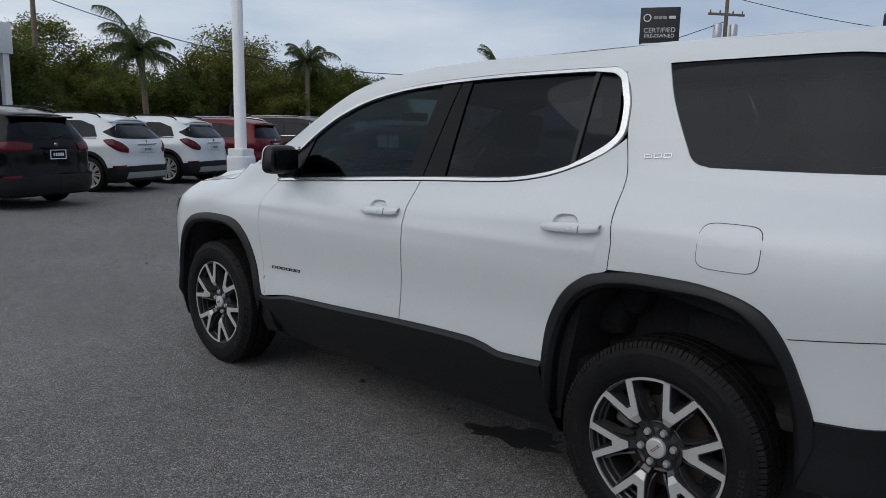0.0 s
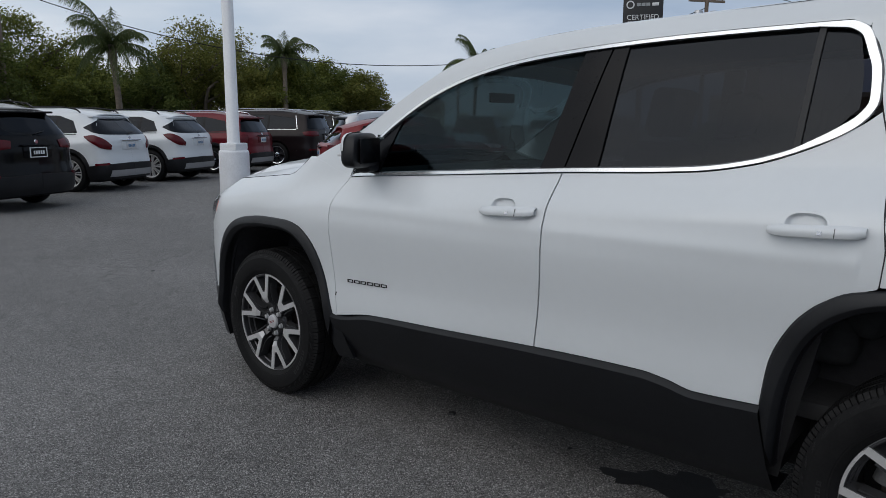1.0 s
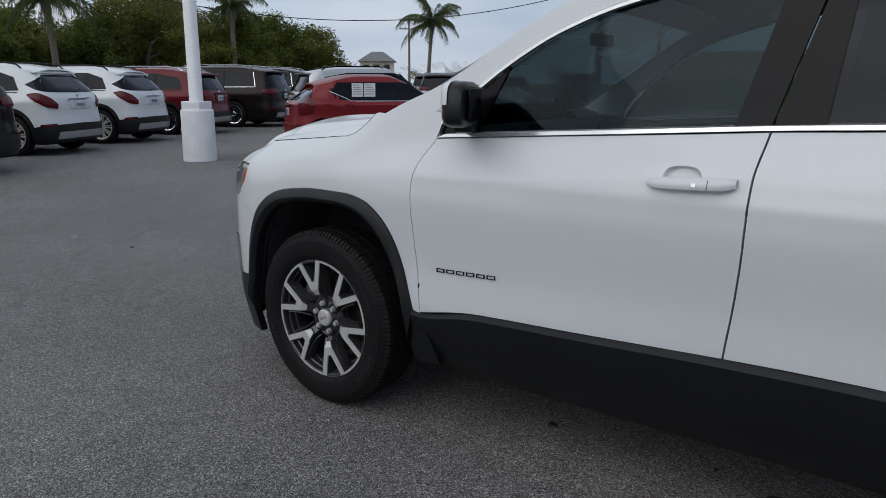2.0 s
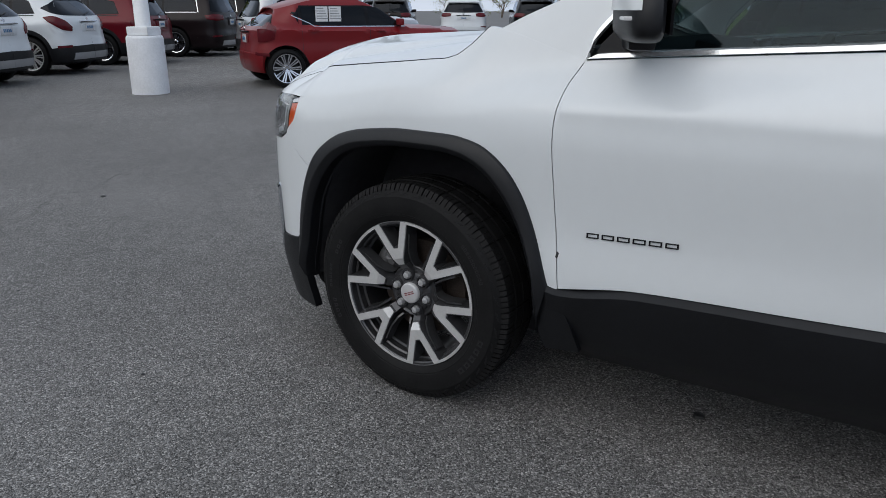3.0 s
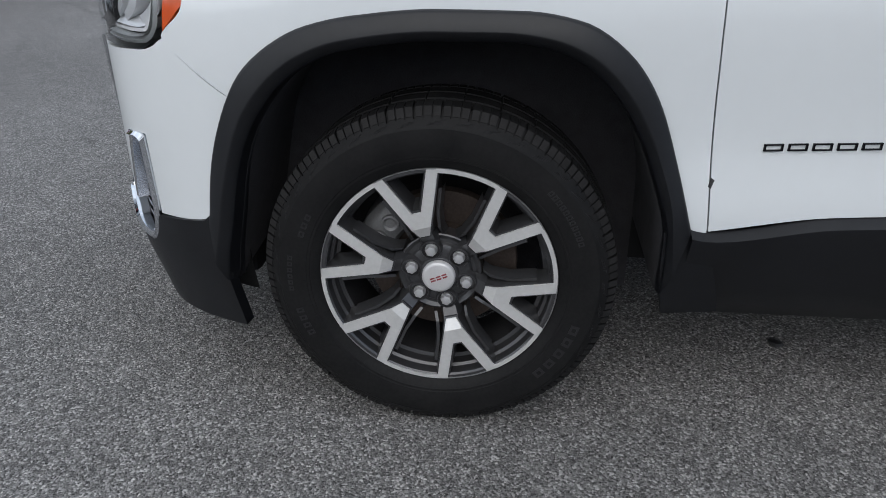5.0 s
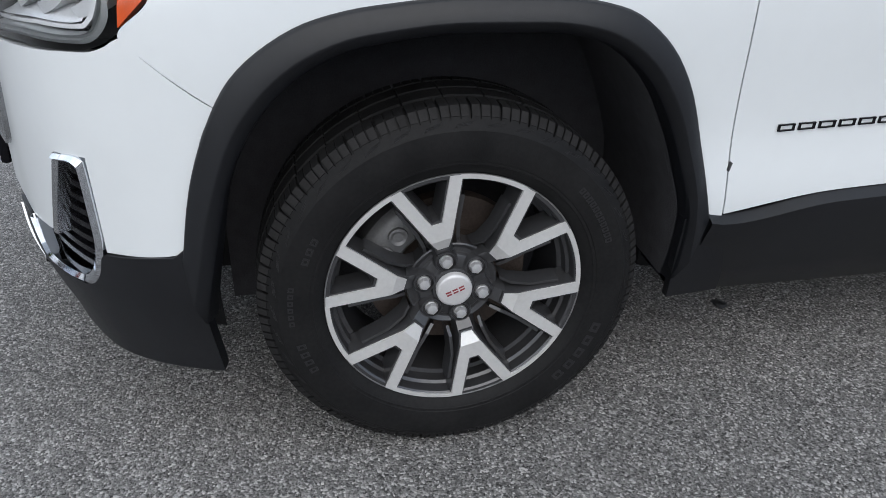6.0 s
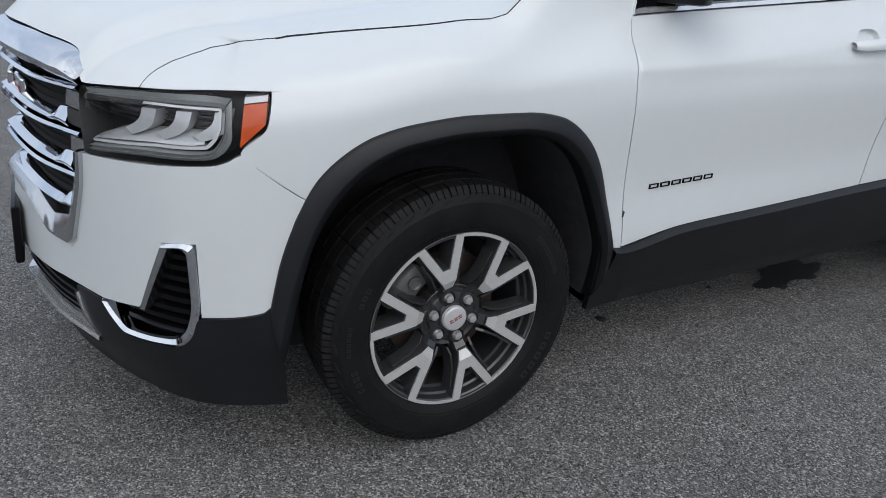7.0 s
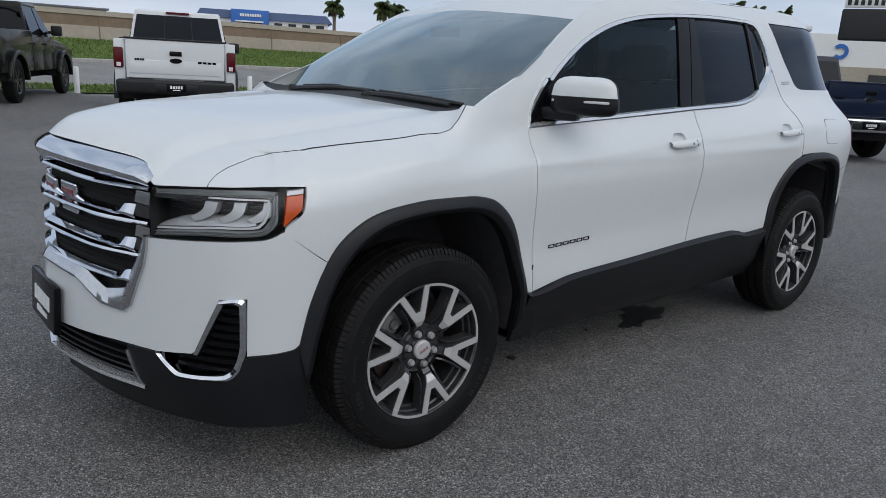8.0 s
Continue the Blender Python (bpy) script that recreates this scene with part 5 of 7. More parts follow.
    for y, xs in ((-1.55, (-.37, .37)), (-2.42, (-.37, .37)), (-3.15, (-.33, .33))):
        for x in xs:
            seat = part("seat", moved(merge(block(-.25, .25, -.24, .26, -.08, .08, .05, 3)), Matrix.Translation((x, y + .1, .72))), CLOTH, car, "dark cloth seat")
            part("seat_back", moved(block(-.24, .24, -.06, .06, 0, .58, .05, 3), Matrix.Translation((x, y - .14, .74)) @ Matrix.Rotation(radians(14), 4, "X")), CLOTH, seat)
            part("headrest", moved(block(-.13, .13, -.045, .045, .62, .80, .04, 3), Matrix.Translation((x, y - .14, .72)) @ Matrix.Rotation(radians(12), 4, "X")), CLOTH, seat)
    part("inside_mirror", block(-.10, .10, -.78, -.76, 1.475, 1.525, .010), RUBBER_TRIM, car)
    for y in (0, -2.857):
        for s in (-1, 1):
            big_wheel(car, y, s, (14.6 if y == 0 else -9.3) * -s)
    return car


build_suv()


# ---- ground ----
def ease(v):
    v = min(max(v, 0.0), 1.0)
    return v * v * (3 - 2 * v)


def ground_z(x, y):
    """The lot is level but for a slight rise beside the frontage road."""
    return .16 * ease((x - 9) / 4) * (1 - ease((x - 18) / 2.5)) * ease((y + 4.4) / 1.5) * (1 - ease((y - 1.5) / 3))


def asphalt():
    """Worn asphalt: pale and dark aggregate in a grey binder, large faint stains, fine cracks."""
    m = bpy.data.materials.new("asphalt"); m.use_nodes = True
    n, l = m.node_tree.nodes, m.node_tree.links
    b = n["Principled BSDF"]
    co = n.new("ShaderNodeTexCoord")
    v = n.new("ShaderNodeTexVoronoi"); v.inputs["Scale"].default_value = 200
    v2 = n.new("ShaderNodeTexVoronoi"); v2.inputs["Scale"].default_value = 270
    n1 = n.new("ShaderNodeTexNoise"); n1.inputs["Scale"].default_value = 260; n1.inputs["Detail"].default_value = 3
    n2 = n.new("ShaderNodeTexNoise"); n2.inputs["Scale"].default_value = 0.45; n2.inputs["Detail"].default_value = 6
    n3 = n.new("ShaderNodeTexNoise"); n3.inputs["Scale"].default_value = 7; n3.inputs["Detail"].default_value = 5
    for t in (v, v2, n1, n2, n3):
        l.new(co.outputs["Object"], t.inputs["Vector"])
    sep = n.new("ShaderNodeSeparateColor"); l.new(v.outputs["Color"], sep.inputs[0])
    sep2 = n.new("ShaderNodeSeparateColor"); l.new(v2.outputs["Color"], sep2.inputs[0])
    # stone tones
    ramp = n.new("ShaderNodeValToRGB")
    e = ramp.color_ramp.elements
    e[0].position, e[0].color = 0.0, (0.008, 0.008, 0.008, 1)
    e[1].position, e[1].color = 1.0, (0.56, 0.545, 0.525, 1)
    for p, c in ((0.26, 0.050), (0.56, 0.118), (0.82, 0.235)):
        k = e.new(p); k.color = (c * 1.015, c * .985, c * .96, 1)
    l.new(sep.outputs[0], ramp.inputs[0])
    ramp2 = n.new("ShaderNodeValToRGB")
    ramp2.color_ramp.elements[0].color, ramp2.color_ramp.elements[1].color = (0.012, 0.012, 0.012, 1), (0.36, 0.35, 0.34, 1)
    l.new(sep2.outputs[1], ramp2.inputs[0])
    mx = n.new("ShaderNodeMix"); mx.data_type = "RGBA"; mx.inputs[0].default_value = 0.38
    l.new(ramp.outputs[0], mx.inputs[6]); l.new(ramp2.outputs[0], mx.inputs[7])
    # stains and worn patches
    r2 = n.new("ShaderNodeMapRange"); r2.inputs[1].default_value, r2.inputs[2].default_value, r2.inputs[3].default_value, r2.inputs[4].default_value = 0.3, 0.7, 0.80, 1.13
    l.new(n2.outputs["Fac"], r2.inputs[0])
    r3 = n.new("ShaderNodeMapRange"); r3.inputs[1].default_value, r3.inputs[2].default_value, r3.inputs[3].default_value, r3.inputs[4].default_value = 0.3, 0.7, 0.90, 1.10
    l.new(n3.outputs["Fac"], r3.inputs[0])
    mm = n.new("ShaderNodeMath"); mm.operation = "MULTIPLY"; l.new(r2.outputs[0], mm.inputs[0]); l.new(r3.outputs[0], mm.inputs[1])
    mu = n.new("ShaderNodeMix"); mu.data_type = "RGBA"; mu.blend_type = "MULTIPLY"; mu.inputs[0].default_value = 1
    l.new(mx.outputs[2], mu.inputs[6]); l.new(mm.outputs[0], mu.inputs[7])
    # cracks
    cr = n.new("ShaderNodeTexVoronoi"); cr.feature = "DISTANCE_TO_EDGE"; cr.inputs["Scale"].default_value = 0.17
    wob = n.new("ShaderNodeMix"); wob.data_type = "RGBA"; wob.inputs[0].default_value = 0.06
    n4 = n.new("ShaderNodeTexNoise"); n4.inputs["Scale"].default_value = 1.3; n4.inputs["Detail"].default_value = 5
    l.new(co.outputs["Object"], n4.inputs["Vector"]); l.new(co.outputs["Object"], wob.inputs[6])
    sc = n.new("ShaderNodeVectorMath"); sc.operation = "SCALE"; sc.inputs[3].default_value = 14; l.new(n4.outputs["Color"], sc.inputs[0])
    l.new(sc.outputs[0], wob.inputs[7]); l.new(wob.outputs[2], cr.inputs["Vector"])
    cm = n.new("ShaderNodeMapRange"); cm.inputs[1].default_value, cm.inputs[2].default_value, cm.inputs[3].default_value, cm.inputs[4].default_value = 0.0, 0.0022, 0.68, 1.0
    l.new(cr.outputs["Distance"], cm.inputs[0])
    mc = n.new("ShaderNodeMix"); mc.data_type = "RGBA"; mc.blend_type = "MULTIPLY"; mc.inputs[0].default_value = 1
    l.new(mu.outputs[2], mc.inputs[6]); l.new(cm.outputs[0], mc.inputs[7])
    l.new(mc.outputs[2], b.inputs["Base Color"])
    b.inputs["Roughness"].default_value = 0.78
    b.inputs["Specular IOR Level"].default_value = 0.35
    ad = n.new("ShaderNodeMath"); ad.operation = "SUBTRACT"; l.new(n1.outputs["Fac"], ad.inputs[0]); l.new(v.outputs["Distance"], ad.inputs[1])
    bp = n.new("ShaderNodeBump"); bp.inputs["Strength"].default_value = 0.9; bp.inputs["Distance"].default_value = 0.004
    l.new(ad.outputs[0], bp.inputs["Height"]); l.new(bp.outputs[0], b.inputs["Normal"])
    return m


ASPHALT = asphalt()
CONCRETE = mat("concrete", (0.34, 0.33, 0.31), 0.85, vary=0.2, scale=3, bump=0.4, bscale=60)
WHITE_STEEL = mat("white_painted_steel", (0.74, 0.75, 0.76), 0.45, vary=0.06, scale=3, bump=0.1, bscale=30, rvary=0.1)
WHITE_CONCRETE = mat("white_painted_concrete", (0.72, 0.73, 0.75), 0.7, vary=0.08, scale=4, bump=0.5, bscale=40)
GRASS = mat("grass_ground", (0.075, 0.135, 0.022), 0.95, vary=0.35, scale=0.8, bump=1.0, bscale=30, tint2=(0.12, 0.175, 0.035))
OIL = mat("oil_stain", (0.012, 0.012, 0.013), 0.55, vary=0.5, scale=18, bump=0.6, bscale=220)
BEIGE = mat("beige_wall", (0.38, 0.335, 0.275), 0.85, vary=0.1, scale=0.5, bump=0.3, bscale=8)
BROWN = mat("brown_wall", (0.20, 0.145, 0.10), 0.85, vary=0.15, scale=0.5, bump=0.3, bscale=8)

xs_ = sorted(set([-420, -250, -140, -80, -45, -25, -14] + list(range(-8, 22, 1)) + [24, 28, 34, 45, 70, 120, 220, 420]))
ys_ = sorted(set([-420, -250, -140, -80, -45, -25, -14] + list(range(-8, 22, 1)) + [24, 28, 34, 45, 70, 120, 220, 420]))
ground = new("ground", smooth_mesh("ground", *sheet([[(x, y, ground_z(x, y)) for x in xs_] for y in ys_])))
ground.data.materials.append(ASPHALT)
ground.data.materials.append(mat("distant_asphalt", (0.136, 0.134, 0.132), 0.8, vary=0.14, scale=0.5, spec=0.35))
for face in ground.data.polygons:
    face.material_index = int(max(abs(face.center.x), abs(face.center.y)) > 18)
tagged(ground, "worn grey asphalt of a car lot", "ground", kind="structure")

# oil stain under the car, uneven at its edge
stain = []
for k in range(40):
    a = 2 * math.pi * k / 40
    r = 1 + .22 * math.sin(3 * a + 1) + .16 * math.sin(7 * a) + .10 * math.sin(13 * a + 2)
    stain.append((-.47 + .115 * r * math.cos(a), -1.96 + .20 * r * math.sin(a) - .1 * math.cos(a), .004))
tagged(part("oil_stain", ([(-.47, -1.96, .004)] + stain, [(0, 1 + k, 1 + (k + 1) % 40) for k in range(40)]), OIL), "dark oil stain on the asphalt under the car", "stain", kind="structure")
random.seed(4)
for x, y, r in ((-.498, -.875, .022), (-.45, -1.5, .012), (-1.3, .9, .008), (-1.55, 2.6, .010), (-1.1, 2.1, .008), (.2, 3.4, .02)):
    lump = lathe([(0, r), (r * .35, r * .7), (r * .5, .0)], 9, "z")
    lump = ([(px * random.uniform(.7, 1.3), py * random.uniform(.7, 1.3), pz) for px, py, pz in lump[0]], lump[1])
    ob = part("tar_lump", lump, OIL)
    ob.location = (x, y, 0)
    tagged(ob, "small black tar lump on the asphalt", "tar lump", "tar lumps on the lot")

# road, grass and walls beyond the lot
def flat(name, x0, x1, y0, y1, z, material, label, category, thick=.0):
    ob = part(name, block(x0, x1, y0, y1, z - max(thick, .05), z), material)
    return tagged(ob, label, category, kind="structure")


def side_fade(y):
    return 1 - ease((y + 2.5) / 9)


def front_z(x, y):
    """The verge and the frontage road rise gently away from the lot."""
    return .012 + .56 * min(max((x - 18.0) / 13.0, 0), 1) ** .85 * side_fade(y)


def bank_z(x, y=-10):
    k = ease((x - 30.6) / 5.4)
    return (front_z(31, y) + .05) * (1 - k) + 1.55 * k


ROAD = mat("frontage_asphalt", (0.20, 0.195, 0.185), 0.85, vary=0.2, scale=0.6, bump=0.4, bscale=60)


def strip(name, xs, ys, up, material, label, category, rise=front_z):
    ob = part(name, sheet([[(x, y, rise(x, y) + up) for x in xs] for y in ys]), material)
    return tagged(ob, label, category, kind="structure")


side_ys = list(range(-120, 13, 3))
strip("grass_verge", (18.3, 18.32, 19.0, 19.6, 20.2, 20.22), [y for y in side_ys if y < 0], .045, GRASS, "narrow green grass verge beside the lot", "grass")
strip("road", (18.0, 20, 22, 24, 26, 28, 30, 31.0), side_ys, .006, ROAD, "grey frontage road", "road")
tagged(part("kerb", sheet([[(x, y, front_z(x, y) + h_) for x, h_ in ((30.75, -.1), (30.75, .13), (30.78, .15), (31.05, .15), (31.05, .0))] for y in side_ys]), CONCRETE), "pale concrete kerb", "kerb", kind="structure")
strip("grass_bank", (31.0, 31.5, 32, 32.5, 33, 33.5, 34, 34.5, 35, 35.6), side_ys, .0, GRASS, "green grass bank below a wall", "grass", bank_z)
for z0, z1, material, name in ((.4, 2.13, BEIGE, "wall_base"), (2.13, 2.62, BROWN, "wall_band"), (2.62, 2.85, BEIGE, "wall_cap")):
    tagged(part(name, block(35.5 - (.05 if material is BEIGE else 0), 36.2, -140, 12, z0, z1), material), "two-tone beige and brown highway retaining wall", "wall", kind="structure")
for k in range(-22, 3):
    tagged(part("wall_joint", block(35.43, 35.455, k * 4.5 - 0.1, k * 4.5 - .04, 1.3, 2.60), BROWN), "dark upright joint in the retaining wall", "wall joint", kind="structure")
random.seed(11)
blades = []
for k in range(30000):
    x = random.uniform(31.1, 35.4) if k % 4 else random.uniform(18.35, 20.15)
    y = random.uniform(-40, 6) if x > 22 else random.uniform(-30, -1)
    z = bank_z(x, y) if x > 22 else front_z(x, y) + .045
    h = random.uniform(.04, .11); a = random.uniform(0, math.pi)
    w = random.uniform(.015, .045)
    dx, dy = w * math.cos(a), w * math.sin(a)
    blades.append(([(x - dx, y - dy, z), (x + dx, y + dy, z), (x + random.uniform(-.06, .06), y + random.uniform(-.06, .06), z + h)], [(0, 1, 2)]))
GRASS_BLADE = mat("grass_blades", (0.085, 0.155, 0.025), 0.8, vary=0.35, scale=0.7, tint2=(0.135, 0.195, 0.04))
tagged(part("grass", merge(*blades), GRASS_BLADE), "short green grass on the bank", "grass", kind="stuff")


# ---- parked cars ----
def car_skin(L, W, H, wb, belt, hood, rear_lean=.30, front=.85):
    """A car's skin; the origin lies on the ground half-way between the axles."""
    yf, yr = wb / 2 + front, -(L - wb / 2 - front)
    w = W / 2
    plan = [(0, yr), (w * .45, yr + .015), (w * .74, yr + .07), (w * .90, yr + .18), (w * .97, yr + .36), (w, yr + .75), (w, 0), (w, yf - 1.0), (w * .98, yf - .62), (w * .90, yf - .32), (w * .72, yf - .14), (w * .42, yf - .04), (0, yf)]
    side = lambda t: ((.22, .40, .58, .74, .93, belt, belt + .25, H - .13, H - .05), (-.04, .0, .005, -.005, .005, -.07, -.14 - t, -.22 - t, -.30 - t))
    return Skin(plan, [("rear", (.24, .36, .52, .74, .95, belt, belt + .22, H - .13, H - .05), (-.02, .03, .04, .01, .0, -.04, -.04 - rear_lean * .5, -.06 - rear_lean, -.14 - rear_lean)),
                       (yr + .10, (.24, .36, .52, .74, .95, belt, belt + .22, H - .13, H - .05), (-.02, .03, .04, .01, .0, -.05, -.08 - rear_lean * .4, -.14 - rear_lean * .75, -.22 - rear_lean * .75)),
                       (yr + .75, *side(.02)), (0.0, *side(0)),
                       (yf - 1.05, (.22, .40, .58, .74, .86, hood - .06, hood, hood + .03, hood + .05), (-.04, 0, .005, -.005, 0, -.02, -.06, -.12, -.2)),
                       ("front", (.22, .34, .5, .62, .74, .84, hood - .08, hood - .04, hood - .02), (-.05, .02, .02, .01, 0, 0, -.04, -.1, -.2))], 6), yf, yr


SMALL_WHEEL = {}


def small_wheel(parent, x, y, r, rim_r, spokes, material, side):
    key = (round(r, 3), round(rim_r, 3), spokes)
    if key not in SMALL_WHEEL:
        t = smooth_mesh("tyre", *lathe([(.09, rim_r), (.105, r * .82), (.09, r * .97), (.06, r), (-.06, r), (-.09, r * .97), (-.108, r * .82), (-.10, rim_r + .015), (-.085, rim_r)], 40), 35)
        face = [lathe([(-.085, rim_r), (-.098, rim_r * .99), (-.09, rim_r * .93), (-.02, rim_r * .88)], 40), lathe([(-.07, .0), (-.075, .05), (-.06, .075), (-.03, .08)], 20)]
        for k in range(spokes):
            a = 2 * math.pi * k / spokes
            for off in (-.10, .10):
                p0, p1 = (.055, a + off * 1.5), (rim_r * .95, a + off)
                s = Vector((0, math.cos(a + math.pi / 2), math.sin(a + math.pi / 2))) * .0095
                q = [Vector((-.075, p0[0] * math.cos(p0[1]), p0[0] * math.sin(p0[1]))), Vector((-.09, p1[0] * math.cos(p1[1]), p1[0] * math.sin(p1[1])))]
                vs = [tuple(q[0] - s), tuple(q[0] + s), tuple(q[1] + s * 1.3), tuple(q[1] - s * 1.3)]
                vs += [(v[0] + .03, v[1], v[2]) for v in vs]
                face.append((vs, [(0, 1, 2, 3), (0, 4, 5, 1), (1, 5, 6, 2), (2, 6, 7, 3), (3, 7, 4, 0)]))
        SMALL_WHEEL[key] = (t, smooth_mesh("rim", *merge(*face), 30), smooth_mesh("wheel_back", *lathe([(-.015, .0), (-.012, rim_r * .9)], 24)))
    hub = new("wheel"); hub.empty_display_size = .1; hub.parent = parent
    hub.matrix_local = pose(x, y, r, 0, 0, 0 if side < 0 else 180)
    t, f, bk = SMALL_WHEEL[key]
    part("tyre", t, TYRE, hub)
    o = part("rim", f.copy(), material, hub, "bright alloy rim")
    part("wheel_back", bk, LINER, hub)
    return hub


def parked_car(name, label, at, heading, paint, L=4.28, W=1.78, H=1.66, wb=2.555, belt=1.02, hood=1.0, tyre=.335, rim=.235, spokes=7, rim_mat=None, clad=True, rails=True, chrome_line=False, lamp="wedge",
               lean=.30, rear_spoiler=True, plate=PALE_LENS, silver_skid=True, mirror=True, drop=.13, kick=.0):
    """A parked road car: its body, windows, lamps, wheels and trim."""
    car = thing(name, (at[0], at[1], ground_z(at[0], at[1])), heading, label=label, category="car")
    S, yf, yr = car_skin(L, W, H, wb, belt, hood, lean)
    mid, rear = S.us[-1], S.us[0]
    ya, yb = wb / 2, -wb / 2
    arch = tyre + .055
    y_ws0, y_ws1 = ya - .42, ya - 1.10      # windshield base and top
    def z_low(u, base=.40):
        z = base
        for c in (ya, yb):
            d = abs(u - c)
            if d < arch: z = max(z, tyre + math.sqrt(arch * arch - d * d))
        return z
    def z_top(u):
        if u <= y_ws1 - .25: return H - .05 - drop * ease((yr + 1.25 - u) / 1.2)
        if u >= y_ws0: return hood - .02 + (.04 if u < ya + .2 else 0)
        f = (u - y_ws1 + .25) / (y_ws0 - y_ws1 + .25)
        return H - .05 + (hood + .02 - H + .05) * f ** 1.25
    def columns(us, lo, hi, nv, out, s, powr=1.0):
        return sheet([[S.at(u, lo(u) + (hi(u) - lo(u)) * (j / nv) ** powr, out, s) for u in us] for j in range(nv + 1)])
    grid_u = lambda a, b, n: [a + (b - a) * k / n for k in range(n + 1)]
    us = grid_u(rear, mid, 150)
    body = part("body", merge(*[tidy(columns(us, lambda u: z_low(u, .40), z_top, 22, 0, s), (0, 0, .8)) for s in (-1, 1)]), paint, car)
    # roof, windshield, hood: strips across from edge to edge
    def lid(u0, u1, n, crown, off=0.0):
        rows = []
        for u in grid_u(u0, u1, n):
            a, b = S.at(u, z_top(u), off, -1), S.at(u, z_top(u), off, 1)
            rows.append([(a[0] + (b[0] - a[0]) * k / 12, a[1], a[2] + crown * (1 - (2 * k / 12 - 1) ** 4)) for k in range(13)])
        return sheet(rows)
    part("roof", tidy(lid(rear, y_ws1 - .2, 40, .045), (0, 0, .8)), paint, car)
    part("windshield", tidy(lid(y_ws1 - .2, y_ws0, 12, .045), (0, 0, .8)), GLASS_DARK, car, "dark windshield")
    part("hood", tidy(lid(y_ws0, mid, 30, .045), (0, 0, .4)), paint, car)
    part("underbody", block(-W / 2 + .12, W / 2 - .12, yr + .2, yf - .2, .20, .62, .03), SHELL, car)
    part("cabin", block(-W / 2 + .22, W / 2 - .22, yr + .55, ya - .5, .62, belt + .02, .05), CLOTH, car)
    for s in (-1, 1):
        for c in (ya, yb):
            pts = [(c - (arch + .01) * math.cos(a), tyre + (arch + .01) * math.sin(a)) for a in (math.pi * k / 20 for k in range(21))]
            o = [S.at(u, max(z, .40), -.01, s) for u, z in pts]
            part("wheel_well", sheet([o, [(s * W * .22, p[1], p[2]) for p in o]]), LINER, car)
            if clad:
                outer = [(c - (arch + .075) * math.cos(a), tyre + (arch + .075) * math.sin(a)) for a in (-.12 + (math.pi + .24) * k / 24 for k in range(25))]
                inner = [(c - (arch - .005) * math.cos(a), tyre + (arch - .005) * math.sin(a)) for a in (-.12 + (math.pi + .24) * k / 24 for k in range(25))]
                part("wheel_arch_trim", tidy(S.band(inner, outer, 30, ((0, -.03), (.1, .014), (.9, .012), (1, -.004)), s), (0, c, .3)), CLADDING, car)
        sill_hi = lambda u: .47 if clad else .40
        part("sill_trim", tidy(columns(grid_u(yb + arch, ya - arch, 12), lambda u: .20, sill_hi, 5, .012, s), (0, 0, .8)), CLADDING if clad else paint, car)
        # side windows
        w0, w1, w2, w3 = yr + .62, yb + .28, .12, ya - .55
        top = H - .17
        part("window_backing", tidy(S.patch([(w0 - .02, belt + .06 + kick), (w0 + .30, belt + .05 + kick * .25), (w1 + .25, belt + .035), (w3 + .02, belt + .02)], [(w0 + .11, top - .09), (w1, top + .015), (w2, top + .02), (w3 - .42, top - .01)], [(w0 - .02, belt + .06 + kick), (w0 + .11, top - .09)], [(w3 + .02, belt + .02), (w3 - .42, top - .01)], 24, 6, .002, .006, 0, s, False)), GLOSS_BLACK, car)
        for a, b, za, zb_ in ((w0, w1 - .03, top - .10, top), (w1 + .03, w2 - .03, top, top), (w2 + .03, w3, top, belt + .09)):
            part("side_window", tidy(S.patch([(a, belt + .05 + (.04 + kick if a == w0 else 0)), (b, belt + .03 + (kick * .22 if a == w0 else 0))], [(a + (.10 if a == w0 else 0), za), (b - (.42 if b == w3 else 0), zb_ if b != w3 else top - .02)], [(a, belt + .05 + (.04 + kick if a == w0 else 0)), (a + (.10 if a == w0 else 0), za)], [(b, belt + .03 + (kick * .22 if a == w0 else 0)), (b - (.42 if b == w3 else 0), top - .02 if b == w3 else zb_)], 10, 6, .004, .008, 0, s, False)), GLASS_DARK, car)
        part("window_gasket", tidy(S.band([(w0, belt + .02 + kick), (w0 + .30, belt + .02 + kick * .25), (w1 + .25, belt + .015), (w3 + .05, belt + .012)], [(w0, belt + .036 + kick), (w0 + .30, belt + .036 + kick * .25), (w1 + .25, belt + .031), (w3 + .05, belt + .028)], 30, ((0, -.004), (.1, .007), (.9, .007), (1, -.004)), s)), CHROME if chrome_line else RUBBER_TRIM, car)
        if chrome_line and not kick:
            part("window_strip", tidy(S.band([(w0 - .03, belt + .03), (w0 + .05, top - .02)], [(w0 - .055, belt + .03), (w0 + .03, top)], 16, ((0, -.004), (.1, .007), (.9, .007), (1, -.004)), s)), CHROME, car)
        for u in (w1, w2 + .02):
            part("door_seam", tidy(S.patch([(u, .48), (u + .006, .48)], [(u, belt + .02), (u + .006, belt + .02)], [(u, .48), (u, belt + .02)], [(u + .006, .48), (u + .006, belt + .02)], 1, 8, .001, .002, 0, s)), RUBBER_TRIM, car)
        for u in (w1 + .12, w2 + .14):
            part("door_handle", tidy(S.patch([(u, .90), (u + .16, .905)], [(u, .93), (u + .16, .935)], [(u, .90), (u, .93)], [(u + .16, .905), (u + .16, .935)], 5, 3, .03, .03, 0, s)), paint, car)
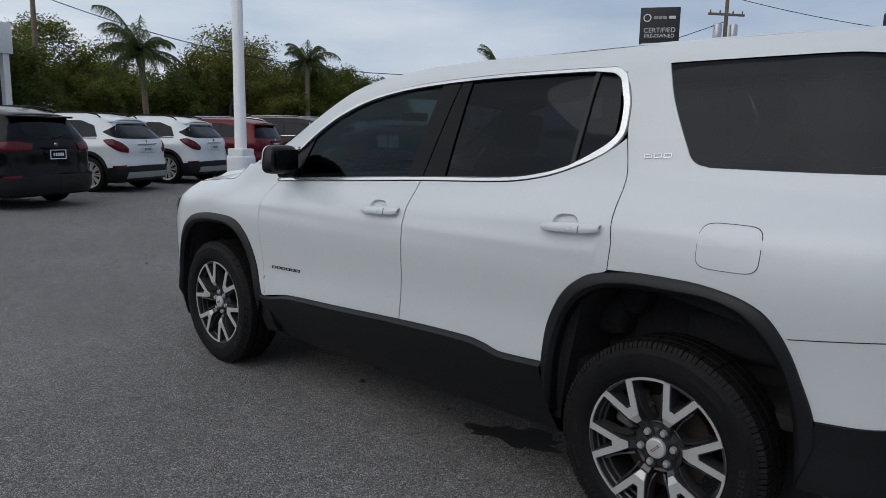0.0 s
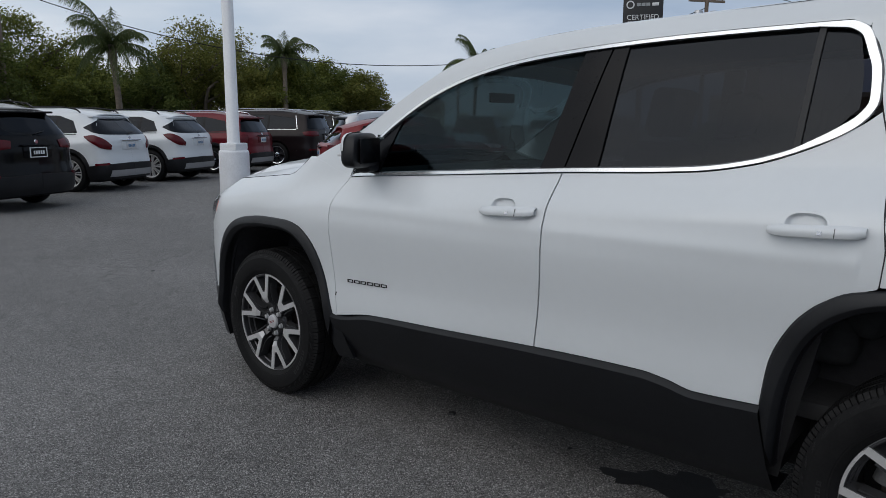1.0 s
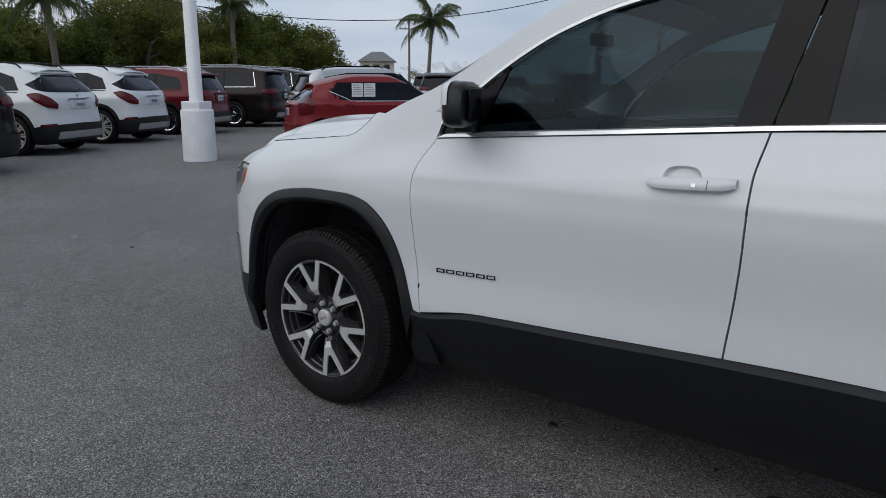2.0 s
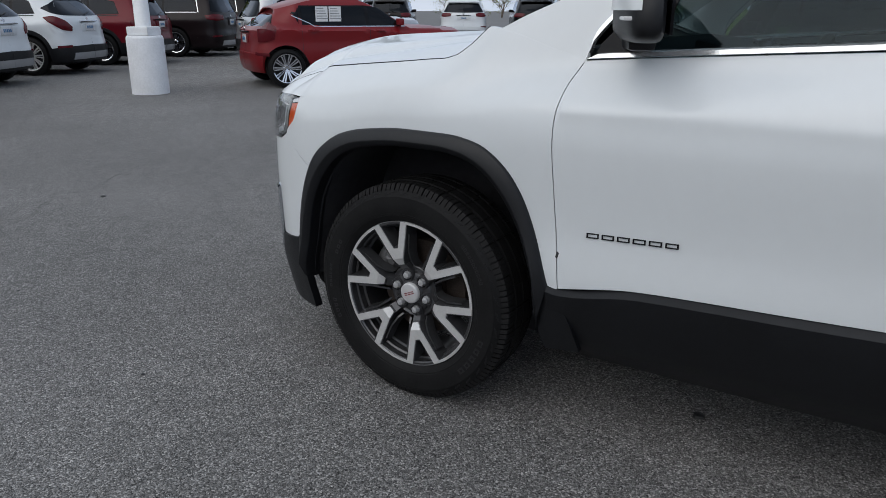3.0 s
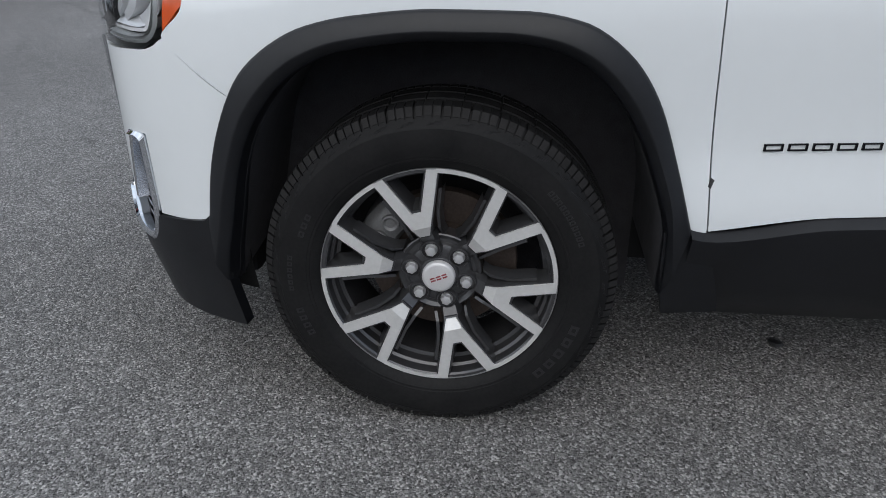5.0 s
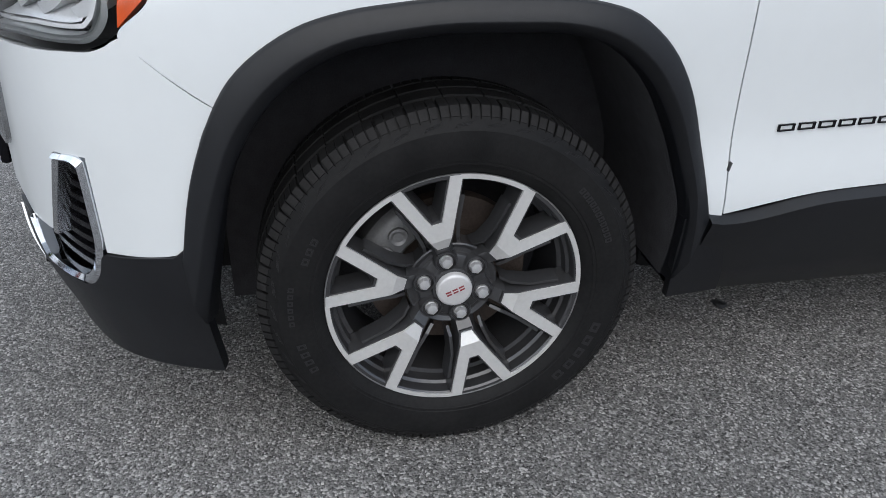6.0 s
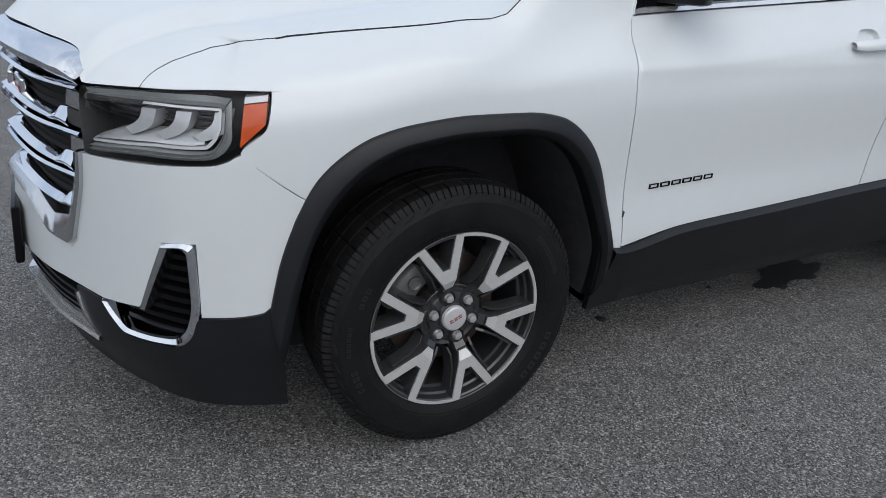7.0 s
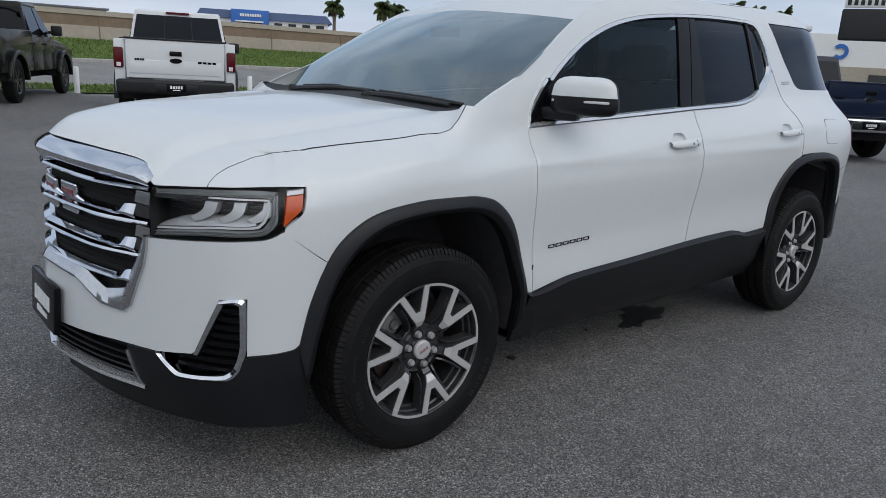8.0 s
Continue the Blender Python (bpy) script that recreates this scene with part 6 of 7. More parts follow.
        # tail lamp
        if lamp == "wedge":
            tl = ([(yr + .42, 1.075), (yr + .24, .95), (yr + .06, .855), (yr - .10, .835)], [(yr + .44, 1.10), (yr + .26, 1.12), (yr + .06, 1.06), (yr - .12, .92)])
        elif lamp == "wide":
            tl = ([(yr + .34, .99), (yr + .05, .95), (yr - .22, .97)], [(yr + .40, 1.09), (yr + .05, 1.12), (yr - .25, 1.09)])
        else:
            tl = ([(yr + .30, .78), (yr + .12, .74), (yr + .02, .74)], [(yr + .34, .98), (yr + .12, 1.06), (yr + .0, 1.05)])
        lo_, hi_ = tl
        part("tail_lamp", tidy(S.patch(lo_, hi_, [lo_[0], hi_[0]], [lo_[-1], hi_[-1]], 16, 6, .014, .03, 0, s, puff=.012)), RED_LENS, car, "red tail lamp")
        small_wheel(car, s * (W / 2 - .115), ya, tyre, rim, spokes, rim_mat or MACHINED, s)
        small_wheel(car, s * (W / 2 - .115), yb, tyre, rim, spokes, rim_mat or MACHINED, s)
        if rails:
            pts = [S.at(u, z_top(u), -.03, s) for u in grid_u(yr + .65, y_ws1 - .35, 14)]
            part("roof_rail", tube([(p[0], p[1], p[2] + .045 * (0 if k in (0, 14) else 1) + .02) for k, p in enumerate(pts)], .016, .016, 6), GLOSS_BLACK if rails is True else CHROME, car, "roof rail")
        if mirror:
            mp = S.at(ya - .62, belt + .09, .09, s)
            part("side_mirror", moved(block(-.09, .09, -.05, .05, -.06, .06, .03, 2), Matrix.Translation(mp)), paint, car)
        # bumper parts
        part("rear_bumper", tidy(S.patch([(yb - arch - .02, .26), (yr + .1, .25), (rear, .25)], [(yb - arch + .02, .50), (yr + .1, .55), (rear, .57)], [(yb - arch - .02, .26), (yb - arch + .02, .50)], [(rear, .25), (rear, .57)], 20, 6, .016, .04, 0, s)), CLADDING if clad else paint, car)
        part("reflector", tidy(S.patch([(yr + .22, .52), (yr - .02, .535)], [(yr + .22, .565), (yr - .02, .58)], [(yr + .22, .52), (yr + .22, .565)], [(yr - .02, .535), (yr - .02, .58)], 6, 2, .022, .02, 0, s)), RED_LENS, car)
        part("head_lamp", tidy(S.patch([(yf - .55, .70), (yf - .2, .68), (yf + .0, .66)], [(yf - .62, .82), (yf - .2, .80), (yf + .0, .76)], [(yf - .55, .70), (yf - .62, .82)], [(yf, .66), (yf, .76)], 10, 3, .006, .02, 0, s)), PALE_LENS, car)
    if silver_skid:
        part("skid_plate", merge(*[tidy(S.patch([(yr - .02, .30), (rear, .30)], [(yr - .06, .43), (rear, .43)], [(yr - .02, .30), (yr - .06, .43)], [(rear, .30), (rear, .43)], 8, 3, .03, .03, 0, s)) for s in (-1, 1)]), PAINT_SILVER, car)
    tip = (yr + .50, belt + .155) if lamp == "wedge" else (yr + .22, belt + .10)
    high = H - .10 - drop
    rw = lambda s: S.patch([tip, (yr + .24, belt + .065), (yr - .05, belt + .03), (rear, belt + .02)], [(tip[0] - .01, tip[1] + .02), (yr + .24, (high + belt + .27) / 2), (yr + .02, high), (rear, high + .015)], [tip, (tip[0] - .01, tip[1] + .02)], [(rear, belt + .02), (rear, high + .015)], 26, 10, .004, .01, 0, s)
    part("rear_window", merge(tidy(rw(-1)), tidy(rw(1))), GLASS_DARK, car, "dark rear window")
    cx = S.at(rear, H - .10)[1]
    if rear_spoiler:
        part("rear_spoiler", block(-W * .33, W * .33, cx - .16, cx + .25, H - .065 - drop, H - .03 - drop, .015), paint, car)
    part("rear_wiper", tube([(0, S.at(rear, belt + .05)[1] - .03, belt + .05), (.22, S.at(rear, belt + .10)[1] - .03, belt + .09)], .010, .008, 5), RUBBER_TRIM, car)
    py, pz = S.at(rear, .90)[1], (.12 if H > 1.5 else .0)
    part("plate_recess", block(-.27, .27, py - .010, py + .03, .70 + pz, .87 + pz, .02), paint, car)
    pl = part("number_plate", block(-.155, .155, py - .020, py - .008, .715 + pz, .855 + pz, .006), plate, car)
    if plate is GLOSS_BLACK:
        part("plate_frame", merge(block(-.160, .160, py - .024, py - .012, .705 + pz, .720 + pz, .003), block(-.160, .160, py - .024, py - .012, .850 + pz, .862 + pz, .003), block(-.166, -.150, py - .0235, py - .012, .705 + pz, .862 + pz, .003), block(.150, .166, py - .0235, py - .012, .705 + pz, .862 + pz, .003)), SIGN_WHITE, pl, "white plate frame")
    part("plate_marks", merge(*[block(-.10 + .045 * k, -.07 + .045 * k, py - .023, py - .019, .755 + pz, .81 + pz) for k in range(5)]), SIGN_WHITE if plate is GLOSS_BLACK else PLATE_BLUE, pl)
    part("emblem", moved(lathe([(-.012, .0), (-.012, .030), (.0, .036)], 16), Matrix.Translation((0, S.at(rear, .95 + pz)[1] - .004, .945 + pz)) @ Matrix.Rotation(radians(90), 4, "Z")), CHROME, car)
    part("plate_bar", block(-.30, .30, py - .03, py + .02, .885 + pz, .907 + pz, .006), CHROME if lamp == "wedge" else GLOSS_BLACK, car)
    return car


# heading: degrees anticlockwise from +y
def behind(wheel, heading, W, wb, s=-1):
    """The middle of a car whose rear wheel on side s stands at wheel."""
    h = radians(heading)
    fx, fy = -math.sin(h), math.cos(h); rx, ry = fy, -fx
    return (wheel[0] + fx * wb / 2 - rx * s * (W / 2 - .1), wheel[1] + fy * wb / 2 - ry * s * (W / 2 - .1))

HEAD = 29
parked_car("crossover", "black crossover with red tail lamps, parked in a row", behind((1.72, 10.5), HEAD - 4, 1.84, 2.69, 1), HEAD - 4, PAINT_BLACK, 4.52, 1.84, 1.70, 2.69, 1.14, 1.03, .35, .24, 5, RIM_GREY, True, True, False, "wide", plate=GLOSS_BLACK, silver_skid=False)
parked_car("crossover", "white compact crossover with black cladding, in a parked row", behind((2.95, 11.95), HEAD, 1.76, 2.555), HEAD, PAINT_WHITE, 4.2, 1.76, 1.65, 2.555, 1.10, 1.0, .370, .275, 10, lean=.46)
parked_car("crossover", "white compact crossover with grey tailgate plate, in a parked row", behind((5.30, 13.3), HEAD, 1.76, 2.555), HEAD, PAINT_WHITE, 4.2, 1.76, 1.65, 2.555, 1.10, 1.0, .370, .275, 10, lean=.46)
parked_car("crossover", "dark red crossover with chrome roof rails, in a parked row", behind((7.75, 14.65), HEAD, 1.84, 2.73), HEAD, PAINT_RED, 4.63, 1.84, 1.67, 2.73, 1.08, 1.02, .36, .25, 6, CHROME, True, "chrome", False, "tall")
parked_car("large_crossover", "dark brown seven-seat crossover with chrome window line", behind((10.7, 15.85), HEAD, 2.0, 3.07), HEAD, PAINT_DARK, 5.19, 2.0, 1.775, 3.07, 1.14, 1.08, .385, .27, 6, CHROME, False, "chrome", True, "wide", .2)
parked_car("large_crossover", "dark seven-seat crossover in a parked row", behind((13.4, 17.3), HEAD, 2.0, 3.07), HEAD, PAINT_BLACK, 5.19, 2.0, 1.775, 3.07, 1.14, 1.08, .385, .27, 6, CHROME, False, "chrome", True, "wide", .2)
parked_car("crossover", "white crossover far along the parked row", behind((16.2, 18.8), HEAD, 1.84, 2.73), HEAD, PAINT_WHITE, 4.63, 1.84, 1.67, 2.73, 1.08, 1.02, .36, .25, 6, CHROME, True, True, False, "tall")
hatch = parked_car("hatchback", "bright red hatchback with papers in its side window", behind((6.35, 7.56), -122, 1.82, 2.65, 1), -122, PAINT_ORANGE, 3.98, 1.82, 1.47, 2.65, .96, .92, .318, .24, 10, CHROME, False, False, True, "tall", .70, True, silver_skid=False, drop=.20, kick=.17)
parked_car("crossover", "silver crossover with roof rails, parked behind a hatchback", behind((10.6, 11.4), -119, 1.84, 2.73, 1), -119, PAINT_SILVER, 4.63, 1.84, 1.70, 2.73, 1.05, 1.02, .36, .25, 6, CHROME, True, True, True, "tall", silver_skid=False)
parked_car("crossover", "white crossover parked far across the lot", (24.5, 24.0), -52, PAINT_WHITE, 5.0, 1.95, 1.74, 2.9, 1.1, 1.05, .37, .26, 6, CHROME, False, True, True, "wide")
parked_car("crossover", "black crossover parked far across the lot", (28.5, 22.5), -52, PAINT_BLACK, 5.0, 1.95, 1.74, 2.9, 1.1, 1.05, .37, .26, 6, CHROME, False, True, True, "wide")
parked_car("crossover", "red crossover parked far across the lot", (21.0, 27.0), -52, PAINT_RED, 4.6, 1.84, 1.68, 2.7, 1.05, 1.02, .36, .25, 6, CHROME, True, True, False, "wide")
parked_car("crossover", "white crossover seen from behind, parked beyond a hatchback", (27.2, 16.6), -59, PAINT_WHITE, 5.0, 1.97, 1.72, 2.99, 1.10, 1.05, .37, .26, 6, CHROME, False, True, False, "wide")
parked_car("crossover", "black crossover seen from behind, beside a white one", (28.2, 13.6), -60, PAINT_BLACK, 4.8, 1.93, 1.74, 2.86, 1.10, 1.05, .37, .26, 6, CHROME, True, True, False, "wide", plate=GLOSS_BLACK, silver_skid=False)
parked_car("crossover", "dark crossover seen from behind, beside a white one", (25.6, 19.4), -58, PAINT_DARK, 4.8, 1.93, 1.74, 2.86, 1.10, 1.05, .37, .26, 6, CHROME, True, True, False, "wide", silver_skid=False)
# papers inside the hatchback's rear side window
for k in range(2):
    sheet_ = part("window_paper", block(.835 - .03, .838 - .03, -.78 + .23 * k, -.57 + .23 * k, 1.06, 1.30), PAPER, hatch, "white price papers")
    for j in range(5):
        part("paper_print", block(.8385 - .03, .8395 - .03, -.76 + .23 * k, -.64 + .02 * j + .23 * k, 1.26 - .04 * j, 1.275 - .04 * j), PRINT_GREY, sheet_)


def pickup(label, at, heading, paint, wheel_r=.42, height=1.95, bed_top=1.38, plain=False):
    """A crew-cab pickup: bed with tailgate, cab with its windows, flared arches, bumper and wheels."""
    car = thing("pickup_truck", (at[0], at[1], ground_z(*at)), heading, label=label, category="pickup truck")
    W, wb = 1.98, 3.55
    yr, yf = -wb / 2 - 1.10, wb / 2 + .95
    lo = .58
    def side_profile(y0, y1, top0, top1, holes):
        pts = [(y0, lo)]
        for c in holes:
            pts += [(c - (wheel_r + .09) * math.cos(a), max(lo, wheel_r + (wheel_r + .09) * math.sin(a))) for a in (math.pi * k / 14 for k in range(15))]
        return pts + [(y1, lo), (y1, top1), (y0, top0)]
    for s in (-1, 1):
        x0, x1 = (s * .82, s * (W / 2)) if s > 0 else (s * W / 2, s * .82)
        part("bed_side", prism(side_profile(yr + .06, -.62, bed_top, bed_top + .02, [-wb / 2]), x0, x1, "x", .022), paint, car)
        part("fender", prism(side_profile(1.0, yf, 1.16, 1.02, [wb / 2]), x0, x1, "x", .03), paint, car)
        for a, b in ((-.60, .22), (.23, 1.0)):
            d = part("door", prism([(a, lo), (b, lo), (b, 1.28), (a, 1.30)], x0, x1, "x", .018), paint, car)
            part("door_handle", block(*sorted((s * (W / 2), s * (W / 2 + .03))), a + .08, a + .28, 1.10, 1.135, .008), paint, d)
        # cab pillars lean inwards: glass and frame
        for a, b, c, d_ in ((-.56, .20, -.46, .18), (.26, .95, .24, .48)):
            verts = [(s * .965, a, 1.31), (s * .965, b, 1.30), (s * .80, d_, height - .10), (s * .80, c, height - .10)]
            part("side_window", ([*verts, *[(v[0] - s * .02, v[1], v[2]) for v in verts]], [(0, 1, 2, 3), (0, 4, 5, 1), (1, 5, 6, 2), (2, 6, 7, 3), (3, 7, 4, 0)]), GLASS_DARK, car, "dark side window")
        for y in (-wb / 2, wb / 2):
            outer = [(y - (wheel_r + .17) * math.cos(a), wheel_r + (wheel_r + .15) * math.sin(a)) for a in (math.pi * k / 18 for k in range(19))]
            inner = [(y - (wheel_r + .08) * math.cos(a), wheel_r + (wheel_r + .07) * math.sin(a)) for a in (math.pi * k / 18 for k in range(18, -1, -1))]
            part("wheel_arch_flare", prism(outer + inner, *sorted((s * (W / 2 - .02), s * (W / 2 + .075))), "x", .012), CLADDING if plain or paint is PAINT_WHITE else paint, car)
            part("wheel_well", lathe([(s * .45, wheel_r + .085), (s * (W / 2 - .01), wheel_r + .085)], 16, a0=0, a1=math.pi), LINER, car).location = (0, y, wheel_r)
            small_wheel(car, s * (W / 2 - .08), y, wheel_r, .245, 6, RIM_GREY, s)
        lampg = part("tail_lamp", block(*sorted((s * .84, s * (W / 2 + .006))), yr + .02, yr + .20, .98, 1.32, .03), RED_LENS, car, "red tail lamp")
        part("lamp_window", block(*sorted((s * .88, s * .95)), yr + .014, yr + .03, 1.0, 1.07, .006), PALE_LENS, lampg)
        mi = part("side_mirror", block(*sorted((s * 1.02, s * 1.24)), .72, .84, 1.30, 1.52, .04), CLADDING, car, "black door mirror")
        part("mirror_arm", block(*sorted((s * .95, s * 1.05)), .76, .80, 1.34, 1.40, .01), CLADDING, mi)
    part("bed_floor", block(-.82, .82, yr + .06, -.62, .70, .76), CLADDING, car)
    part("bed_front", block(-.9, .9, -.70, -.62, .7, bed_top, .01), paint, car)
    tg = part("tailgate", block(-.80, .80, yr, yr + .07, .82, bed_top + .02, .02, 3), paint, car)
    part("tailgate_panel", block(-.74, .74, yr - .010, yr + .02, .90, 1.13, .008), paint, tg)
    part("tailgate_rim", block(-.82, .82, yr - .014, yr + .08, bed_top, bed_top + .035, .012), CLADDING if paint is PAINT_WHITE else paint, tg)
    part("tailgate_handle", block(-.10, .10, yr - .018, yr + .02, 1.21, 1.29, .012), GLOSS_BLACK, tg, "black tailgate handle")
    part("emblem", moved(lathe([(-.02, .0), (-.02, .05), (.0, .055)], 20), Matrix.Translation((0, yr - .005, 1.13)) @ Matrix.Rotation(radians(90), 4, "Z") @ Matrix.Diagonal((1, 1.9, .8, 1))), CHROME if plain else GLOSS_BLACK, tg)
    for x0, x1, z in ((-.66, -.50, 1.115), (.36, .68, 1.10)):
        for k in range(4):
            w = (x1 - x0) / 4
            part("badge_mark", block(x0 + w * k, x0 + w * (k + .8), yr - .016, yr, z, z + .035), GLOSS_BLACK, tg)
    bp = part("rear_bumper", block(-.96, .96, yr - .16, yr + .06, .56, .80, .05, 3), CHROME if plain == "chrome" else CLADDING, car, "rear step bumper")
    part("bumper_step", block(-.35, .35, yr - .17, yr - .02, .60, .74, .03), CLADDING, bp)
    pl = part("number_plate", block(-.16, .16, yr - .182, yr - .165, .62, .75, .005), GLOSS_BLACK, bp)
    part("plate_marks", merge(*[block(-.10 + .042 * k, -.07 + .042 * k, yr - .187, yr - .181, .665, .715) for k in range(5)], block(-.06, .06, yr - .187, yr - .181, .635, .65)), PAPER, pl)
    # cab
    part("cab_roof", moved(block(-.80, .80, -.48, .52, height - .13, height - .02, .05, 3), Matrix.Identity(4)), paint, car)
    back = [(-.93, -.64, 1.30), (.93, -.64, 1.30), (.80, -.50, height - .05), (-.80, -.50, height - .05)]
    part("cab_back", ([*back, *[(x, y + .05, z) for x, y, z in back]], [(0, 1, 2, 3), (7, 6, 5, 4), (0, 4, 5, 1), (1, 5, 6, 2), (2, 6, 7, 3), (3, 7, 4, 0)]), paint, car)
    rg = [(-.87, -.628, 1.36), (.87, -.628, 1.36), (.76, -.525, height - .12), (-.76, -.525, height - .12)]
    rwin = part("rear_window", ([*[(x, y - .012, z) for x, y, z in rg], *rg], [(0, 1, 2, 3), (0, 4, 5, 1), (1, 5, 6, 2), (2, 6, 7, 3), (3, 7, 4, 0)]), GLASS_DARK, car, "dark rear cab window")
    for x in (-.27, .27):
        part("window_divider", tube([(x, -.640, 1.37), (x * .9, -.54, height - .14)], .012, .012, 5), RUBBER_TRIM, rwin)
    part("brake_lamp", block(-.22, .22, -.555, -.50, height - .085, height - .045, .01), RED_LENS, car)
    part("cab_body", prism([(-.62, .6), (1.05, .6), (1.05, 1.20), (.98, 1.30), (.5, height - .06), (-.5, height - .06), (-.62, 1.3)], -.79, .79, "x", .03), CLOTH, car)
    part("windshield", ([(-.90, 1.04, 1.27), (.90, 1.04, 1.27), (.76, .50, height - .06), (-.76, .50, height - .06)], [(0, 1, 2, 3)]), GLASS_DARK, car)
    part("hood", prism([(.98, 1.0), (yf - .05, .95), (yf - .02, 1.10), (1.6, 1.22), (.98, 1.26)], -.90, .90, "x", .04), paint, car)
    part("grille", block(-.85, .85, yf - .06, yf + .03, .72, 1.08, .03), GLOSS_BLACK, car)
    part("front_bumper", block(-.97, .97, yf - .1, yf + .10, .48, .72, .05), CLADDING, car)
    part("frame", block(-.60, .60, yr + .1, yf - .2, .40, .62, .03), SHELL, car)
    return car


pickup("white pickup truck with dark rear window and black bumper", (12.8, -4.34), -112, PAINT_WHITE, .43, 2.08, 1.46)
pickup("dark olive pickup truck with black wheels, seen from behind", (15.36, -1.3), -116, PAINT_OLIVE, .42, 1.95, 1.36)
pickup("dark blue pickup truck with chrome rear bumper", (4.79, -14.5), -125, PAINT_BLUE, .42, 1.95, 1.40, "chrome")


# ---- trees, poles, signs and buildings ----
BARK = mat("bark", (0.11, 0.085, 0.065), 0.9, vary=0.35, scale=6, bump=0.8, bscale=30)
PALM_BARK = mat("palm_bark", (0.16, 0.13, 0.10), 0.9, vary=0.4, scale=8, bump=0.8, bscale=25)


def leaf_mat(name, a, b):
    """Leaves: two greens mixed leaf by leaf, a little light let through."""
    m = bpy.data.materials.new(name); m.use_nodes = True
    n, l = m.node_tree.nodes, m.node_tree.links
    p = n["Principled BSDF"]; p.inputs["Roughness"].default_value = 0.65; p.inputs["Specular IOR Level"].default_value = 0.25
    g = n.new("ShaderNodeNewGeometry"); x = n.new("ShaderNodeMix"); x.data_type = "RGBA"
    x.inputs[6].default_value, x.inputs[7].default_value = (*a, 1), (*b, 1)
    l.new(g.outputs["Random Per Island"], x.inputs[0]); l.new(x.outputs[2], p.inputs["Base Color"])
    t = n.new("ShaderNodeBsdfTranslucent"); l.new(x.outputs[2], t.inputs["Color"])
    mx = n.new("ShaderNodeMixShader"); mx.inputs[0].default_value = 0.42
    l.new(p.outputs[0], mx.inputs[1]); l.new(t.outputs[0], mx.inputs[2]); l.new(mx.outputs[0], n["Material Output"].inputs[0])
    return m


LEAF = [leaf_mat("leaf_green", (0.072, 0.096, 0.018), (0.20, 0.215, 0.048)), leaf_mat("leaf_dark", (0.054, 0.080, 0.018), (0.15, 0.175, 0.042)), leaf_mat("leaf_olive", (0.090, 0.106, 0.022), (0.23, 0.225, 0.056))]
FROND = leaf_mat("palm_leaf", (0.040, 0.065, 0.020), (0.12, 0.145, 0.05))


def broad_tree(at, height, spread_, seed, leaves=3200, low=.12):
    """A trunk that forks into limbs, with a crown of small leaves in uneven clumps."""
    rnd = random.Random(seed)
    tr = thing("tree", at, rnd.uniform(0, 360), label="leafy broad green tree in a thicket", category="tree", group="trees behind the lot")
    geo, tips = [], []
    base = Vector((0, 0, -.1))
    def limb(p, d, length, r, depth):
        pts = [p]
        q = p
        for k in range(4):
            d2 = (d + Vector((rnd.uniform(-.2, .2), rnd.uniform(-.2, .2), rnd.uniform(-.05, .15)))).normalized()
            q = q + d2 * (length / 4)
            pts.append(q)
        geo.append(tube(pts, r, r * .5, 6, False))
        tips.append((pts[-1], depth)); tips.append((pts[2], depth))
        if depth < 2:
            for k in range(rnd.randint(3, 4)):
                a = rnd.uniform(0, 2 * math.pi)
                nd = (d * .5 + Vector((math.cos(a), math.sin(a), rnd.uniform(.1, .8)))).normalized()
                limb(pts[rnd.randint(2, 4)], nd, length * rnd.uniform(.55, .8), r * .5, depth + 1)
    for k in range(rnd.randint(2, 3)):
        a = rnd.uniform(0, 2 * math.pi)
        limb(base, Vector((math.cos(a) * .35, math.sin(a) * .35, 1)).normalized(), height * .45, height * .022, 0)
    part("trunk", merge(*geo), BARK, tr)
    clumps = [Vector((p.x, p.y, p.z)) for p, d in tips if d > 0]
    for k in range(48):
        a, f = rnd.uniform(0, 2 * math.pi), rnd.uniform(0, 1) ** .5
        z = height * (low + (.88 - low) * rnd.random())
        wide = spread_ * (1 - .55 * abs(z / height - .45) / .55)
        clumps.append(Vector((wide * f * math.cos(a), wide * f * math.sin(a), z)))
    verts, faces = [], []
    for k in range(leaves):
        c = clumps[rnd.randrange(len(clumps))]
        r = height * .105 * rnd.uniform(.25, 1.0)
        v = Vector((rnd.gauss(0, 1), rnd.gauss(0, 1), rnd.gauss(0, .75)))
        p = c + v.normalized() * r
        if p.z > height or p.z < .05:
            continue
        s = rnd.uniform(.045, .115)
        a = Vector((rnd.gauss(0, 1), rnd.gauss(0, 1), rnd.gauss(0, .6))).normalized() * s
        b = a.cross(Vector((rnd.gauss(0, 1), rnd.gauss(0, 1), rnd.gauss(0, 1)))).normalized() * s * .55
        n = len(verts)
        verts += [tuple(p - a), tuple(p - b * .8 + a * .1), tuple(p + a), tuple(p + b * .8 + a * .1)]
        faces.append((n, n + 1, n + 2, n + 3))
    me = bpy.data.meshes.new("crown"); me.from_pydata(verts, [], faces)
    part("crown", me, LEAF[seed % 3], tr)
    return tr


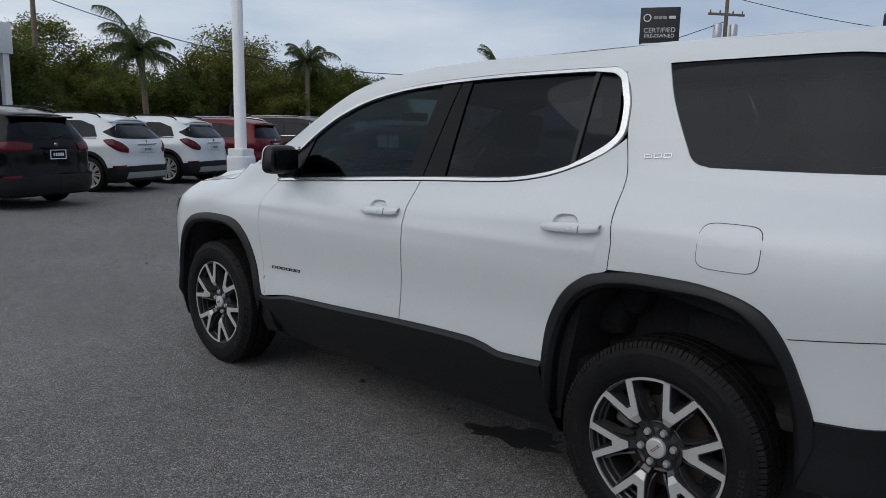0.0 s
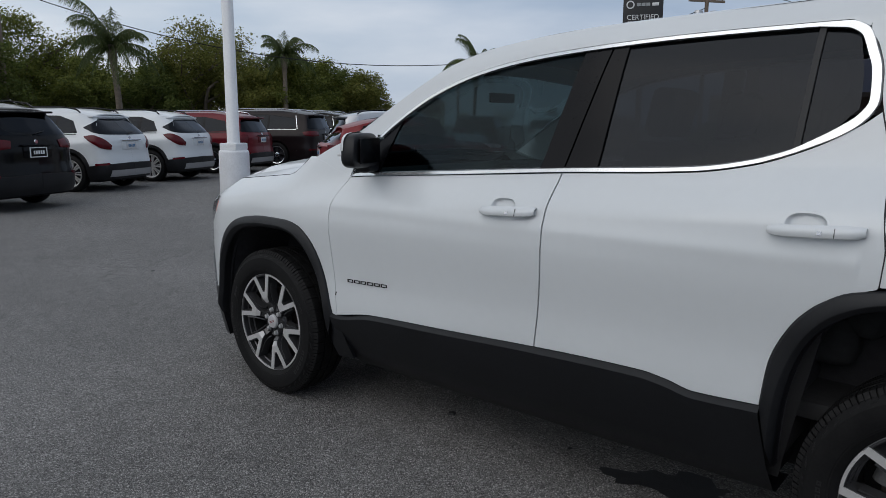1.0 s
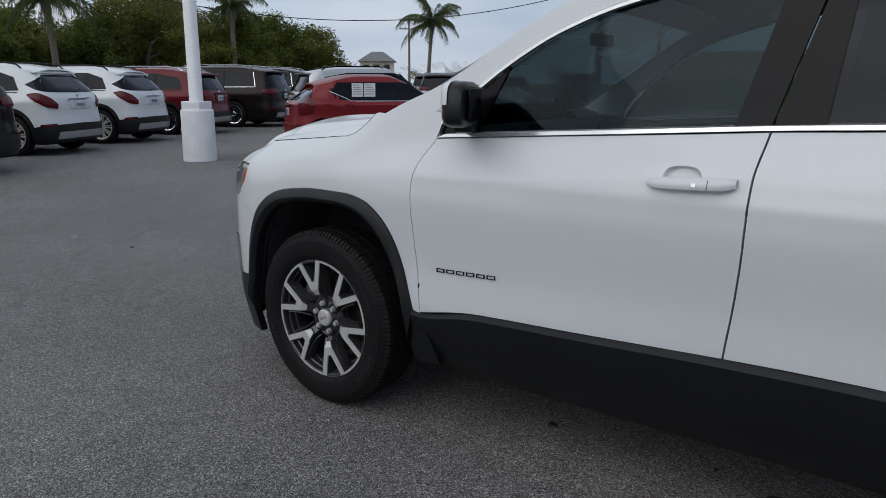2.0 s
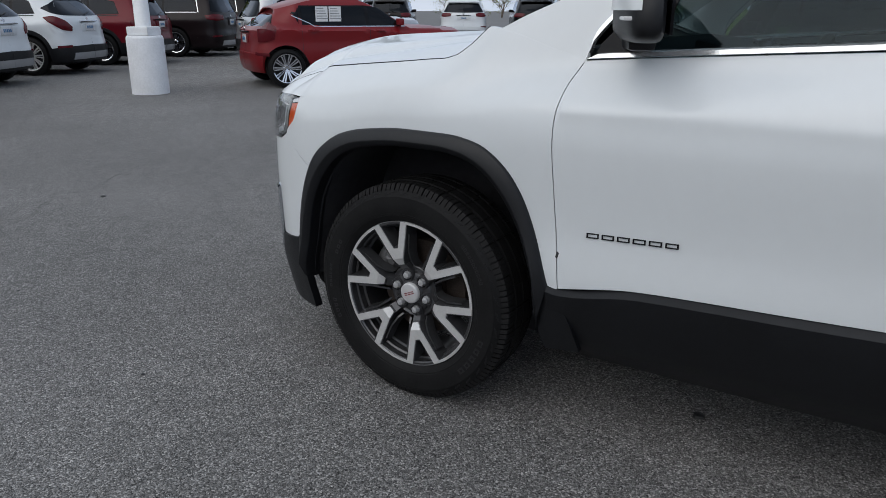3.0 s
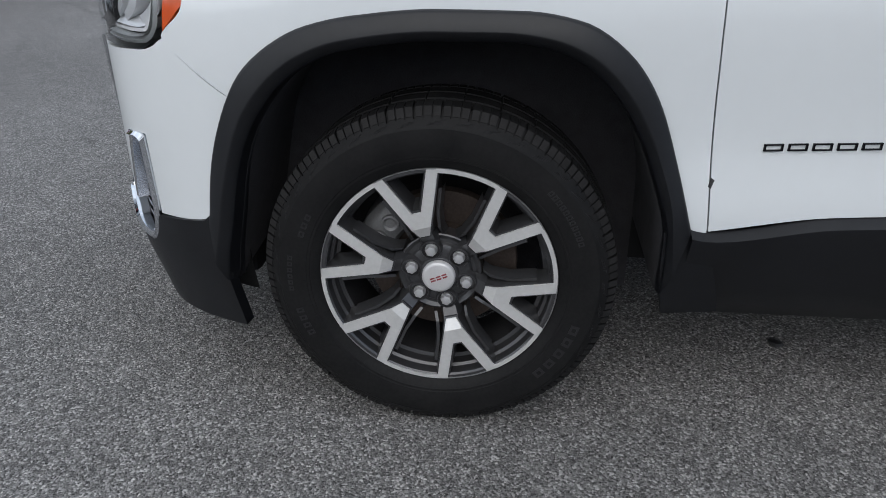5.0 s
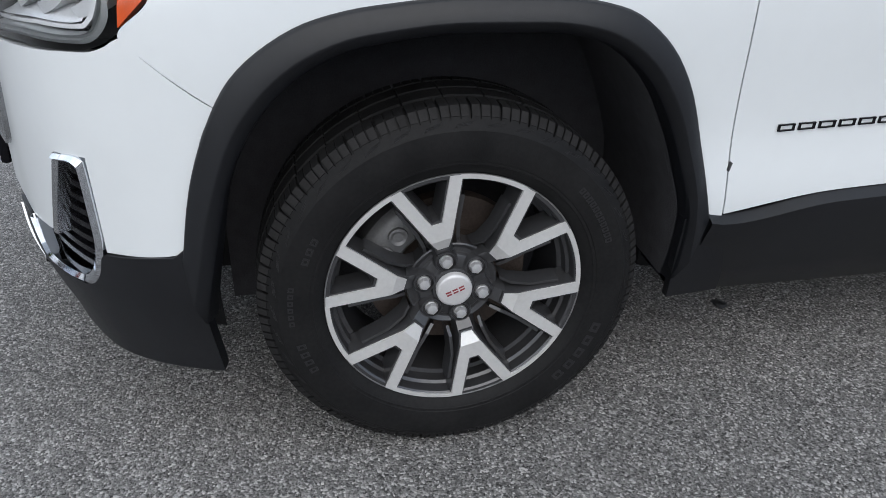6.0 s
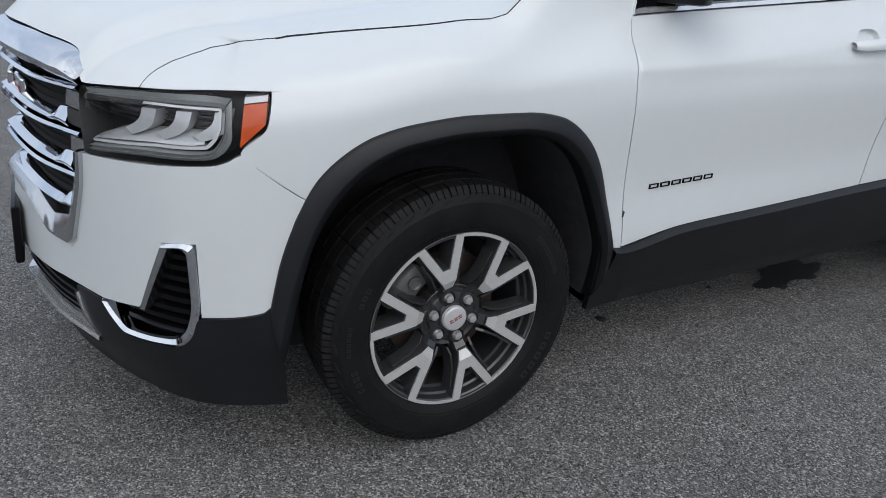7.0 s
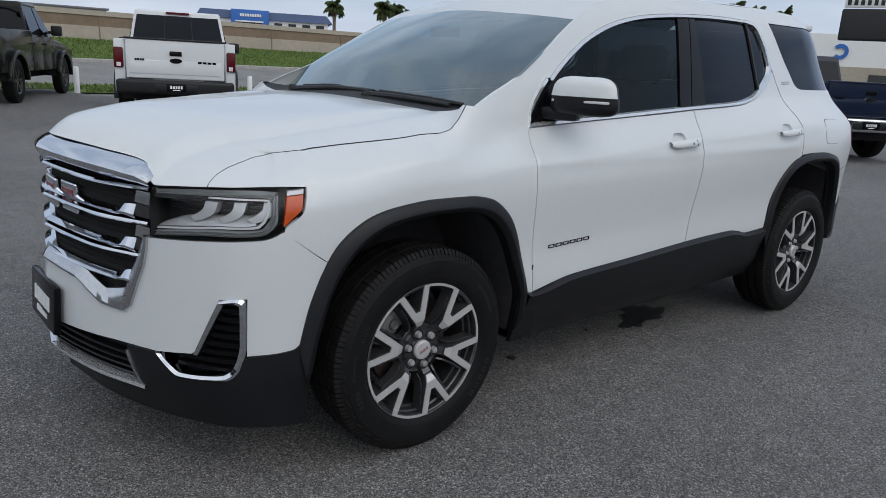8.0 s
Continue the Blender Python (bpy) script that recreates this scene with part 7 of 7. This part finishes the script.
def palm(at, height, seed, size=2.3, lean_=.0, fronds=22):
    """A palm: ringed trunk, arching fronds of many narrow leaflets."""
    rnd = random.Random(seed)
    tr = thing("palm_tree", at, rnd.uniform(0, 360), label="palm tree with arching green fronds", category="palm tree", group="palms round the lot")
    top = Vector((lean_, 0, height - size * .45))
    prof = []
    for k in range(25):
        f = k / 24
        r = (.155 - .035 * f) * (1 + .08 * (k % 2)) + (.14 * max(0, f - .80) / .20)
        prof.append((top.z * f, r))
    tk = lathe(prof, 12, "z")
    tk = ([(x + lean_ * (z / top.z) ** 2, y, z) for x, y, z in tk[0]], tk[1])
    part("trunk", tk, PALM_BARK, tr)
    for i in range(fronds):
        az = 2 * math.pi * i / fronds * 2.618 + rnd.uniform(-.2, .2)
        up = 1.35 - 1.75 * (i / fronds) + rnd.uniform(-.15, .15)
        L = size * rnd.uniform(.7, 1.3)
        pts, p = [top.copy()], top.copy()
        d = Vector((math.cos(az) * math.cos(up), math.sin(az) * math.cos(up), math.sin(up)))
        for k in range(9):
            p = p + d * (L / 9); pts.append(p.copy())
            d = (d + Vector((0, 0, -.10 - .034 * k))).normalized()
        rib = tube(pts, .022, .006, 4, False)
        verts, faces = list(rib[0]), list(rib[1])
        side = Vector((-math.sin(az), math.cos(az), 0))
        for k in range(3, 76):
            f = k / 76
            j = min(int(f * 9), 8); q = pts[j].lerp(pts[j + 1], f * 9 - j)
            dd = (pts[j + 1] - pts[j]).normalized()
            ll = L * (.30 if size > 1.5 else .44) * math.sin(math.pi * (.12 + .80 * f)) ** .7 * rnd.uniform(.7, 1.15)
            for s in (-1, 1):
                e = q + (side * s * rnd.uniform(.35, .75) + dd * .45 + Vector((0, 0, -.5 - rnd.uniform(0, 1.2)))).normalized() * ll
                w = dd * (.017 if size > 1.5 else .036)
                n = len(verts)
                verts += [tuple(q - w), tuple(q + w), tuple(e)]
                faces.append((n, n + 1, n + 2))
        me = bpy.data.meshes.new("frond"); me.from_pydata(verts, [], faces)
        part("frond", me, FROND, tr)
    return tr


def polar(bearing, d, x0=-3.11, y0=-3.88):
    a = radians(bearing)
    return (x0 + d * math.sin(a), y0 + d * math.cos(a), 0.0)


# thicket behind the parked row: bearing and distance from the lot's edge, height, half width
n_ = 0
for bearing, d, h, w in ((15.5, 52, 8.2, 3.4), (18.2, 48, 7.8, 2.5), (20.8, 52, 6.3, 2.6), (23.2, 54, 5.4, 3.0), (25.6, 55, 5.4, 2.8), (28.0, 52, 5.4, 2.6), (30.1, 49, 8.2, 2.2), (31.4, 52, 7.8, 1.9),
                         (34.4, 54, 6.7, 2.6), (36.4, 53, 6.5, 2.6), (38.4, 52, 6.1, 2.6), (40.2, 51, 5.6, 2.4), (41.8, 50, 5.0, 2.0), (22.0, 46, 5.3, 2.6), (26.8, 47, 5.1, 2.6), (33.4, 48, 5.4, 2.6), (37.2, 48, 5.6, 2.4), (17.0, 44, 6.0, 2.6), (28.8, 58, 6.2, 2.6), (12.5, 56, 8.7, 3.2)):
    n_ += 1
    broad_tree(polar(bearing, d), h, w, 100 + n_, 27000, .04)
for bearing, d, h, w in ((47, 120, 5.5, 5), (50.5, 128, 4.6, 5), (53, 118, 5.0, 5), (57, 125, 5.5, 5), (61, 120, 5, 5), (66, 120, 5.5, 5), (44.5, 105, 4.2, 4)):
    n_ += 1
    broad_tree(polar(bearing, d), h, w, 100 + n_, 1500)
palm(polar(24.7, 38), 5.8, 1, 2.3, -.7, 30)
palm(polar(36.2, 46), 6.2, 2, 1.9, .0, 30)
palm(polar(50.6, 60), 7.0, 3, 2.6, -.5, 32)
palm((50.0, -31.1, 0), 5.6, 5, .90, .0, 60)
palm((50.0, -36.1, 0), 5.9, 6, 1.05, .0, 60)
palm((50.6, -37.6, 0), 5.9, 7, .80, .0, 60)
palm((51.0, -39.4, 0), 5.6, 8, .60, .0, 56)
for k, (x, y) in enumerate(((36.3, -68.6), (34.3, -69.3), (32.1, -70.5))):
    palm((x, y, 0), 8.4 - .3 * k, 9 + k, 1.15, .0, 60)


# light pole on a round white base
def light_pole(at):
    z0 = ground_z(at[0], at[1])
    lp = thing("light_pole", (at[0], at[1], z0), 20, label="white steel light pole on a round concrete base", category="light pole")
    part("base", lathe([(-.05, .280), (.82, .272), (.850, .266), (.87, .250), (.87, .0)], 40, "z"), WHITE_CONCRETE, lp, "white painted concrete base")
    part("collar", block(-.18, .18, -.18, .18, .87, 1.0, .02), WHITE_STEEL, lp)
    part("pole", lathe([(.99, .130), (1.01, .116), (9.0, .075), (9.0, .0)], 8, "z"), WHITE_STEEL, lp, "tapered white pole")
    for s in (-1, 1):
        arm = part("arm", tube([(0, 0, 8.8), (s * .6, 0, 8.95), (s * 1.1, 0, 8.95)], .04, .035, 8), WHITE_STEEL, lp)
        part("lamp_head", block(*sorted((s * 1.0, s * 1.7)), -.18, .18, 8.86, 9.0, .03), RIM_GREY, arm)
    return lp


light_pole((4.57, 8.75))

WOOD_POLE = mat("weathered_pole", (0.17, 0.13, 0.10), 0.9, vary=0.3, scale=2, bump=0.5, bscale=20)


def utility_pole(at, h, turn, cans):
    up = thing("utility_pole", at, turn, label="weathered wooden utility pole with crossarms", category="utility pole")
    part("pole", tube([(0, 0, 0), (0, 0, h)], .17, .11, 10), WOOD_POLE, up)
    for z in (h - .25, h - 1.3):
        arm = part("crossarm", block(-1.25, 1.25, -.06, .06, z - .07, z + .07, .01), WOOD_POLE, up)
        for x in (-1.1, -.45, .45, 1.1):
            part("insulator", tube([(x, 0, z + .05), (x, 0, z + .25)], .05, .03, 8), RIM_GREY, arm)
    for x in cans:
        part("transformer", lathe([(h - 2.75, 0), (h - 2.75, .27), (h - 1.95, .27), (h - 1.88, .22), (h - 1.88, 0)], 20, "z"), PAINT_SILVER, up, "grey pole transformer").location = (x, 0, 0)
    return up


utility_pole((43.0, 15.5, 0), 10.2, -35, (-.55, .55))
utility_pole((10.72, 38.95, 0), 10.5, -35, ())
utility_pole(polar(49.6, 95), 9.0, -35, ())


def wire(a, b, sag, label="thin black overhead wire"):
    pts = []
    for k in range(33):
        f = k / 32
        pts.append((a[0] + (b[0] - a[0]) * f, a[1] + (b[1] - a[1]) * f, a[2] + (b[2] - a[2]) * f - sag * 4 * f * (1 - f)))
    tagged(part("overhead_wire", tube(pts, .022, .022, 5), RUBBER_TRIM), label, "wire")


wire((7.5, 38.2, 8.9), (43.0, 15.5, 8.5), 4.2)
wire((10.72, 38.95, 9.2), (-24, 60, 9.6), 1.0)
wire((43.0, 15.5, 10.0), (75.0, -6.0, 10.0), 1.6)

# certified sign: black board, white words, plain emblem shapes
SIGN_BLACK = mat("sign_black", (0.008, 0.008, 0.009), 0.5, vary=0.2, scale=3)
SIGN_TEXT = mat("sign_white", (0.65, 0.65, 0.66), 0.6, vary=0.05, scale=5)


def words(text, size, parent, at, material, label=""):
    """A line of raised lettering, its face towards -y."""
    cu = bpy.data.curves.new("lettering", "FONT")
    cu.body, cu.size, cu.align_x, cu.align_y, cu.extrude = text, size, "CENTER", "CENTER", .01
    cu.materials.append(material)
    ob = new("lettering", cu)
    ob.parent = parent
    ob.matrix_local = pose(*at, 90, 0, 0)
    if label:
        ob["label"] = label
    return ob


sg = thing("pylon_sign", (34.2, 15.4, 0), -62.5, label="black dealer pylon sign reading certified pre-owned", category="sign")
part("post", block(-.16, .16, .05, .35, 0, 5.2, .02), SIGN_BLACK, sg)
part("board", block(-1.03, 1.03, -.12, .22, 5.2, 8.16, .03), SIGN_BLACK, sg, "black sign board")
words("CERTIFIED", .36, sg, (0, -.13, 6.96), SIGN_TEXT, "white lettering certified")
words("PRE-OWNED", .27, sg, (0, -.13, 6.66), SIGN_TEXT, "white lettering pre-owned")
part("divider", block(-.92, .92, -.135, -.11, 6.28, 6.31), SIGN_TEXT, sg)
part("emblem_ring", moved(lathe([(-.015, .15), (-.015, .21), (.0, .21), (.0, .15)], 28), Matrix.Translation((-.66, -.13, 7.62)) @ Matrix.Rotation(radians(90), 4, "Z")), SIGN_TEXT, sg)
for k in range(3):
    part("emblem_bar", block(-.33 + .24 * k, -.13 + .24 * k, -.14, -.11, 7.54, 7.70), PRINT_GREY, sg)
part("emblem_bar", block(.46, .80, -.14, -.11, 7.54, 7.70, .02), SIGN_TEXT, sg)
for k in range(8):
    part("mark", block(-.78 + .2 * k, -.63 + .2 * k, -.14, -.11, 6.06, 6.18), PRINT_GREY, sg)


def board_sign(at, turn, z0, w, label):
    """A pole sign: white board with dark marks over a black panel."""
    s = thing("pole_sign", at, turn, label=label, category="sign")
    part("post", tube([(.35 * w, .1, 0), (.35 * w, .1, z0 + 1.9)], .12, .12, 12), WHITE_STEEL, s)
    part("panel", block(-w / 2, w / 2, -.1, .1, z0, z0 + 1.25, .10, 3), SIGN_BLACK, s, "black lower panel")
    b = part("board", block(-w / 2 + .05, w / 2, -.1, .1, z0 + 1.30, z0 + 2.1, .02), SIGN_WHITE, s, "white board with dark marks")
    for k in range(9):
        part("mark", block(-w / 2 + .15 + k * w / 11, -w / 2 + .05 + (k + 1) * w / 11, -.12, -.09, z0 + 1.38, z0 + 1.58), SIGN_BLACK, b)
    return s


board_sign((9.4, -31.4, 0), -160, 3.15, 2.6, "white and black pole sign beside the lot")
board_sign((36.3, 3.9, 0), -77, 5.9, 2.6, "white and black pole sign across the lot")

# buildings
GLAZING = mat("dark_glazing", (0.02, 0.022, 0.025), 0.15, vary=0.1, scale=2)
ROOF_GREY = mat("roof_grey", (0.16, 0.16, 0.165), 0.8, vary=0.15, scale=1)
CREAM = mat("cream_render", (0.52, 0.47, 0.39), 0.85, vary=0.08, scale=0.6, bump=0.2, bscale=10)
BLUE_PANEL = mat("blue_panel", (0.02, 0.12, 0.42), 0.5, vary=0.08, scale=0.5)
NAVY_ROOF = mat("navy_roof", (0.045, 0.075, 0.16), 0.6, vary=0.12, scale=0.5)
PALE_METAL = mat("pale_metal", (0.46, 0.47, 0.48), 0.5, vary=0.08, scale=0.6)

sh = thing("dealership", (8.2, 34.4, 0), 16, label="dealership with white fascia and dark front", category="building")
part("wall", block(-26, -.05, .4, 14, 0, 4.7), SIGN_BLACK, sh, "dark front wall")
part("fascia", block(-26.5, .1, 0, 14.2, 4.55, 5.95, .04), SIGN_WHITE, sh, "white metal fascia")
for k in range(8):
    part("window", block(-3.0 - 3.1 * k, -.5 - 3.1 * k, .36, .42, .4, 3.6), GLAZING, sh)
part("column", block(-.35, -.05, .1, .4, 0, 4.6), SIGN_WHITE, sh)

ap = thing("apartment_block", (102, 90, 0), -50, label="cream apartment block with grey hipped roof", category="building")
part("wall", block(-5.2, 1.0, 0, 9, 0, 5.0), CREAM, ap)
part("roof", ([(-5.7, -.6, 5.0), (1.5, -.6, 5.0), (1.5, 9.6, 5.0), (-5.7, 9.6, 5.0), (-3.2, 4.5, 6.9), (-1.0, 4.5, 6.9)], [(0, 1, 5, 4), (1, 2, 5), (2, 3, 4, 5), (3, 0, 4), (0, 3, 2, 1)]), ROOF_GREY, ap)
for k in range(3):
    for z in (.9, 3.2):
        part("window", block(-4.6 + 1.9 * k, -3.5 + 1.9 * k, -.05, .05, z, z + 1.2), GLAZING, ap)

bd = thing("car_showroom", (77.2, -39.6, 0), -117.5, label="long showroom with navy roof and blue entrance panel", category="building")
part("wall", block(-8.0, 6.4, 0, 12, 0, 5.15), SIGN_WHITE, bd, "white wall")
part("roof", ([(-8.5, -.3, 5.0), (6.9, -.3, 5.0), (6.9, 12, 5.0), (-8.5, 12, 5.0), (-8.0, .3, 5.9), (6.2, .3, 5.9), (6.2, 11.4, 5.9), (-8.0, 11.4, 5.9)], [(3, 2, 1, 0), (4, 5, 6, 7), (0, 1, 5, 4), (1, 2, 6, 5), (2, 3, 7, 6), (3, 0, 4, 7)]), NAVY_ROOF, bd, "navy roof band")
en = part("entrance_panel", block(-4.6, -.4, -.7, .5, 3.0, 6.0, .05), BLUE_PANEL, bd, "bright blue entrance panel")
for k in range(9):
    part("mark", block(-3.6 + .27 * k, -3.40 + .27 * k, -.78, -.69, 5.25, 5.55), SIGN_WHITE, en)
part("door", block(-4.0, -1.1, -.75, -.68, 3.0, 4.65), GLAZING, en)
part("door_frame", block(-4.1, -1.0, -.74, -.66, 4.65, 4.8), SIGN_WHITE, en)
for k in range(4):
    part("window", block(.2 + 1.6 * k, 1.1 + 1.6 * k, -.05, .05, 3.4, 4.75), GLAZING, bd)
# plain block with made-up panels, in place of distant vehicles and white roofs
w2 = thing("distant_block", (88, -14, 0), -100, label="pale block standing in for low white clutter beyond the highway wall", category="building")
part("wall", block(-14, 10, 0, 12, 0, 4.95), PALE_METAL, w2)
part("roof", block(-14.4, 10.4, -.4, 12.4, 4.95, 5.15, .05), ROOF_GREY, w2)
for k in range(6):
    part("front_panel", block(-12 + 3.6 * k, -9.8 + 3.6 * k, -.05, .05, .5, 4.2), GLAZING if k % 2 else CREAM, w2)
w3 = thing("shop_building", (21.5, -56.0, 0), -158, label="white shop building with blue emblem shape", category="building")
part("wall", block(-9, 14, 0, 10, 0, 5.0), SIGN_WHITE, w3, "white wall")
part("base_band", block(-9.05, 14.05, -.05, 10, 0, 2.7), BEIGE, w3)
part("emblem", moved(lathe([(-.1, .28), (-.1, .55), (.0, .55), (.0, .28)], 24, a0=radians(40), a1=radians(320)), Matrix.Translation((.9, -.02, 3.75)) @ Matrix.Rotation(radians(90), 4, "Z")), BLUE_PANEL, w3)
for k in range(4):
    part("window", block(-7 + 5 * k, -4 + 5 * k, -.09, .0, .6, 2.2), GLAZING, w3)
for k, (x, y) in enumerate(((18.1, -3.62), (17.6, -8.2))):
    bo = thing("bollard", (x, y, max(ground_z(x, y), front_z(x, y))), 0, label="white bollard at the lot's edge", category="bollard", group="bollards at the road")
    part("post", lathe([(-.1, .07), (.62, .07), (.66, .05), (.66, 0)], 16, "z"), WHITE_STEEL, bo)

# dark canopy of the dealership beside the lot, seen only in the car's windows
cp = thing("canopy", (-10.6, -13.3, 0), -15, label="dark flat canopy on dark columns beside the lot", category="canopy")
part("roof", block(-2.4, 2.4, -3.0, 2.8, 4.2, 5.0, .04), SIGN_BLACK, cp, "dark canopy roof with plain marks")
for k in range(5):
    part("mark", block(2.39, 2.44, -1.7 + .72 * k, -1.2 + .72 * k, 4.45, 4.8), SIGN_TEXT, cp)
for x in (-1.6, 1.6):
    for y in (-2.2, 2.0):
        part("column", block(x - .12, x + .12, y - .12, y + .12, 0, 4.22, .02), SIGN_BLACK, cp)

# unseen building added behind the camera to darken what windows and paint reflect
fr = thing("dealership", (-36, -6, 0), 0, label="unseen dealership front with dark glass and white fascia, added to darken reflections", category="building")
part("wall", block(-8, -.2, -34, 26, 0, 5.0), SIGN_BLACK, fr, "dark wall behind the glass")
part("fascia", block(-8.3, .6, -34.4, 26.4, 4.3, 6.2, .05), SIGN_WHITE, fr, "white metal fascia")
for k in range(15):
    part("window", block(-.22, -.1, -33 + 4 * k, -29.6 + 4 * k, .3, 4.1), GLAZING, fr)
    part("column", block(-.2, .25, -29.5 + 4 * k, -29.1 + 4 * k, 0, 4.32, .02), PALE_METAL, fr)
